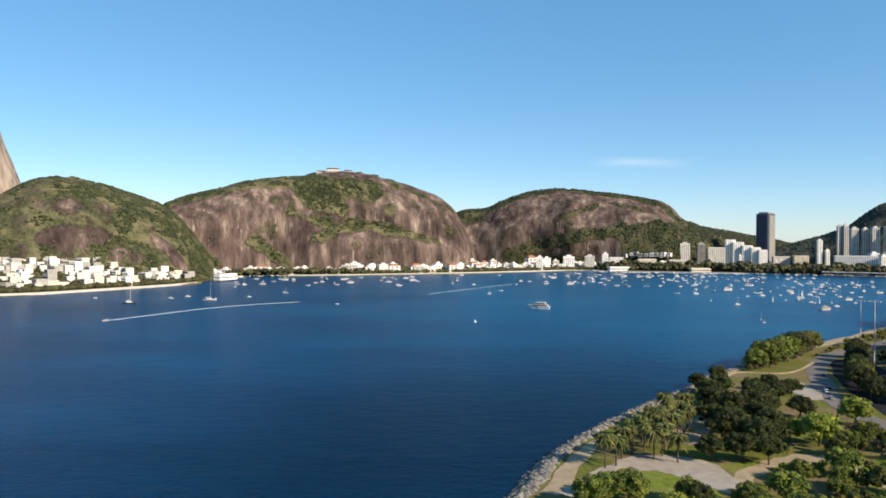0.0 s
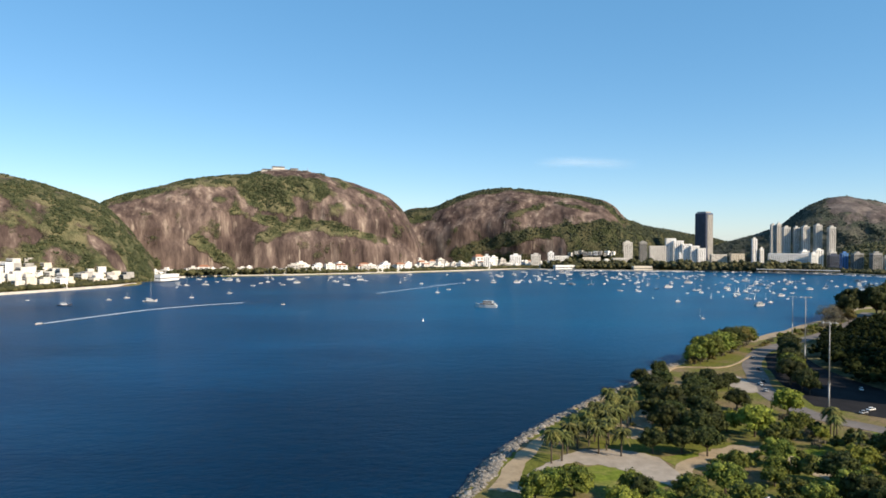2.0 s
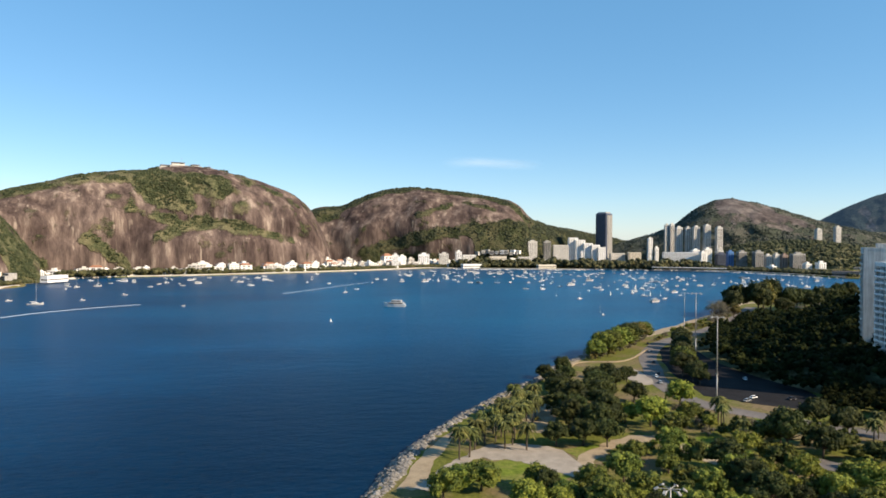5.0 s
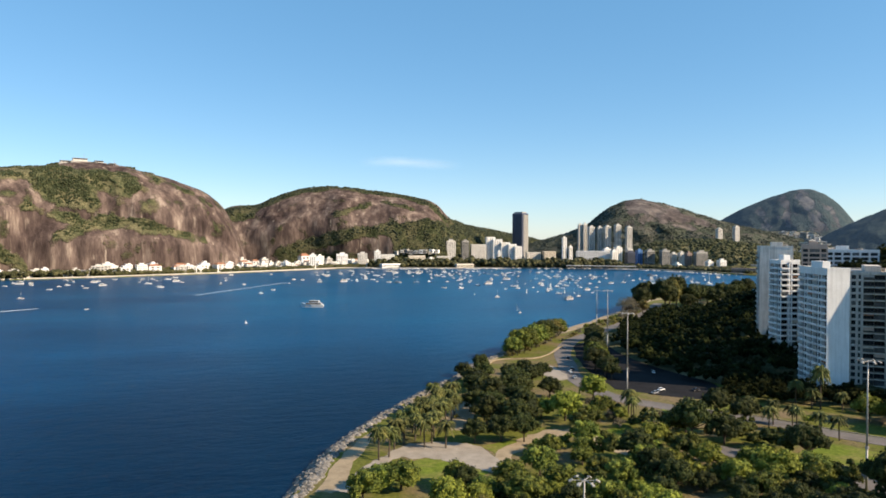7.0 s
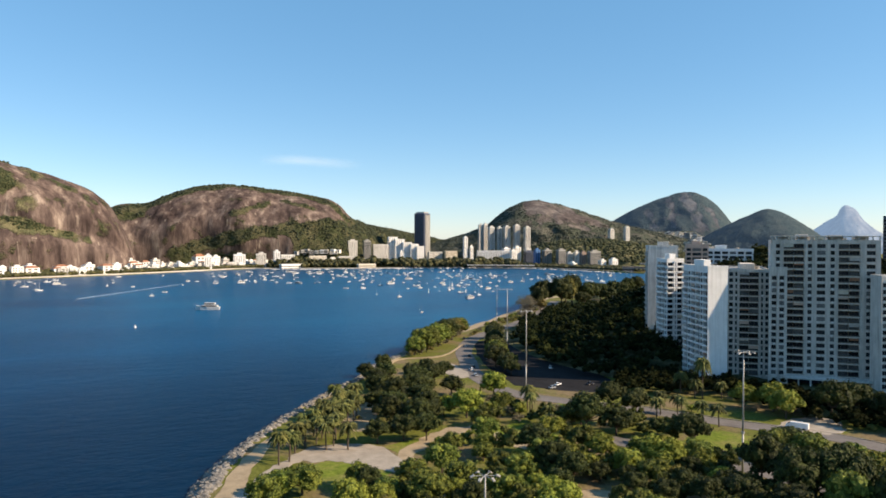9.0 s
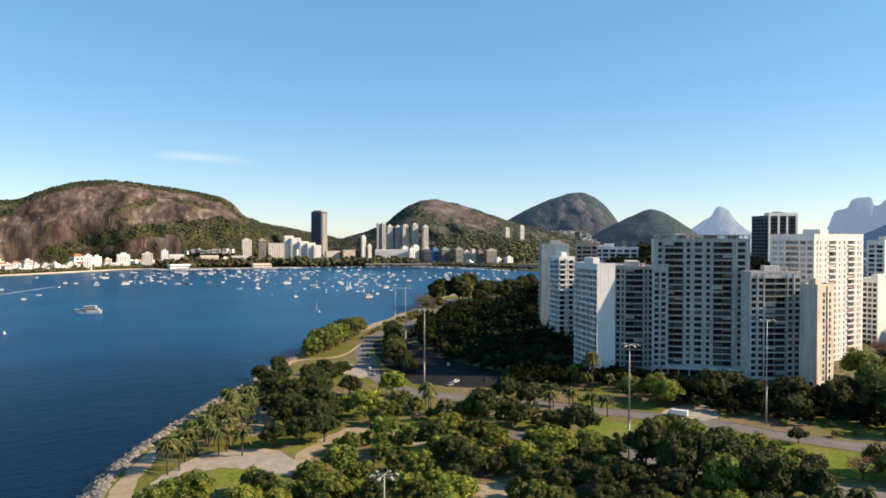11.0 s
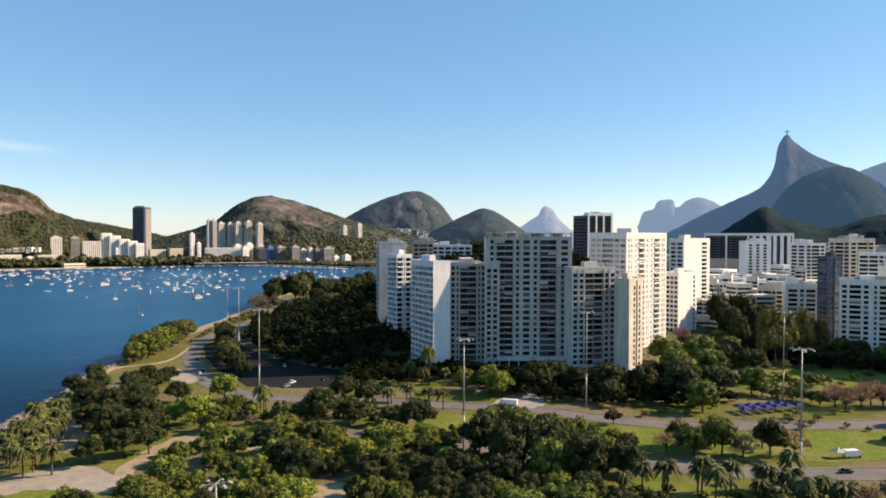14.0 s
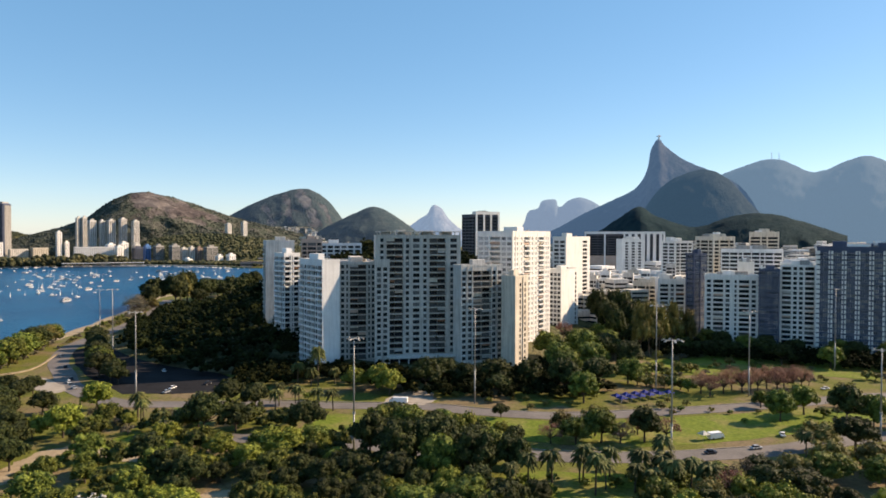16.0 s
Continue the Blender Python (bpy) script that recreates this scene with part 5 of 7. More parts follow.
plant_all(DARK, [(405, 149, 5.5), (416, 146, 5.5), (409, 137, 5.5), (425, 136, 5.5), (452, 155, 5.5), (453, 146, 5.5), (452, 163, 5.5), (452, 106, 5.5), (454, 98, 5.5), (455, 91, 5.5), (456, 83, 5.5), (457, 76, 5.5)], tall=0.9)
plant_all(DARK + BROAD, [(308, 34, 6.0), (325, 27, 6.2), (316, 11, 7.0), (318, 2, 6.0), (322, -8, 6.0), (328, 44, 4.0)], tall=1.2)
plant_all(BROAD + DARK, [(438, 150, 7.5), (462, 140, 7.5), (490, 100, 6.5), (480, 88, 6.5), (466, 72, 7.2), (460, 60, 7.2), (446, 49, 6.8), (448, 24, 7.0), (484, 22, 7.2), (480, 12, 7.2), (482, -4, 7), (484, 46, 6), (485, 62, 6), (470, 112, 7.5), (452, 160, 7)])
plant_all(DARK + GOLD + BROAD[:2], [(270, 18, 7.4), (279, 7, 7.4), (252, 13, 7.0), (256, 1, 7.0), (238, 12, 7.0), (232, 22, 6.0), (226, 30, 5.5), (244, -2, 7), (262, -6, 7), (222, 18, 6), (214, 26, 6)], tall=0.85)
plant_all(PALMS, [(62, 238), (67, 243), (72, 246), (76, 252), (82, 256), (86, 268), (90, 264), (77, 241), (70, 257), (83, 276), (98, 276), (92, 286), (69, 250), (74, 256), (78, 258), (84, 266), (91, 278), (96, 281), (107, 301), (73, 237), (80, 234), (58, 230), (54, 228), (86, 259), (80, 248), (168, 252), (170, 251), (101, 290), (88, 272), (64, 244), (94, 268)])
plant_all(PALMS, [(216, 222), (223, 219), (217, 211), (221, 204), (223, 197), (250, 244), (253, 238), (263, 231), (165, 231), (166, 247), (212, 230), (208, 216), (199, 77), (206, 70), (214, 64), (213, 55), (184, 87), (178, 90), (190, 82), (221, 58), (205, 60)])
plant_all(PALMS, [(202, 77), (197, 68), (199, 60), (198, 54), (202, 50), (207, 46), (207, 41), (208, 55), (191, 69)])
plant_all(BARE, [(388, 588, 9.0), (402, 600, 7.5), (413, 618, 7.5)], tall=1.3)
plant_all(DARK + GOLD + BROAD[:1], [(430, 622, 9.5), (446, 640, 12.5), (462, 626, 13.5), (478, 640, 14.5), (496, 652, 13.0), (420, 606, 7.0)], tall=1.25)
plant_all(DARK + GOLD + DARK, [(512, 640, 12.0), (484, 616, 9.0), (528, 656, 11.0), (548, 664, 10.5), (566, 676, 9.5), (588, 690, 10.0), (610, 702, 10.5), (632, 710, 11.0), (654, 716, 11.5), (540, 640, 10.0), (572, 652, 10.0)], tall=1.15)
plant_all(BRUSH + BUSH[1:], [(372, 566, 4.5), (380, 574, 5.0), (394, 586, 4.6), (408, 598, 5.2), (424, 612, 5.0), (438, 626, 4.6), (360, 552, 4.2), (348, 540, 4.4), (336, 528, 3.8), (520, 668, 5.0), (536, 676, 5.0), (556, 686, 5.2), (576, 698, 5.0), (600, 710, 5.0), (622, 720, 5.0), (644, 728, 5.0)], norm=2.4)
plant_all(BUSH[1:] + BRUSH, [(188, 407, 4.2), (196, 414, 4.6), (206, 424, 4.8), (217, 434, 5.0), (228, 446, 4.6), (238, 458, 4.8), (248, 470, 4.6), (180, 402, 3.6), (258, 482, 3.6)], norm=2.4)
plant_all(BRUSH + BUSH[1:], [(268, 476, 2.6), (276, 484, 2.8), (290, 494, 3.0), (304, 506, 2.4), (322, 522, 3.0), (340, 538, 2.6), (262, 470, 2.2), (360, 556, 3.0), (384, 578, 2.8), (402, 596, 3.0), (330, 528, 2.2)], norm=2.4)
plant_all(BUSH, [(300, 512, 3), (312, 520, 3), (325, 532, 3.4), (338, 544, 3), (352, 556, 3.4), (366, 570, 3), (380, 584, 3.2), (395, 600, 3)], norm=2.4)
plant(PALMS[0], 256, 236, 1.5, tall=1.45)

# the closed canopy in the foreground and the groves between the roads
_keep = [(130, 159, 7), (122, 149, 6), (60, 222, 14), (84, 222, 9), (76, 212, 9), (100, 226, 7), (115, 236, 7), (128, 238, 8), (136, 226, 7), (150, 228, 11), (196, 244, 9), (206, 182, 8), (141, 224, 9), (137, 214, 7), (197, 256, 9), (190, 246, 7), (208, 184, 11), (200, 171, 8), (192, 168, 6), (195, 88, 9), (203, 70, 10), (210, 56, 10), (178, 96, 6)]
_road_pts = smooth_line([(307, -2), (266, 30), (240, 58), (224, 80), (213, 102), (199, 130), (191, 160), (181, 186), (170, 205)], 6) + [p * k for p in smooth_line([(256, 140), (249, 171), (231, 200), (212, 237), (193, 263), (181, 289)], 6) for k in (1.0, 0.94)]


def free(x, y, r):
    if any((x - a) ** 2 + (y - b) ** 2 < (c + r * 0.5) ** 2 for a, b, c in _keep):
        return False
    if any((x - p.x) ** 2 + (y - p.y) ** 2 < (7.5 + r * 0.6) ** 2 for p in _road_pts):
        return False
    return all((x - a) ** 2 + (y - b) ** 2 > (0.70 * (r + c)) ** 2 for a, b, c in _planted)


def in_lawn(x, y):
    for _, pts in LAWNS:
        inside = False
        for (x0, y0), (x1, y1) in zip(pts, pts[1:] + pts[:1]):
            if (y0 > y) != (y1 > y) and x < (x1 - x0) * (y - y0) / (y1 - y0) + x0:
                inside = not inside
        if inside:
            return True
    return False


def grove(name, spots, leafmat, label, leaves=320, fine=2):
    """Woods whose trees cannot be counted, as one object: leaf clusters over lobes. spots: x, y, z, crown radius."""
    shapes = [lobed_crown(200 + k, 9, 5.0, 9.0, leaves, 0.45, fine=fine) for k in range(3)]
    V, F = [], []
    base = 0
    q = np.random.RandomState(4)
    for x, y, z, r in spots:
        v, f, _ = shapes[q.randint(3)]
        a = q.uniform(0, 6.28)
        co = np.array([p[:] for p in v]) * (r / 5.2) * np.array([1, 1, q.uniform(0.9, 1.2)])
        c, s = math.cos(a), math.sin(a)
        V += [(x + c * i - s * j, y + s * i + c * j, z + k) for i, j, k in co.tolist()]
        F += [tuple(i + base for i in t) for t in f]
        base += len(v)
    return tagged(piece(name, mesh_of(name, V, F, leafmat)), label, "woodland", "", "stuff")


_r = random.Random(5)
_extra = []
_near_trees = 0
for _ in range(9000):
    az, d = radians(_r.uniform(19, 99)), 150 + 150 * _r.random() ** 1.1
    x, y = d * math.sin(az), d * math.cos(az)
    rim = 205 if az < radians(35) else 228 if az < radians(65.5) else 188 if az < radians(74) else 208
    near = d < rim + 8 * math.sin(az * 9)
    if not near and az > radians(64):  # open lawns and carriageways
        continue
    if not near and (_r.random() > 0.4 or in_lawn(x, y)):
        continue
    if near and in_lawn(x, y) and _r.random() > 0.05:
        continue
    if x < 46 + (y - 150) * 0.2 or (x < 75 and y > 205) or (not near and x < 0.48 * y + 20):
        continue
    r = _r.uniform(3.2, 6.0)
    if free(x, y, r):
        _planted.append((x, y, r))
        kind = _r.random()
        if d > 175 and _near_trees < 140:
            _near_trees += 1
            if x > 200 and y < 60:
                kind = 0.52 + 0.48 * kind
            elif az > radians(48):
                kind = 0.26 + 0.46 * kind
            protos = BROAD if kind < 0.38 else DARK if kind < 0.66 else LIME if kind < 0.90 else GOLD
            plant(_r.choice(protos), x, y, r / 5.2, tall=_r.uniform(0.9, 1.1))
        else:
            _extra.append((x, y, 3.0, r))
grove("park_woods", _extra, M_LEAF_DEEP, "close canopy of green park trees", 900, 1)
for x, y, r in [(154, 237, 2.6), (150, 217, 2.4), (161, 270, 3.0), (166, 262, 2.6), (158, 248, 2.8), (176, 240, 2.4), (148, 246, 2.2), (172, 226, 2.6), (186, 214, 2.6), (180, 248, 2.0)]:
    _planted.append((x, y, r))
    plant(BRUSH[0], x, y, r / 2.2)
for x, y, r in [(112, 225, 2.2), (117, 228, 1.8), (122, 224, 2.4), (127, 229, 2.0), (108, 221, 1.8), (131, 222, 2.2), (104, 217, 1.6), (118, 219, 2.0), (188, 90, 2.2), (194, 84, 2.0), (200, 66, 2.4), (208, 64, 2.0), (212, 74, 1.8), (218, 62, 2.2), (196, 74, 1.8), (184, 80, 2.4), (190, 96, 2.2), (226, 52, 2.0)]:
    _planted.append((x, y, r))
    plant(BUSH[0], x, y, r / 2.4)
for _ in range(260):  # scattered young trees and shrubs on the far lawns
    x, y = _r.uniform(325, 440), _r.uniform(-10, 125)
    r = _r.uniform(1.4, 3.4)
    if free(x, y, r) and _r.random() < 0.30:
        _planted.append((x, y, r))
        plant(_r.choice(BUSH + BRUSH), x, y, r / 2.4, tall=_r.uniform(0.9, 1.5))
for _ in range(900):  # shrubs and saplings on the grass
    az, d = radians(_r.uniform(17, 96)), _r.uniform(205, 330)
    x, y = d * math.sin(az), d * math.cos(az)
    r = _r.uniform(1.2, 2.4)
    if free(x, y, r + 1.5) and x > 0.40 * y - 30 and knoll(x, y) < 2 and _r.random() < 0.35 and (az < radians(65) or d > 300):
        _planted.append((x, y, r))
        plant(_r.choice(BUSH), x, y, r / 2.4)

def built_on(x, y, gap):
    for (cx, cy), turn, w, d in FOOTPRINTS:
        a = radians(turn)
        u, v = (x - cx) * math.cos(a) + (y - cy) * math.sin(a), -(x - cx) * math.sin(a) + (y - cy) * math.cos(a)
        if -gap < u < w + gap and -gap < v < d + gap:
            return True
    return False


def inside(x, y, pts):
    hit = False
    for (x0, y0), (x1, y1) in zip(pts, pts[1:] + pts[:1]):
        if (y0 > y) != (y1 > y) and x < (x1 - x0) * (y - y0) / (y1 - y0) + x0:
            hit = not hit
    return hit


# close-set trees along the foot of the blocks and of the city front
_belt = []
for pts, r0, r1, tries in (([(228, 264), (262, 240), (270, 205), (264, 180), (276, 142), (300, 116), (326, 108), (350, 158), (312, 186), (298, 212), (290, 238), (282, 260), (262, 300)], 3.0, 5.2, 1100),
                           ([(440, 160), (476, 120), (488, 60), (490, 0), (470, -40), (445, -40), (445, 10), (446, 60), (428, 120), (405, 150)], 3.0, 5.5, 900),
                           ([(400, 150), (440, 190), (520, 180), (520, 130), (480, 110), (440, 150)], 4.0, 6.5, 500)):
    for _ in range(tries):
        x, y = _r.uniform(225, 530), _r.uniform(-40, 300)
        for _k in range(30):
            if inside(x, y, pts):
                break
            x, y = _r.uniform(225, 530), _r.uniform(-40, 300)
        r = _r.uniform(r0, r1)
        if inside(x, y, pts) and not built_on(x, y, 3.5) and all((x - a) ** 2 + (y - b) ** 2 > (0.6 * (r + c)) ** 2 for a, b, _, c in _belt) and all((x - a) ** 2 + (y - b) ** 2 > (0.5 * (r + c)) ** 2 for a, b, c in _planted):
            _belt.append((x, y, 2.8, r))
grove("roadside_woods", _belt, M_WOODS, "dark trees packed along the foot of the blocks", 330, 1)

# woods on the knoll, in the shadow of the blocks
_woods = []
for _ in range(4200):
    x, y = _r.uniform(225, 640), _r.uniform(225, 680)
    h = knoll(x, y)
    # The outline runs over the car park's right half to darken it.
    if not inside(x, y, [(240, 272), (246, 345), (266, 418), (310, 478), (372, 532), (450, 606), (520, 672), (640, 660), (640, 300), (420, 250), (330, 262), (285, 290)]):
        continue
    if built_on(x, y, 3.0):
        continue
    r = _r.uniform(4.2, 6.8)
    if math.hypot(x, y) > 760 or any((x - a) ** 2 + (y - b) ** 2 < (0.5 * (r + c)) ** 2 for a, b, _, c in _woods):
        continue
    _woods.append((x, y, max(2.6, 1.2 + h), r))
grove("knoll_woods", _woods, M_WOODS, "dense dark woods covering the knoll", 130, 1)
for o in BROAD + DARK + LIME + GOLD + RUSSET + BARE + BUSH + BRUSH + PALMS:  # the patterns themselves stand at the back of the park
    i = (BROAD + DARK + LIME + GOLD + RUSSET + BARE + BUSH + BRUSH + PALMS).index(o)
    o.matrix_basis = pose(120 + 11 * i, 60 - 3 * i, 3.0)

# ---- rock armour along the shore ----
_shore = smooth_line([(-20, 136), (20, 209), (29, 230), (42, 255), (65, 289), (99, 331), (128, 362), (145, 389), (177, 422), (213, 465)], 40)
_stones = []
for k in range(6):
    bm = bmesh.new()
    bmesh.ops.create_icosphere(bm, subdivisions=1, radius=1.0)
    q = random.Random(80 + k)
    for v in bm.verts:
        v.co *= q.uniform(0.72, 1.15)
        v.co.z *= 0.75
    me = bpy.data.meshes.new("boulder")
    bm.to_mesh(me)
    bm.free()
    me.materials.append(M_STONE)
    _stones.append(me)
riprap = thing("rock_armour", 60, 280, 0, 0, "tumbled pale granite boulders along the water's edge", "rocks", "", "structure")
_rest_v, _rest_f, _count = [], [], 0
for _ in range(2100):
    i = _r.randrange(30, len(_shore) - 2)
    p, d = _shore[i], (_shore[i + 1] - _shore[i]).normalized()
    o = _r.uniform(-0.6, 8.0)  # metres inland
    q = p + Vector((d.y, -d.x)) * o + d * _r.uniform(-1, 1)
    z = min(2.95, -0.1 + 0.60 * o)
    s = _r.uniform(0.45, 1.75)
    m = pose(q.x, q.y, max(-0.2, z), _r.uniform(-25, 25), _r.uniform(-25, 25), _r.uniform(0, 360)) @ Matrix.Diagonal((s, s * _r.uniform(0.7, 1.1), s * 0.8, 1))
    if _count < 300 and q.y < 300 and q.y > 195:
        _count += 1
        piece("boulder", _stones[_r.randrange(6)], riprap, Matrix.Translation((-60, -280, 0)) @ m)
    else:
        me = _stones[_r.randrange(6)]
        k = len(_rest_v)
        _rest_v += [m @ v.co for v in me.vertices]
        _rest_f += [tuple(k + j for j in f.vertices) for f in me.polygons]
tagged(piece("boulders", mesh_of("boulders", _rest_v, _rest_f, M_STONE)), "smaller tumbled granite boulders along the shore", "rocks", "", "stuff")


# ---- tall park lamps ----
def park_lamp(x, y, height, label="tall slender steel park lamp with a floodlight crown"):
    ob = thing("park_lamp", x, y, 3.0, rng.uniform(0, 90), label, "street lamp", "park lamps")
    bm = bmesh.new()
    add_tube(bm, (0, 0, 0), (0, 0, height * 0.35), 0.36, 0.29, 10)
    add_tube(bm, (0, 0, height * 0.35), (0, 0, height), 0.29, 0.18, 10)
    part("pole", bm, M_STEEL, ob, smooth=True)
    bm = bmesh.new()
    add_tube(bm, (0, 0, height * 0.34), (0, 0, height * 0.34 + 0.7), 0.52, 0.5, 10)
    part("collar", bm, M_STEEL, ob)
    bm = bmesh.new()
    for k in range(3):
        a = k * math.pi / 3
        add_tube(bm, (-2.9 * math.cos(a), -2.9 * math.sin(a), height - 0.3), (2.9 * math.cos(a), 2.9 * math.sin(a), height - 0.3), 0.09, 0.09, 5)
    arm = part("crossarm", bm, M_STEEL, ob)
    for k in range(6):
        a = k * math.pi / 3
        bm = bmesh.new()
        bmesh.ops.create_cube(bm, size=1.0, matrix=Matrix.Translation((3.0 * math.cos(a), 3.0 * math.sin(a), height - 0.35)) @ Matrix.Rotation(a, 4, "Z") @ Matrix.Rotation(0.5, 4, "Y") @ Matrix.Diagonal((1.1, 0.75, 0.4, 1)))
        bmesh.ops.bevel(bm, geom=bm.edges[:], offset=0.08, segments=1, affect="EDGES")
        part("floodlight", bm, M_GREY, arm, "grey floodlight housing")
    return ob


for x, y, h in [(312, 516, 32), (237.8, 380.4, 43), (186.6, 281.1, 40.5), (183.5, 152.7, 39.7), (224.6, 56.1, 42), (336.5, 91.6, 41.5), (267.1, 152.7, 42.5), (440.8, 21.6, 46), (289.3, -0.3, 35), (348.3, 51.9, 40), (79.4, 136.2, 21.3)]:
    park_lamp(x, y, h)

# ---- far shore: beach, houses, blocks ----
def shore_strip(pts, width, label, mat=None):
    ribbon("beach", pts, width, 3.15, mat or M_BEACH, label, n=6, thick=3.4, ragged=0.25)


shore_strip([(-800, 836), (-592, 930), (-523, 1016), (-455, 1141), (-432, 1205)], 7, "thin pale sand beach below the sea wall")
shore_strip([(-452, 1330), (-395, 1446), (-178, 1520), (76, 1646), (318, 1801), (400, 1788)], 7, "thin pale sea wall and beach at the foot of the dome")
shore_strip([(400, 1788), (470, 1765), (580, 1725), (705, 1698), (830, 1675), (950, 1643), (1033, 1582), (1073, 1502), (1109, 1402), (1119, 1237)], 5, "grey stone quay along the marina", M_GREY)

HOUSE_MATS = [M_WHITE, M_WHITE, M_SNOW, M_BONE]


def house_proto(seed):
    """A small block of three or four storeys with window rows; roofs differ."""
    r = random.Random(seed)
    w, d, floors = r.choice((11, 14, 18)), r.choice((10, 12)), r.choice((2, 3, 3, 4, 5))
    h = floors * 3.1 + 0.8
    wall = r.choice(HOUSE_MATS)
    ob = thing("house", 0, 0, -100, 0, f"{'white' if wall in (M_SNOW, M_WHITE) else 'pale grey'} rendered house of {floors} storeys on the far shore", "house", "far shore houses")
    V, F = [], []
    for m, length in ((Matrix.Identity(4), w), (pose(0, d, 0, 0, 0, -90), d), (pose(w, 0, 0, 0, 0, 90), d), (pose(w, d, 0, 0, 0, 180), w)):
        face_wall(length, h, columns(length, r.choice(("-n-n-n-n-", "-w-w-", ".n.w.n."))), floors, 0.2, 3.1, Matrix.Translation((-w / 2, -d / 2, 0)) @ m, V, F)
    piece("wall", mesh_of("wall", V, F, wall), ob)
    bm = bmesh.new()
    for k in range(floors):
        add_box(bm, -w / 2 + 0.32, w / 2 - 0.32, -d / 2 + 0.32, d / 2 - 0.32, 0.2 + k * 3.1 + 0.9, 0.2 + k * 3.1 + 2.5)
    part("glazing", bm, M_PANE, ob, "dark recessed windows")
    bm = bmesh.new()
    if seed == 5:
        b = [bm.verts.new(p) for p in ((-w / 2 - 0.4, -d / 2 - 0.4, h), (w / 2 + 0.4, -d / 2 - 0.4, h), (w / 2 + 0.4, d / 2 + 0.4, h), (-w / 2 - 0.4, d / 2 + 0.4, h), (-w / 4, 0, h + 2.6), (w / 4, 0, h + 2.6))]
        for f in ((0, 1, 5, 4), (1, 2, 5), (2, 3, 4, 5), (3, 0, 4), (3, 2, 1, 0)):
            bm.faces.new([b[i] for i in f])
        part("roof", bm, M_TILE, ob, "hipped terracotta roof")
    else:
        add_box(bm, -w / 2 - 0.15, w / 2 + 0.15, -d / 2 - 0.15, d / 2 + 0.15, h, h + 0.5)
        add_box(bm, -w * 0.2, w * 0.2, -d * 0.25, d * 0.2, h + 0.5, h + 2.8)
        part("roof", bm, wall, ob, "flat roof with a stair head")
    return ob


HOUSES = [house_proto(k) for k in range(11)]
_used, _set, _more = set(), [], []


def set_house(x, y, z, turn, s=1.0, tall=1.0):
    i = _r.randrange(len(HOUSES))
    if len(_set) >= 292 and z < 100:  # the farthest ones cannot be told apart
        _more.append((x, y, z, 14 * s, 11 * s * tall))
        return None
    _set.append(1)
    m = pose(x, y, z, 0, 0, turn) @ Matrix.Diagonal((s, s, s * tall, 1))
    if i not in _used:
        _used.add(i)
        HOUSES[i].matrix_basis = m
        return HOUSES[i]
    return copy_thing(HOUSES[i], m)


_far_trees = []


def settle(line, rows, step, deep, rise, s0, s1, trees, tall=1.0, skip=0.15, grow=0.0):
    """Houses in rows behind a stretch of shore, with street trees between them."""
    pts = smooth_line(line, 10)
    run, nxt = 0.0, [step * _r.random() for _ in range(rows)]
    for a, b in zip(pts, pts[1:]):
        d = (b - a).normalized()
        inland = Vector((-d.y, d.x))
        if inland.dot(a) < 0:
            inland = -inland
        run += (b - a).length
        for k in range(rows):
            while nxt[k] < run:
                nxt[k] += step * _r.uniform(0.7, 1.5)
                if _r.random() < skip:
                    continue
                p = a + inland * (deep * (k + 1.05) + _r.uniform(-6, 6)) + d * _r.uniform(-8, 8)
                set_house(p.x, p.y, 3.0 + rise * k + (0 if k == 0 else _r.uniform(-1, 1)) - 0.3, math.degrees(math.atan2(d.y, d.x)) + _r.choice((0, 0, 8, -12)), _r.uniform(s0, s1), tall * (1 + grow * k) * _r.uniform(0.85, 1.25))
        for _ in range(int(trees * (b - a).length)):
            q = _r.random()
            p = a.lerp(b, _r.random()) + inland * (9 + (deep * rows) * q * q)
            s = _r.uniform(2.8, 5.6)
            _far_trees.append((p.x, p.y, 3 + rise * max(0, (p - a).dot(inland) / deep - 0.8) + s * 0.7, s))


settle([(-455, 1335), (-395, 1462), (-178, 1536)], 1, 14, 20, 3, 0.9, 1.4, 3.0, 0.9, 0.15)
settle([(-178, 1536), (76, 1662)], 2, 14, 17, 3.5, 0.8, 1.3, 3.4, 0.85, 0.12, 0.1)
settle([(76, 1662), (200, 1735), (318, 1812), (480, 1850)], 4, 17, 27, 0.4, 0.75, 1.35, 4.6, 0.85, 0.12, 0.2)
settle([(500, 1880), (650, 1905), (930, 1890)], 2, 26, 34, 3, 0.9, 1.4, 1.4, 0.8, 0.4)
settle([(1020, 1705), (1070, 1545), (1115, 1402), (1130, 1240)], 1, 60, 40, 2, 0.9, 1.3, 1.5, 0.8, 0.5)
settle([(-830, 850), (-592, 940), (-520, 1028), (-452, 1150), (-432, 1215), (-440, 1262)], 7, 11.0, 21, 5.4, 0.5, 1.05, 6.5, 1.35, 0.06)
for x, y, w in [(-260, 1520, 1.3), (-235, 1530, 1.3), (-330, 1480, 1.2)]:
    set_house(x, y, 3, 25, w, 0.8)


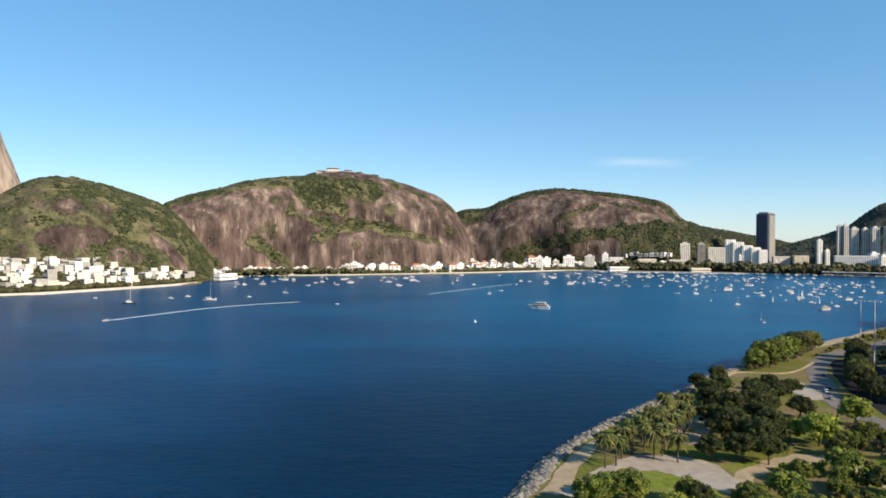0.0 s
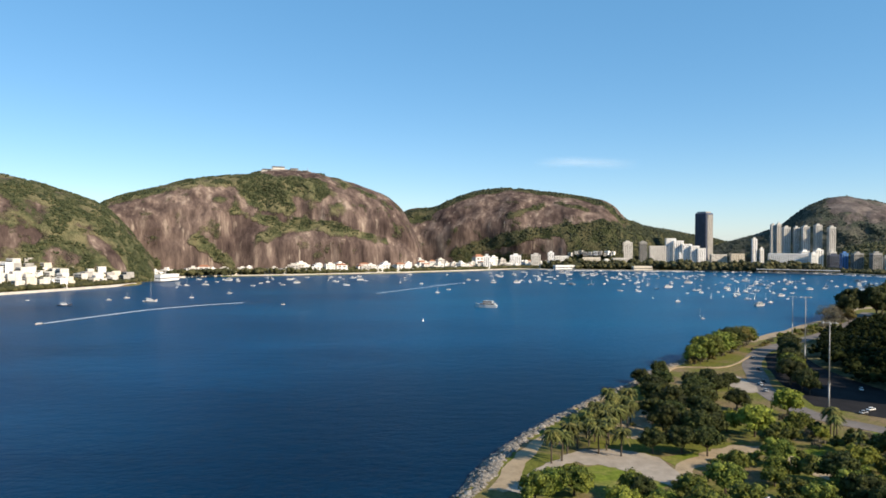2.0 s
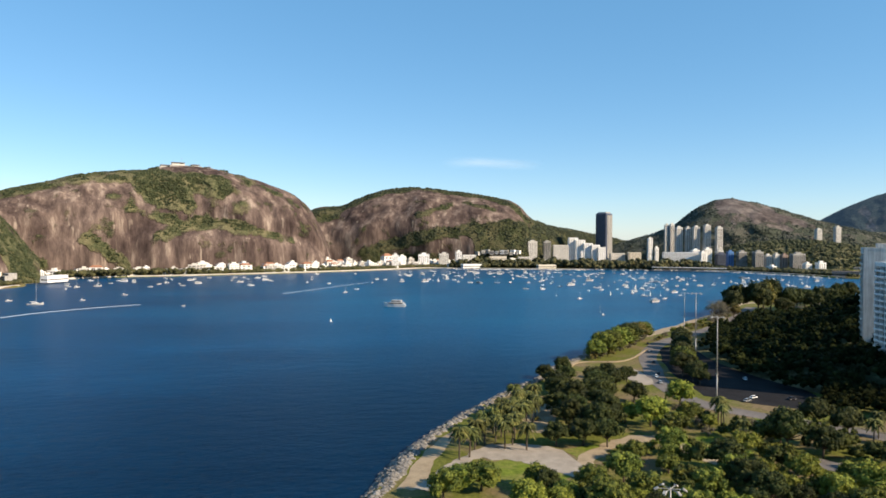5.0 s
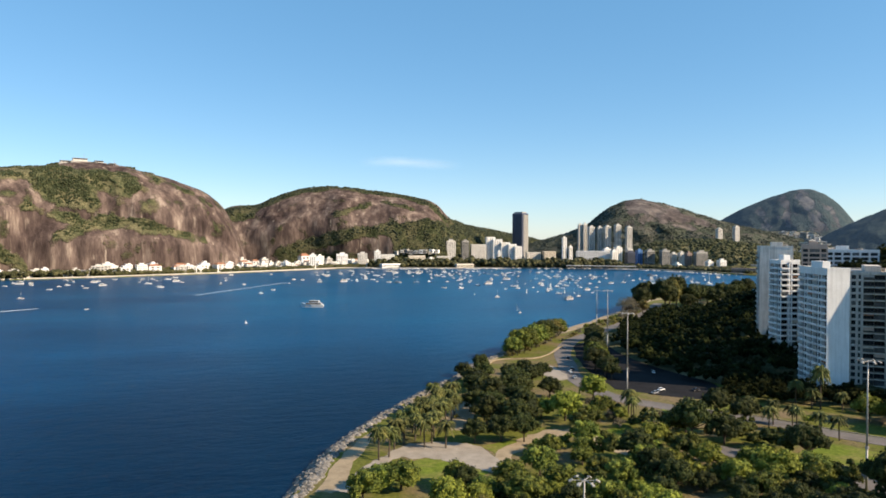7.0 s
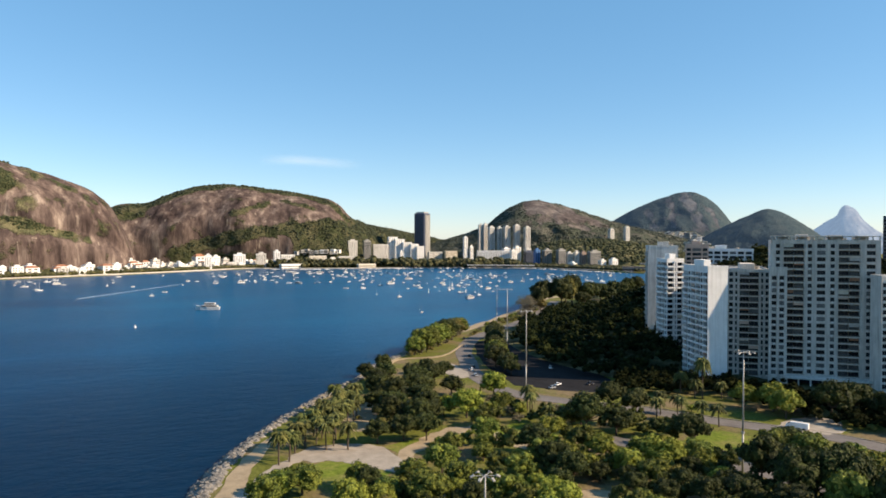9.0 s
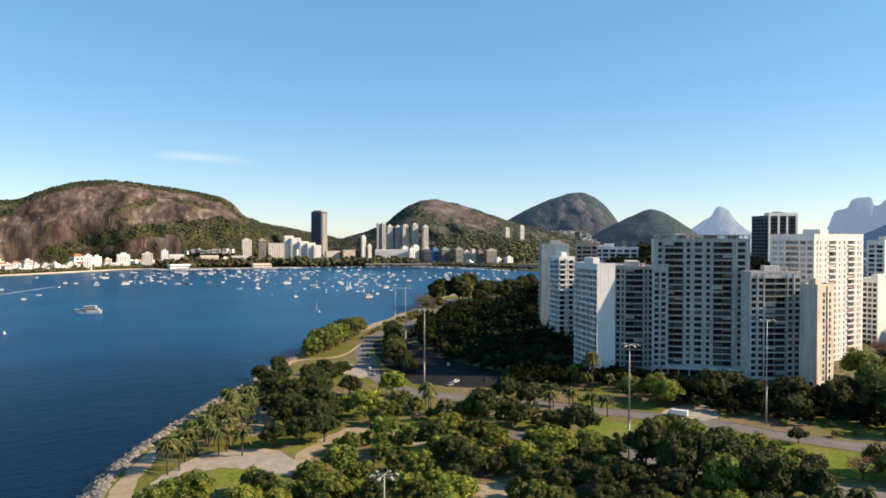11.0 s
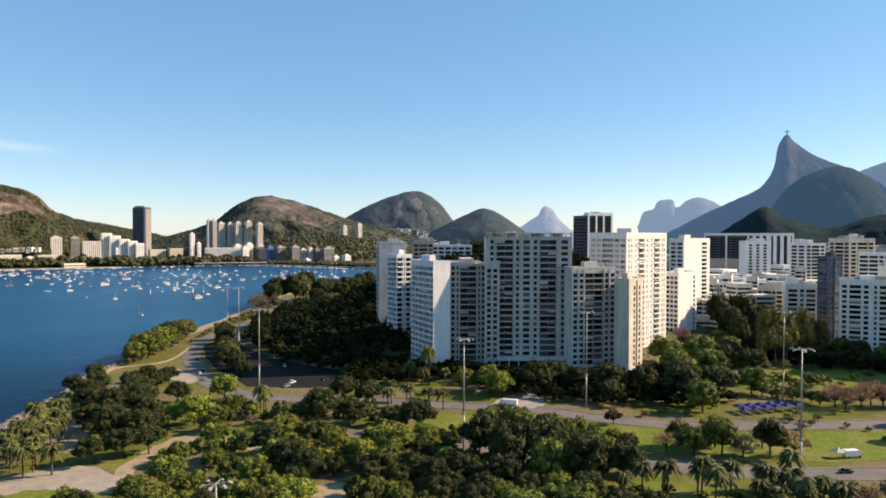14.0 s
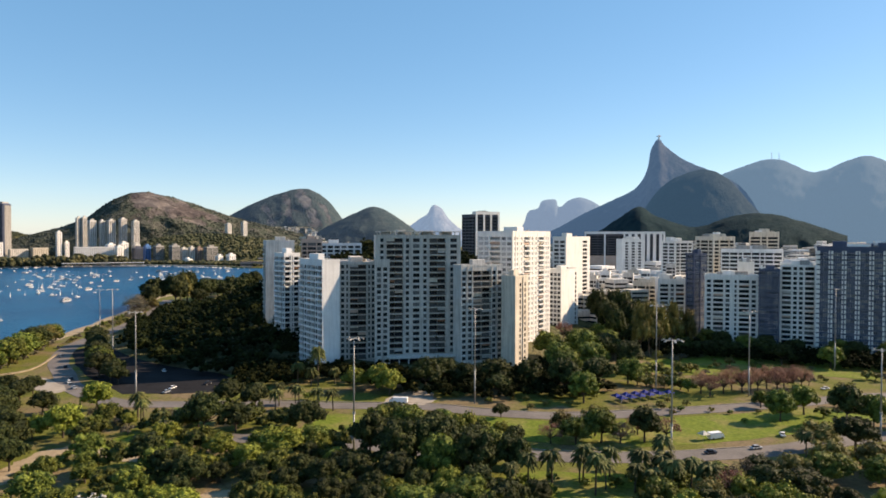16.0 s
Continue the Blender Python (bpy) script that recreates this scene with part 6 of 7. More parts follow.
def slab(name, label, x, y, w, d, z0, top, turn, wall, pattern="r", fh=3.3, cap=True, roofmat=None):
    """A far tower block with real recessed window strips."""
    ob = thing(name, x, y, z0, turn, label, "building", "far tower blocks")
    height = top - z0
    floors = max(1, int((height - 4) / fh))
    V, F = [], []
    for m, length in ((Matrix.Identity(4), w), (pose(0, d, 0, 0, 0, -90), d), (pose(w, 0, 0, 0, 0, 90), d), (pose(w, d, 0, 0, 0, 180), w)):
        n = max(2, int(length / 5))
        face_wall(length, height, columns(length, "." + ".".join([pattern] * n) + "."), floors, 3.0, fh, Matrix.Translation((-w / 2, -d / 2, 0)) @ m, V, F)
    piece("wall", mesh_of("wall", V, F, wall), ob)
    bm = bmesh.new()
    for k in range(floors):
        add_box(bm, -w / 2 + 0.33, w / 2 - 0.33, -d / 2 + 0.33, d / 2 - 0.33, 3 + k * fh + 0.7, 3 + k * fh + 2.6)
    part("glazing", bm, M_GLASS, ob, "dark recessed windows")
    bm = box_bm(-w / 2 - 0.1, w / 2 + 0.1, -d / 2 - 0.1, d / 2 + 0.1, height, height + 0.9)
    part("roof", bm, roofmat or wall, ob)
    if cap:
        part("lift_housing", box_bm(-w * 0.2, w * 0.22, -d * 0.25, d * 0.25, height + 0.9, height + 5), wall, ob)
    return ob


# the dark tower: thin glass fins on one face, wide grey fins on the other
rs = thing("office_tower", 1006, 2160, 3, -55, "very tall dark blue grey office tower with a pale sunlit side", "building", "far tower blocks")
part("body", box_bm(-21, 21, -21, 21, 0, 164, bevel=3.0), M_CURTAIN, rs)
for k in range(9):
    part("fin", box_bm(-14.6 + 3.6 * k, -14.0 + 3.6 * k, -21.8, -20.9, 12, 162), M_CURTAIN, rs)
    # Paler, wider fins put this face's sunlit tone into the colour.
    part("fin", box_bm(20.9, 21.8, -14.8 + 3.6 * k, -12.4 + 3.6 * k, 12, 158), M_GREY, rs)
part("crown", box_bm(-15, 15, -15, 15, 164, 168), M_GREY, rs)
part("podium", box_bm(-45, 45, -30, 30, 0, 12), M_CREAM, rs)
def far_block(x, y, across, top, mat, label, pattern="n-", cap=True):
    """A far block sized to fit its apparent width in the camera's view, front and flank together."""
    d = min(17.0, 0.7 * across)
    return slab("tower_block", label, x, y, (across - 0.48 * d) / 0.87, d, 3, top, -8, mat, pattern, cap=cap)


for x, y, w, top in [(1079, 1884, 16, 123), (1091, 1876, 15, 125), (1087, 1832, 23, 115), (1108, 1819, 17, 114), (1122, 1799, 23, 116), (1147, 1783, 22, 120), (1168, 1757, 21, 114)]:
    far_block(x, y, w, top, M_BONE, "tall pale tower block on the far side of the bay", "n")
for x, y, w, top, mat, label in [(718, 2058, 33, 72, M_BONE, "pale tower block by the marina"), (761, 2043, 27, 72, M_GREY, "grey block of flats by the marina"), (803, 2037, 50, 61, M_BONE, "low pale block of flats by the marina"),
                                 (846, 2041, 33, 84, M_WHITE, "white stepped block of flats by the marina"), (863, 2026, 34, 77, M_WHITE, "white stepped block of flats by the marina"),
                                 (883, 2011, 32, 67, M_WHITE, "white stepped block of flats by the marina"), (901, 1997, 30, 62, M_WHITE, "white stepped block of flats by the marina"),
                                 (916, 1985, 28, 55, M_WHITE, "white stepped block of flats by the marina"), (845, 1968, 10, 40, M_WHITE, "narrow white house end by the marina"),
                                 (1051, 1933, 17, 83, M_WHITE, "slender white tower at the foot of the hill"), (1068, 1924, 14, 55, M_WHITE, "small white block at the foot of the hill"),
                                 (1105, 1775, 27, 50, M_WHITE, "white block below the tower blocks"), (1132, 1757, 25, 54, M_SNOW, "white block below the tower blocks"), (1158, 1738, 22, 49, M_BONE, "pale block below the tower blocks"),
                                 # The white block is added in place of the long slab's lit end face.
                                 (1089, 1711, 20, 45, M_SNOW, "white block standing for the long slab's sunlit end"), (1134, 1696, 30, 42, M_CURTAIN, "dark blue grey block near the beach"),
                                 (1108, 1617, 19, 48, M_BLUE_WALL, "block with a bright blue end wall"), (1124, 1592, 27, 48, M_GREY, "grey beach front block"), (1150, 1562, 27, 49, M_GREY, "grey beach front block"),
                                 (1180, 1565, 21, 40, M_BONE, "pale beach front block"), (1190, 1545, 16, 43, M_BONE, "pale narrow beach front block"), (1204, 1534, 19, 42, M_CLAY, "clay brown beach front block"),
                                 (1221, 1507, 36, 45, M_GREY, "wide grey beach front block"), (1212, 1462, 20, 22, M_SNOW, "low white house near the beach"), (1236, 1446, 24, 25, M_WHITE, "low white house near the beach"),
                                 (1580, 1860, 21, 113, M_BONE, "white tower on the far hillside"), (1625, 1834, 21, 120, M_BONE, "white tower on the far hillside"),
                                 (430, 1836, 21, 44, M_WHITE, "white block of flats above the shore houses"), (392, 1850, 30, 38, M_BONE, "pale block of flats above the shore houses"), (470, 1880, 40, 34, M_SNOW, "wide white block above the shore houses"),
                                 (340, 1870, 34, 36, M_WHITE, "white block of flats above the shore houses"), (250, 1790, 22, 36, M_WHITE, "white block of flats above the shore houses"), (560, 1900, 50, 30, M_CREAM, "low cream block behind the marina trees"),
                                 (640, 1890, 46, 28, M_BONE, "low pale block behind the marina trees"), (1030, 2110, 50, 34, M_BONE, "low white shopping block"), (1075, 2080, 44, 37, M_CREAM, "low cream block by the avenue")]:
    far_block(x, y, w, top, mat, label, "r" if mat in (M_GREY, M_CURTAIN) else "n-", cap=w < 40 and "stepped" not in label)
slab("tower_block", "long low white block near the beach", 1046, 1752, 96, 17, 3, 44, -24, M_WHITE, "n-", cap=False)
slab("boat_shed", "long low clay red boat shed on the quay", 1140, 1262, 50, 12, 2.5, 13, -42, M_CLAY, "b", cap=False)
for i in range(16):  # houses up the wooded foot of the long hill
    x = 540 + 8.2 * i + _r.uniform(-2, 2)
    set_house(x, 2052 - (x - 573) * 0.28 + _r.uniform(-10, 4), 34.5 + _r.uniform(-3, 3), -10 + _r.uniform(-15, 15), _r.uniform(0.65, 0.95), 1.0)

# the roofed landing stage of the marina
stage = thing("landing_stage", 952, 1556, 0, -32, "long roofed landing stage on posts over the water", "pier", "")
part("deck", box_bm(-88, 88, -6, 6, 1.3, 2.1), M_GREY, stage)
part("roof", box_bm(-88, 88, -6.5, 6.5, 9.2, 10.8, bevel=0.1), M_BONE, stage, "pale flat roof")
for i in range(17):
    for y in (-5, 5):
        bm = bmesh.new()
        add_tube(bm, (-86 + 10.75 * i, y, -2.5), (-86 + 10.75 * i, y, 9.2), 0.4, 0.4, 6)
        part("post", bm, M_GREY, stage)
slab("club_pavilion", "low white yacht club pavilion on the quay", 455, 1782, 60, 16, 2.5, 12, 12, M_WHITE, "b", cap=False)
slab("club_pavilion", "low cream pavilion on the quay", 640, 1722, 50, 14, 2.5, 12, 4, M_CREAM, "b", cap=False)
slab("beach_hall", "low white hall on the little headland", -405, 1290, 46, 14, 2.5, 13, 65, M_WHITE, "r", cap=False)

# woods at the foot of the hills and along the avenue
_belt_line = [(400, 1800), (470, 1777), (580, 1738), (705, 1711), (830, 1688), (950, 1656), (1040, 1600)]
for _ in range(1500):
    k = _r.randrange(len(_belt_line) - 1)
    (x0, y0), (x1, y1) = _belt_line[k], _belt_line[k + 1]
    t = _r.random()
    back = 8 + 230 * _r.random() ** 1.3
    _far_trees.append((x0 + (x1 - x0) * t + 0.4 * back, y0 + (y1 - y0) * t + back, 7.0 + _r.uniform(0, 7), _r.uniform(4.0, 8.5)))
for _ in range(950):  # crowns lifted off the ground behind the quay to fit the camera's view
    az, d = radians(_r.uniform(12.5, 33)), _r.uniform(1840, 1970)
    tall = 12 + 16 * min(1.0, 0.45 + abs(noise.noise(Vector((az * 45, 0, 0)))) * 1.4)
    _far_trees.append((d * math.sin(az), d * math.cos(az), 7 + (tall - 7) * _r.random(), _r.uniform(4.0, 7.5)))
for _ in range(900):
    t = _r.random()
    x, y = 480 + 600 * t, 1935 - 40 * t + _r.uniform(-25, 110)
    _far_trees.append((x, y, 6 + _r.uniform(0, 5), _r.uniform(3.5, 6.5)))
for _ in range(700):
    t = _r.random()
    x, y = 960 + 240 * t + _r.uniform(-20, 20), 1830 - 520 * t + _r.uniform(-50, 60)
    _far_trees.append((x + 20, y, 6 + _r.uniform(0, 4), _r.uniform(3.0, 5.5)))
for _ in range(500):
    t = _r.random()
    x, y = -440 + 300 * t, 1400 + 160 * t + _r.uniform(0, 60)
    _far_trees.append((x, y, 6 + _r.uniform(0, 8), _r.uniform(3.0, 6.0)))
clumps("shore_trees", _far_trees, M_SHORE_TREES, "street trees and gardens along the far shore", 1)

# the dense town that fills the valleys: too small to tell apart singly
def town(name, spots, label):
    V, F, S = [], [], []
    for x, y, z, w, h in spots:
        a = _r.uniform(-0.3, 0.3) - 0.6
        c, s = math.cos(a) * w / 2, math.sin(a) * w / 2
        k = len(V)
        V += [(x + c * i - s * j, y + s * i + c * j, z + q) for q in (-2, h) for i, j in ((-1, -1), (1, -1), (1, 1), (-1, 1))]
        F += [(k, k + 1, k + 5, k + 4), (k + 1, k + 2, k + 6, k + 5), (k + 2, k + 3, k + 7, k + 6), (k + 3, k, k + 4, k + 7), (k + 4, k + 5, k + 6, k + 7)]
        S += [_r.choice((0, 1, 2, 2, 4))] * 5
        for floor in range(int((h - 1) / 3.3)):  # window bands a hand's width proud
            z0, b, g = z + 1.2 + 3.3 * floor, len(V), 1 + 0.3 / w
            ring = [(x + g * (c * i - s * j), y + g * (s * i + c * j)) for i, j in ((-0.9, -1), (0.9, -1), (-1, -0.9), (-1, 0.9))]
            V += [(*p, z0 + q) for p in ring for q in (0, 1.5)]
            F += [(b, b + 2, b + 3, b + 1), (b + 4, b + 6, b + 7, b + 5)]
            S += [3, 3]
    return tagged(piece(name, mesh_of(name, V, F, [M_WHITE, M_CREAM, M_BONE, M_GLASS, M_GREY], S)), label, "houses", "", "stuff")


def valley(az, d):
    """Height of the ground that climbs between the far hills; az in degrees."""
    side = max(0.0, min(1.0, (az - 38.5) / 2.5)) * max(0.0, min(1.0, (49.0 - az) / 2.5))
    return 3.0 + max(0.0, d - 2150) * 0.088 * side * side * (3 - 2 * side)


_v, _f = [], []
for i in range(31):
    for k in range(31):
        az, d = 38.0 + 11.5 * i / 30, 2100 + 1350 * k / 30
        _v.append((d * math.sin(radians(az)), d * math.cos(radians(az)), valley(az, d) - 0.3 + (noise.noise(Vector((az * 2, d / 60, 0))) * 2.5 if 40 < az < 48 and d > 2250 else 0)))
for i in range(30):
    for k in range(30):
        q = i * 31 + k
        _f.append((q, q + 1, q + 32, q + 31))
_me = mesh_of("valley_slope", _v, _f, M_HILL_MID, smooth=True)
_me.attributes.new("cover", "FLOAT", "POINT").data.foreach_set("value", [1.2] * len(_v))
tagged(piece("valley_slope", _me), "green valley floor climbing between the far hills", "hill", "", "structure")
_sp = list(_more)
for _ in range(330):  # valley between the rock faced hills
    az, d = _r.uniform(38, 56), _r.uniform(2100, 3100)
    _sp.append((d * math.sin(radians(az)), d * math.cos(radians(az)), valley(az, d), _r.uniform(10, 26), _r.uniform(6, 26) * (0.5 + (az > 46))))
for _ in range(620):  # small houses crowded up the slope
    az, d = _r.uniform(40.3, 48.2), _r.uniform(2300, 3350)
    _sp.append((d * math.sin(radians(az)), d * math.cos(radians(az)), valley(az, d), _r.uniform(6, 13), _r.uniform(4, 10)))
town("hillside_town", _sp, "crowded small white houses climbing a far valley")
_sp = []
for _ in range(520):  # city behind the front row
    az, d = radians(_r.uniform(66, 97)), _r.uniform(640, 1900)
    _sp.append((d * math.sin(az), d * math.cos(az), 3, _r.uniform(12, 28), min(64, _r.uniform(16, 40) + (d - 600) * 0.018)))
for _ in range(260):  # low flats that fill the ground behind the avenue trees
    az, d = radians(_r.uniform(66.5, 76)), _r.uniform(545, 820)
    x, y, w = d * math.sin(az), d * math.cos(az), _r.uniform(9, 19)
    if not built_on(x, y, 0.5 * w):
        _sp.append((x, y, 3, w, _r.uniform(14, 40)))
town("city_roofs", _sp, "crowded white and cream city blocks behind the park front")

# small things on the heights
st = bmesh.new()
_sx, _sy = 4102, 1112
add_box(st, -3, 3, -3, 3, 0, 9)
add_tube(st, (0, 0, 9), (0, 0, 34), 4.2, 3.0, 8)
add_box(st, -3, 3, -15, 15, 27, 31)
add_tube(st, (0, 0, 34), (0, 0, 39), 2.2, 1.6, 8)
part("statue", st, M_BONE, None, m=pose(_sx, _sy, 630, 0, 0, -15))
tagged(bpy.data.objects["statue"], "pale stone statue with outstretched arms on a plinth", "statue")
for k in range(2):
    mast = thing("radio_mast", 4500 * math.sin(radians(82.9 + 0.5 * k)), 4500 * math.cos(radians(82.9 + 0.5 * k)), 505, 0, "thin lattice radio mast on the range", "mast", "radio masts")
    bm = bmesh.new()
    for dx, dy in ((-3, -3), (3, -3), (0, 3)):
        add_tube(bm, (dx, dy, 0), (dx * 0.2, dy * 0.2, 60), 0.9, 0.5, 5)
    part("mast_frame", bm, M_STEEL, mast)


def summit_hall(x, y, z, turn, w, d, h, label, mast=0.0):
    """A low hall of the cable car station: walls with a glazed band, flat overhanging roof, terrace with a parapet."""
    ob = thing("summit_hall", x, y, z, turn, label, "building", "summit station")
    part("wall", box_bm(-w / 2, w / 2, -d / 2, d / 2, -4, h, bevel=0.1), M_BONE, ob)
    part("glazing", box_bm(-w / 2 + 0.8, w / 2 - 0.8, -d / 2 - 0.06, -d / 2 + 0.2, h - 2.6, h - 0.7), M_GLASS, ob, "dark window band")
    part("roof", box_bm(-w / 2 - 1.2, w / 2 + 1.2, -d / 2 - 1.8, d / 2 + 0.8, h, h + 0.6, bevel=0.08), M_GREY, ob)
    part("terrace", box_bm(-w / 2 - 6, w / 2 + 6, -d / 2 - 7, -d / 2, -5, -0.6), M_GREY, ob)
    part("parapet", box_bm(-w / 2 - 6, w / 2 + 6, -d / 2 - 7, -d / 2 - 6.7, -0.6, 0.5), M_GREY, ob)
    if mast:
        bm = bmesh.new()
        add_tube(bm, (w * 0.3, 0, h), (w * 0.3, 0, h + mast), 0.5, 0.25, 6)
        part("mast", bm, M_STEEL, ob)
    return ob


for x, y, z, turn, w, h, mast, label in [(-318, 1801, 252, 24, 20, 5, 0, "low pale hall of the summit station"), (-288, 1806, 257, 20, 30, 7, 12, "long white cable car hall on the summit"),
                                         (-250, 1822, 256, 16, 18, 5, 0, "small pale pavilion on the summit"), (-222, 1832, 253, 14, 14, 4, 9, "small white pavilion on the summit"), (-204, 1824, 246, 14, 12, 4, 0, "small terrace building below the summit")]:
    summit_hall(x, y, z, turn, w, 11, h, label, mast)
_tops = []
for _ in range(260):
    x = _r.uniform(-352, -175)
    crest = 257 - (0.20 * (-289 - x) if x < -289 else 0.08 * (x + 289))
    _tops.append((x, 1815 + (x + 289) * 0.33 + _r.uniform(-14, 12), crest + _r.uniform(-1.0, 2.2) + 3.0 * max(0.0, noise.noise(Vector((x / 14, 0, 0)))), _r.uniform(1.6, 3.4)))
clumps("summit_trees", _tops, M_CANOPY, "trees round the buildings on the summit", 1)

# ---- boats ----
def sailboat(seed, length, hullmat, label, mast=1.1):
    r = random.Random(seed)
    ob = thing("sailboat", 0, 0, -60, 0, label, "boat", "moored boats")
    bm = bmesh.new()
    prof = [(-0.5, 0.30, 0.0), (-0.2, 0.42, -0.02), (0.15, 0.38, 0.0), (0.38, 0.2, 0.04), (0.5, 0.02, 0.10)]
    rows = []
    for t, b, up in prof:
        x, w = t * length, b * length * 0.36
        rows.append([bm.verts.new(p) for p in ((x, -w, length * (0.10 + up)), (x * 0.96, -w * 0.7, 0.1), (x * 0.9, 0, -0.4), (x * 0.96, w * 0.7, 0.1), (x, w, length * (0.10 + up)))])
    for a, b in zip(rows, rows[1:]):
        for k in range(4):
            bm.faces.new((a[k], b[k], b[k + 1], a[k + 1]))
        bm.faces.new((a[0], a[4], b[4], b[0]))
    bm.faces.new(rows[0][::-1])
    part("hull", bm, hullmat, ob)
    part("cabin", box_bm(-0.22 * length, 0.16 * length, -0.09 * length, 0.09 * length, 0.09 * length, 0.17 * length, bevel=0.12), M_HULL, ob)
    bm = bmesh.new()
    add_tube(bm, (0.06 * length, 0, 0.1 * length), (0.06 * length, 0, length * mast), 0.14, 0.09, 6)
    part("mast", bm, M_MAST, ob)
    bm = bmesh.new()
    add_tube(bm, (0.06 * length, 0, 0.24 * length), (-0.34 * length, 0, 0.23 * length), 0.22, 0.2, 6)
    part("boom", bm, M_CANVAS, ob, "boom with furled sail")
    return ob


def motorboat(seed, length, label, tiers=1, hullmat=None):
    ob = thing("motorboat", 0, 0, -60, 0, label, "boat", "moored boats")
    bm = bmesh.new()
    rows = []
    for t, b, up in [(-0.5, 0.42, 0.0), (0.0, 0.46, 0.01), (0.3, 0.34, 0.04), (0.5, 0.03, 0.08)]:
        x, w = t * length, b * length * 0.36
        rows.append([bm.verts.new(p) for p in ((x, -w, length * (0.12 + up)), (x * 0.95, -w * 0.75, 0.0), (x * 0.9, 0, -0.4), (x * 0.95, w * 0.75, 0.0), (x, w, length * (0.12 + up)))])
    for a, b in zip(rows, rows[1:]):
        for k in range(4):
            bm.faces.new((a[k], b[k], b[k + 1], a[k + 1]))
        bm.faces.new((a[0], a[4], b[4], b[0]))
    bm.faces.new(rows[0][::-1])
    part("hull", bm, hullmat or M_HULL, ob)
    for k in range(tiers):
        z = length * 0.12 + k * length * 0.10
        part("cabin", box_bm(-0.42 * length + 0.1 * k * length, (0.24 - 0.12 * k) * length, -0.13 * length, 0.13 * length, z, z + 0.08 * length, bevel=0.1), M_HULL, ob)
        part("window_band", box_bm(-0.38 * length + 0.1 * k * length, (0.245 - 0.12 * k) * length, -0.134 * length, 0.134 * length, z + 0.025 * length, z + 0.065 * length), M_GLASS, ob, "dark cabin windows")
    bm = bmesh.new()
    add_tube(bm, (-0.1 * length, 0, length * (0.12 + 0.1 * tiers) - 0.2), (-0.1 * length, 0, length * (0.24 + 0.1 * tiers)), 0.07, 0.04, 5)
    part("mast", bm, M_MAST, ob)
    return ob


BOATS = [sailboat(1, 11, M_HULL, "white moored sailing yacht with bare mast"), sailboat(2, 9, M_HULL, "small white moored sailing boat"), sailboat(3, 12, M_HULL_DARK, "dark hulled moored sailing yacht"),
         motorboat(4, 11, "white moored motor cruiser", 1), motorboat(5, 14, "white two deck motor yacht at a mooring", 2), sailboat(6, 10, M_HULL, "white moored sloop with furled sail")]
_lib = set()


def moor(i, x, y, turn, s=1.0):
    m = pose(x, y, 0, 0, 0, turn) @ Matrix.Scale(s, 4)
    if i not in _lib:
        _lib.add(i)
        BOATS[i].matrix_basis = m
        return BOATS[i]
    return copy_thing(BOATS[i], m)


def fleet(n, az0, az1, d0, d1, seed):
    q = random.Random(seed)
    spots = []
    tries = 0
    while len(spots) < n and tries < n * 60:
        tries += 1
        a = radians(q.uniform(az0, az1))
        t = (math.degrees(a) - az0) / (az1 - az0)
        d = q.uniform(d0, d1)
        x, y = d * math.sin(a), d * math.cos(a)
        if all((x - u) ** 2 + (y - v) ** 2 > 17 ** 2 for u, v in spots):
            spots.append((x, y))
            moor(q.choice((0, 0, 1, 1, 2, 3, 3, 4, 5)), x, y, q.gauss(20, 25), q.uniform(0.7, 1.25))


fleet(34, -17, -3, 1180, 1440, 1)
fleet(10, -3, 6, 1200, 1560, 9)
fleet(60, 6, 20, 1220, 1690, 2)
fleet(72, 17, 30, 1080, 1700, 3)
fleet(34, 28, 40, 980, 1500, 4)


# small craft packed along the quay, too small to tell apart
def quay_boats():
    V, F = [], []
    q = random.Random(77)
    quay = _belt_line + [(1066, 1540), (1090, 1440), (1112, 1340), (1116, 1240)]
    for _ in range(290):
        k = q.randrange(len(quay) - 1)
        (x0, y0), (x1, y1) = quay[k], quay[k + 1]
        t, a, off = q.random(), q.uniform(0, math.tau), q.uniform(22, 60)
        x, y, n = x0 + (x1 - x0) * t - (0.8 * off if k > 4 else 0), y0 + (y1 - y0) * t - (0.4 * off if k > 4 else off), q.uniform(4, 9)
        c, s = math.cos(a), math.sin(a)
        for prof, z0, z1 in (([(-0.5, -0.16), (0.2, -0.18), (0.5, 0), (0.2, 0.18), (-0.5, 0.16)], -0.2, 0.16 * n), ([(-0.35, -0.1), (0.1, -0.1), (0.2, 0), (0.1, 0.1), (-0.35, 0.1)], 0.16 * n, 0.30 * n)):
            b = len(V)
            for z in (z0, z1):
                V.extend((x + n * (c * i - s * j), y + n * (s * i + c * j), z) for i, j in prof)
            F.extend((b + i, b + (i + 1) % 5, b + 5 + (i + 1) % 5, b + 5 + i) for i in range(5))
            F.append(tuple(b + 5 + i for i in range(5)))
    return tagged(piece("quay_boats", mesh_of("quay_boats", V, F, M_HULL)), "small white boats packed along the marina quay", "boats", "", "stuff")


quay_boats()

fleet(8, 21, 31, 880, 1100, 5)
fleet(36, 8, 25, 1440, 1690, 11)
fleet(26, 25, 36, 1200, 1600, 12)
fleet(26, 33, 42, 1250, 1580, 13)

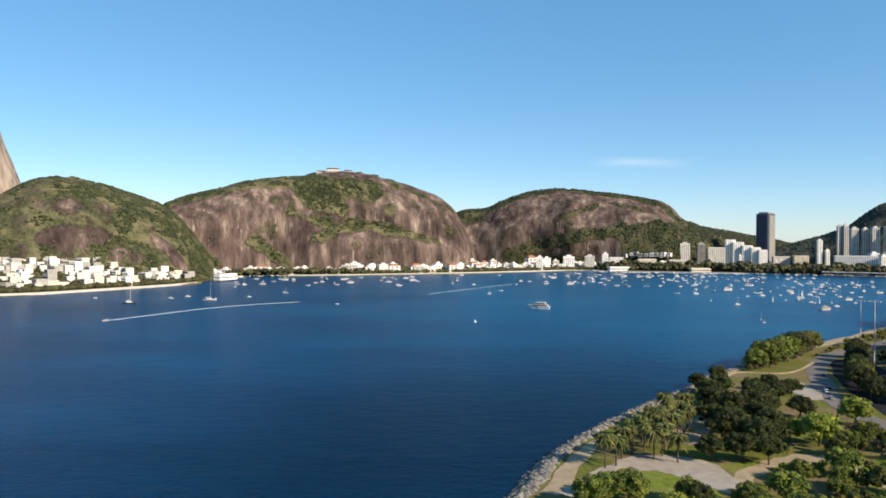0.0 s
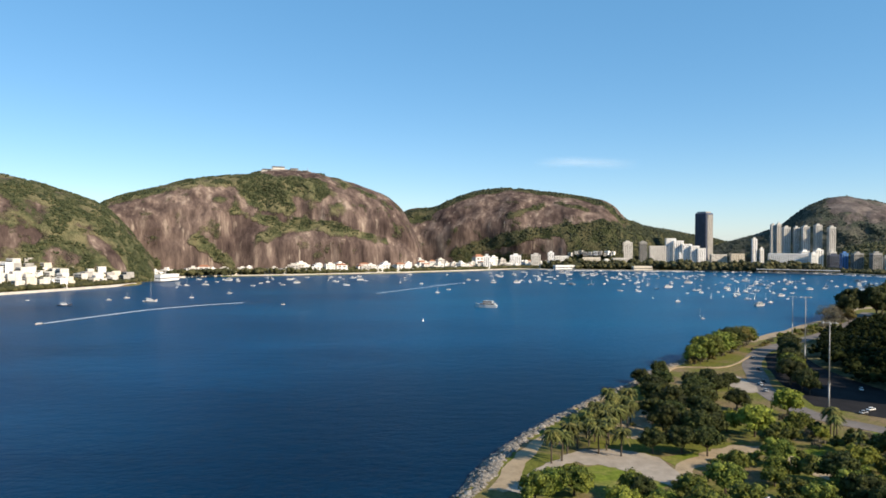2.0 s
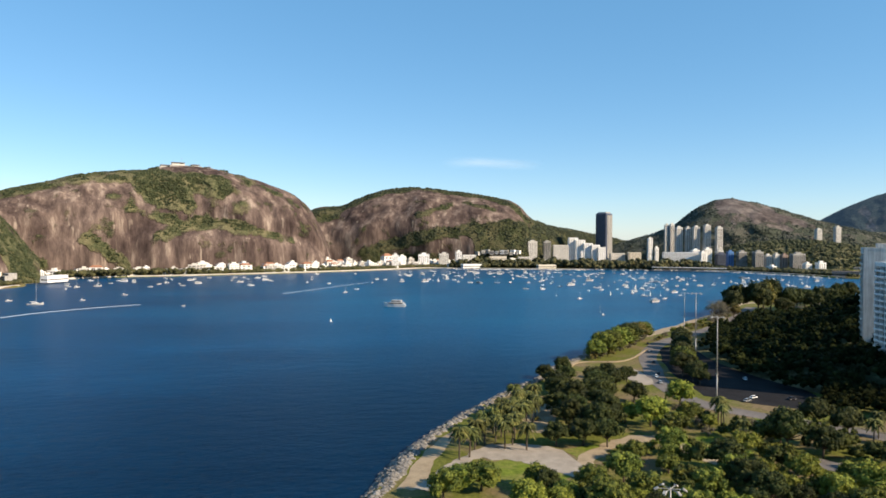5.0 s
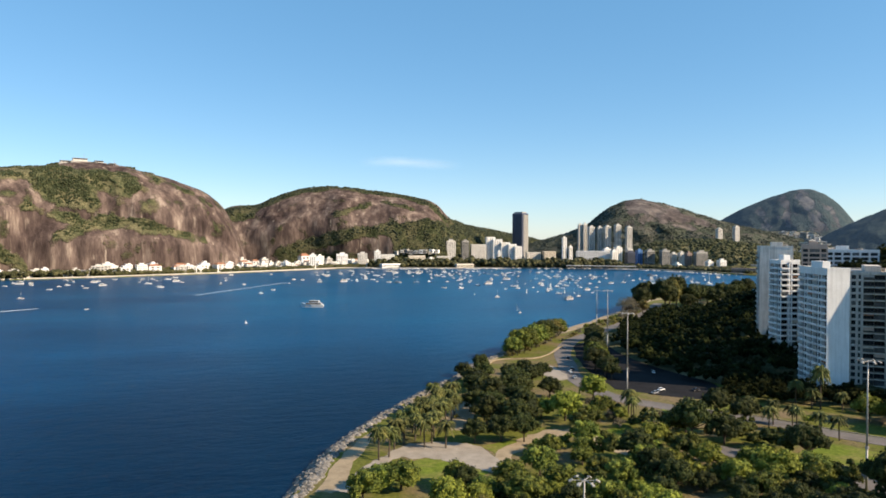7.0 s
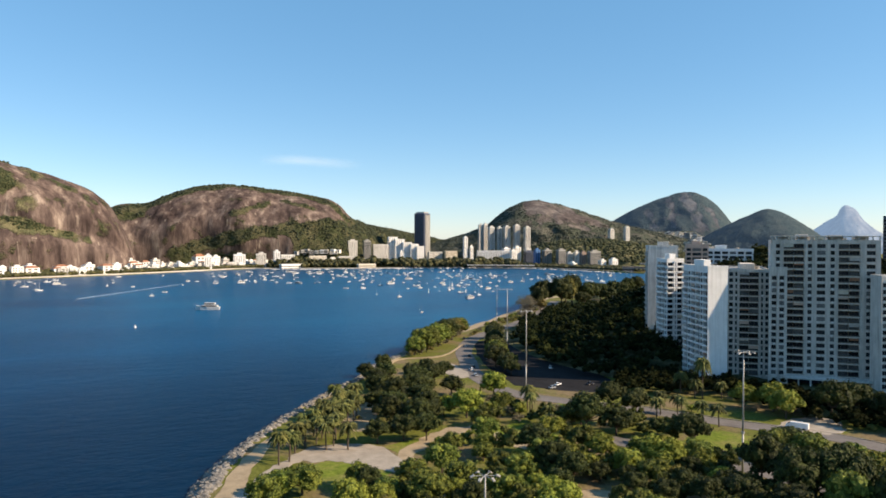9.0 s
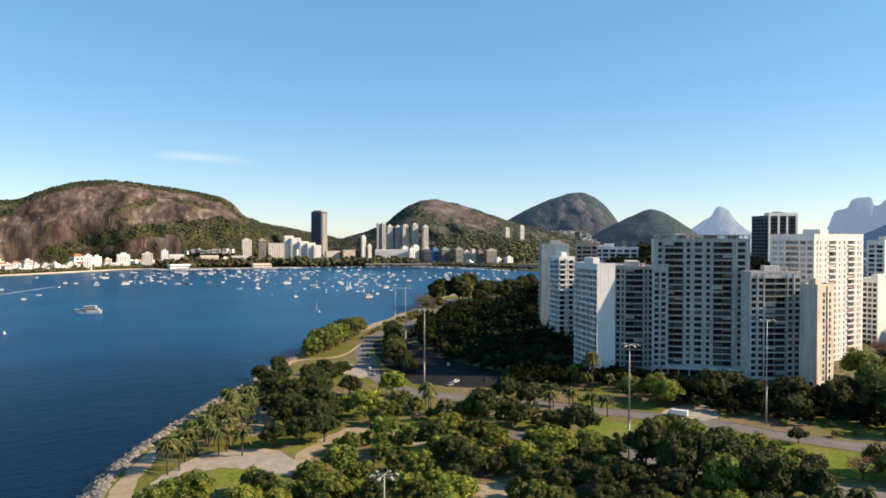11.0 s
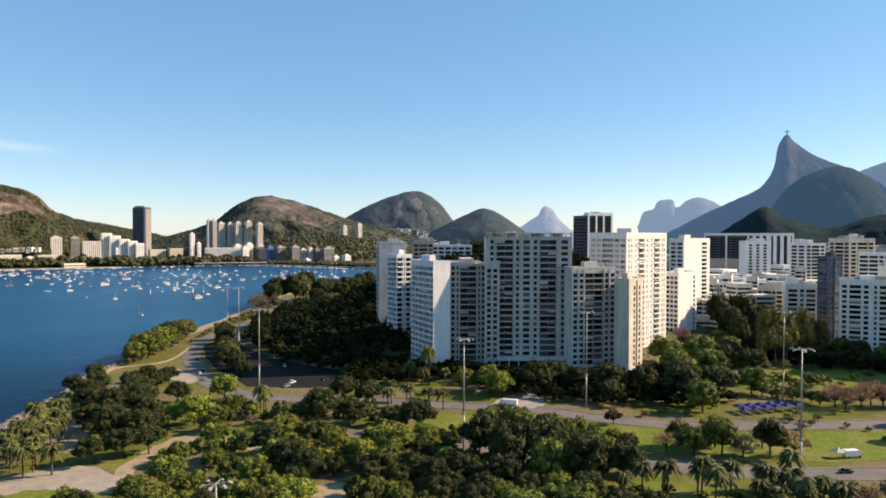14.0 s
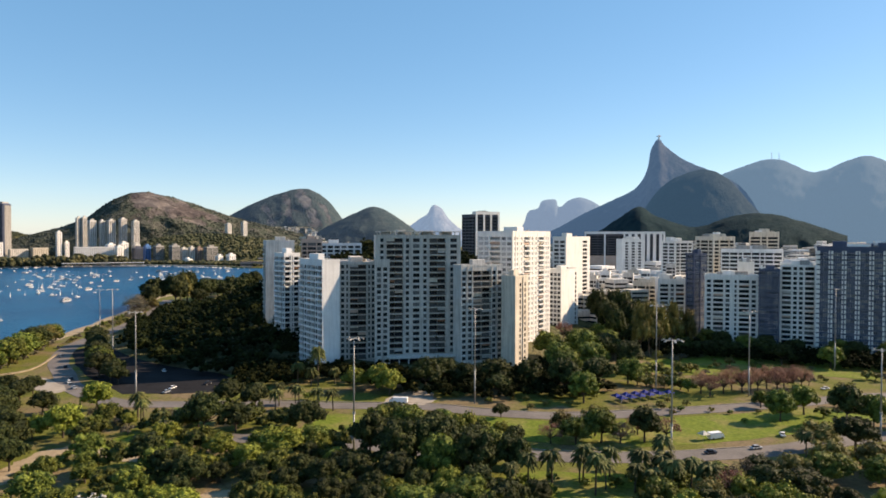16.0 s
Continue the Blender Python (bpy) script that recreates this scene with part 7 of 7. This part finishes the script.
# ---- single boats and wakes ----
ferry = motorboat(20, 26, "white two deck excursion boat under way slowly", 2)
ferry.matrix_basis = pose(110, 793, 0, 0, 0, 160)
tagged(ferry, group="boats on the open water")
ketch = sailboat(21, 17.5, M_HULL, "large white sailing yacht with a tall mast", 1.7)
ketch.matrix_basis = pose(-297, 881, 0, 0, 0, 5)
schooner = sailboat(22, 16, M_HULL_DARK, "dark hulled schooner lying at anchor", 1.2)
schooner.matrix_basis = pose(-376, 830, 0, 0, 0, 8)
speed = motorboat(23, 7, "small white speedboat running fast", 1)
speed.matrix_basis = pose(-319, 654, 0, 0, 0, 245)
for x, y, i, s in [(-356, 905, 1, 0.9), (-345, 935, 1, 1.0), (-262, 935, 1, 0.8), (-455, 905, 3, 0.6), (-128, 838, 3, 0.6), (-230, 1010, 1, 1.0), (310, 666, 1, 0.7), (90, 1075, 3, 0.9), (68, 1010, 0, 0.8)]:
    moor(i, x, y, rng.uniform(0, 40), s)


def dinghy(x, y, turn, s=1.0):
    ob = thing("sailing_dinghy", x, y, 0, turn, "small dinghy under white sail", "boat", "boats on the open water")
    bm = bmesh.new()
    rows = []
    for t, w in ((-2, 0.7), (0, 0.85), (1.4, 0.5), (2.2, 0.04)):
        rows.append([bm.verts.new(p) for p in ((t, -w, 0.6), (t * 0.9, 0, -0.1), (t, w, 0.6))])
    for a, b in zip(rows, rows[1:]):
        bm.faces.new((a[0], b[0], b[1], a[1])), bm.faces.new((a[1], b[1], b[2], a[2])), bm.faces.new((a[0], a[2], b[2], b[0]))
    part("hull", bm, M_HULL, ob)
    bm = bmesh.new()
    add_tube(bm, (0.4, 0, 0.5), (0.4, 0, 8), 0.07, 0.05, 5)
    part("mast", bm, M_MAST, ob)
    bm = bmesh.new()
    a = [bm.verts.new(p) for p in ((0.35, -0.02, 1.1), (0.35, -0.02, 7.8), (-2.2, 0.45, 1.2), (-1.2, 0.4, 4.0))]
    bm.faces.new((a[0], a[2], a[3])), bm.faces.new((a[0], a[3], a[1]))
    bmesh.ops.solidify(bm, geom=bm.faces[:], thickness=0.05)
    part("sail", bm, M_CANVAS, ob)
    ob.matrix_basis = ob.matrix_basis @ Matrix.Scale(s, 4)


for x, y, s in [(318, 690, 1.1), (430, 900, 1.0), (640, 905, 1.2), (700, 930, 1.0), (480, 880, 1.0), (520, 1000, 1.2)]:
    dinghy(x, y, rng.uniform(20, 120), s)


def wake(pts, w0, w1, label):
    line = smooth_line(pts, 14)
    V, F = [], []
    for i, p in enumerate(line):
        d = (line[min(i + 1, len(line) - 1)] - line[max(i - 1, 0)]).normalized()
        s = Vector((-d.y, d.x))
        t = i / (len(line) - 1)
        w = w0 + (w1 - w0) * t
        for e in (-1, -0.4, 0.4, 1):
            q = p + s * w * e * rng.uniform(0.75, 1.2)
            V.append((q.x, q.y, 0.06 + (0.22 * (1 - t) * rng.uniform(0.4, 1.0) if abs(e) < 0.5 else 0)))
    for i in range(len(line) - 1):
        for k in range(3):
            a = 4 * i + k
            F.append((a, a + 1, a + 5, a + 4))
    return tagged(piece("wake", mesh_of("wake", V, F, M_FOAM)), label, "wake", "", "structure")


wake([(-318, 658), (-307, 686), (-287, 733), (-265, 780), (-226, 828), (-180, 866)], 2.2, 3.0, "white foam wake trailing behind the speedboat")
wake([(127, 1250), (42, 1110), (-20, 1005)], 1.2, 2.0, "long thin foam wake of a distant boat")

# channel buoy
buoy = thing("buoy", 31, 661, 0, 0, "small white channel buoy", "buoy")
bm = bmesh.new()
add_tube(bm, (0, 0, -0.3), (0, 0, 1.2), 1.1, 0.8, 10)
add_tube(bm, (0, 0, 1.2), (0, 0, 3.2), 0.35, 0.1, 8)
part("float", bm, M_WHITE, buoy)


# ---- vehicles, tents ----
def car(x, y, turn, paint, label, length=4.4):
    ob = thing("car", x, y, 3.12, turn, label, "car", "cars in the park")
    bm = bmesh.new()
    add_box(bm, -length / 2, length / 2, -0.88, 0.88, 0.32, 0.88, bevel=0.14)
    part("body", bm, paint, ob)
    bm = bmesh.new()
    r = bmesh.ops.create_cube(bm, size=1.0, matrix=Matrix.Translation((-0.15, 0, 1.12)) @ Matrix.Diagonal((length * 0.55, 1.6, 0.56, 1)))
    for v in r["verts"]:
        if v.co.z > 1.2:
            v.co.x = -0.15 + (v.co.x + 0.15) * 0.72
            v.co.y *= 0.86
    part("cabin", bm, M_GLASS, ob, "dark tinted windows")
    part("roof", box_bm(-0.15 - length * 0.19, -0.15 + length * 0.19, -0.68, 0.68, 1.40, 1.47, bevel=0.03), paint, ob)
    for sx in (-1, 1):
        for sy in (-1, 1):
            bm = bmesh.new()
            add_tube(bm, (sx * length * 0.31, sy * 0.72, 0.33), (sx * length * 0.31, sy * 0.93, 0.33), 0.33, 0.33, 12)
            wheel = part("wheel", bm, M_TYRE, ob)
            bm = bmesh.new()
            add_tube(bm, (sx * length * 0.31, sy * 0.92, 0.33), (sx * length * 0.31, sy * 0.945, 0.33), 0.2, 0.19, 10)
            part("rim", bm, M_STEEL, wheel, "steel wheel rim")
    return ob


for x, y, turn, paint, label, ln in [(249, 49, -45, M_CAR_DARK, "dark car driving on the carriageway", 4.4), (263, 36.6, -42, M_CAR_SILVER, "silver car on the carriageway", 4.3), (285.8, 30.7, 15, M_CAR_WHITE, "white car parked on the lawn", 4.4),
                                     (384, 22.8, 140, M_CAR_WHITE, "white car on the far carriageway", 4.4), (192, 345, 70, M_CAR_WHITE, "white car on the shore road", 4.4), (186, 330, 75, M_CAR_SILVER, "silver car on the shore road", 4.3),
                                     (205, 285, 20, M_CAR_SILVER, "silver car parked in the shade", 4.4), (212, 290, 20, M_CAR_WHITE, "white car parked in the shade", 4.4), (197, 352, 70, M_CAR_DARK, "dark car on the shore road", 4.4),
                                     (228, 284, 5, M_CAR_DARK, "dark car parked in the shade", 4.4), (236, 330, 60, M_CAR_WHITE, "white car parked below the knoll", 4.3),
                                     (247, 456, 63, M_CAR_DARK, "dark car on the shore road", 4.4), (230, 422, 63, M_CAR_SILVER, "silver car on the shore road", 4.3), (213, 386, 65, M_CAR_DARK, "dark car on the shore road", 4.3)]:
    car(x, y, turn, paint, label, ln)


def van(x, y, turn, label, paint, length=6.2):
    ob = thing("van", x, y, 3.1, turn, label, "van", "vehicles")
    part("body", box_bm(-length / 2, length * 0.28, -1.05, 1.05, 0.4, 2.7, bevel=0.15), paint, ob)
    bm = bmesh.new()
    r = bmesh.ops.create_cube(bm, size=1.0, matrix=Matrix.Translation((length * 0.385, 0, 1.25)) @ Matrix.Diagonal((length * 0.23, 2.0, 1.6, 1)))
    for v in r["verts"]:
        if v.co.z > 1.5 and v.co.x > length * 0.4:
            v.co.x -= 0.7
    part("cab", bm, paint, ob)
    part("windscreen", box_bm(length * 0.30, length * 0.40, -0.92, 0.92, 1.5, 2.08, bevel=0.05), M_GLASS, ob)
    for sx in (-0.3, 0.34):
        for sy in (-1, 1):
            bm = bmesh.new()
            add_tube(bm, (sx * length, sy * 0.85, 0.4), (sx * length, sy * 1.08, 0.4), 0.4, 0.4, 12)
            part("wheel", bm, M_TYRE, ob)
    return ob


van(248.6, 181.3, 115, "white box truck parked beside the carriageway", M_CAR_WHITE, 8.5)
van(268.3, 51, -38, "white van with an awning on the lawn", M_CAR_WHITE, 6.5)


def tent(x, y, turn, mat, label, w=4.0, group="market tents"):
    ob = thing("market_tent", x, y, 3.0, turn, label, "tent", group)
    bm = bmesh.new()
    b = [bm.verts.new(p) for p in ((-w / 2, -w / 2, 2.3), (w / 2, -w / 2, 2.3), (w / 2, w / 2, 2.3), (-w / 2, w / 2, 2.3), (0, 0, 3.6))]
    for i in range(4):
        bm.faces.new((b[i], b[(i + 1) % 4], b[4]))
    bmesh.ops.solidify(bm, geom=bm.faces[:], thickness=0.06)
    part("canopy", bm, mat, ob)
    for sx in (-1, 1):
        for sy in (-1, 1):
            bm = bmesh.new()
            add_tube(bm, (sx * w * 0.48, sy * w * 0.48, 0), (sx * w * 0.48, sy * w * 0.48, 2.35), 0.05, 0.05, 6)
            part("post", bm, M_STEEL, ob)


for k in range(6):
    tent(303 + 4.6 * k, 97.5 - 2.9 * k, -32, M_TARP, "blue market tent beside the far carriageway")
for k in range(5):
    tent(306 + 4.6 * k, 101.0 - 2.9 * k, -32, M_TARP, "blue market tent beside the far carriageway")
tent(264.5, 54.5, -38, M_CANVAS, "white awning tent beside the van", 3.4)

# ---- a thread of cloud ----
M_CLOUD, _n, _l, _b = shader("thin_cloud")
_p = _n.new("ShaderNodeNewGeometry").outputs["Position"]
_tc = _n.new("ShaderNodeAttribute")
_tc.attribute_name = "thick"
_w = noise_node(_n, _l, stretch(_n, _l, _p, 0.004, 0.004, 0.03), 1.0, 6.0, 0.65)
_al = math_node(_n, _l, "MULTIPLY", math_node(_n, _l, "MULTIPLY", _w, _tc.outputs["Fac"]), 0.30)
_l.new(_al, _b.inputs["Alpha"])
_b.inputs["Base Color"].default_value = (0.9, 0.9, 0.9, 1)
_b.inputs["Roughness"].default_value = 1.0
# Slight emission added to brighten the cloud.
_b.inputs["Emission Color"].default_value, _b.inputs["Emission Strength"].default_value = (0.9, 0.95, 1.0, 1), 0.2
_V, _F, _T = [], [], []
for i in range(41):
    for k in range(13):
        u, v = i / 40, k / 12
        a = radians(11.6 + 8.6 * u)
        thick = max(0, math.sin(math.pi * u)) ** 1.3 * math.sin(math.pi * v) ** 2
        _V.append((4700 * math.sin(a), 4700 * math.cos(a), 545 + 90 * v + 10 * math.sin(u * 5)))
        _T.append(thick)
for i in range(40):
    for k in range(12):
        a = i * 13 + k
        _F.append((a, a + 13, a + 14, a + 1))
_me = mesh_of("cloud", _V, _F, M_CLOUD, smooth=True)
_me.attributes.new("thick", "FLOAT", "POINT").data.foreach_set("value", _T)
_cl = tagged(piece("cloud", _me), "thin white wisp of high cloud", "cloud", "", "structure")
_cl.visible_shadow = False
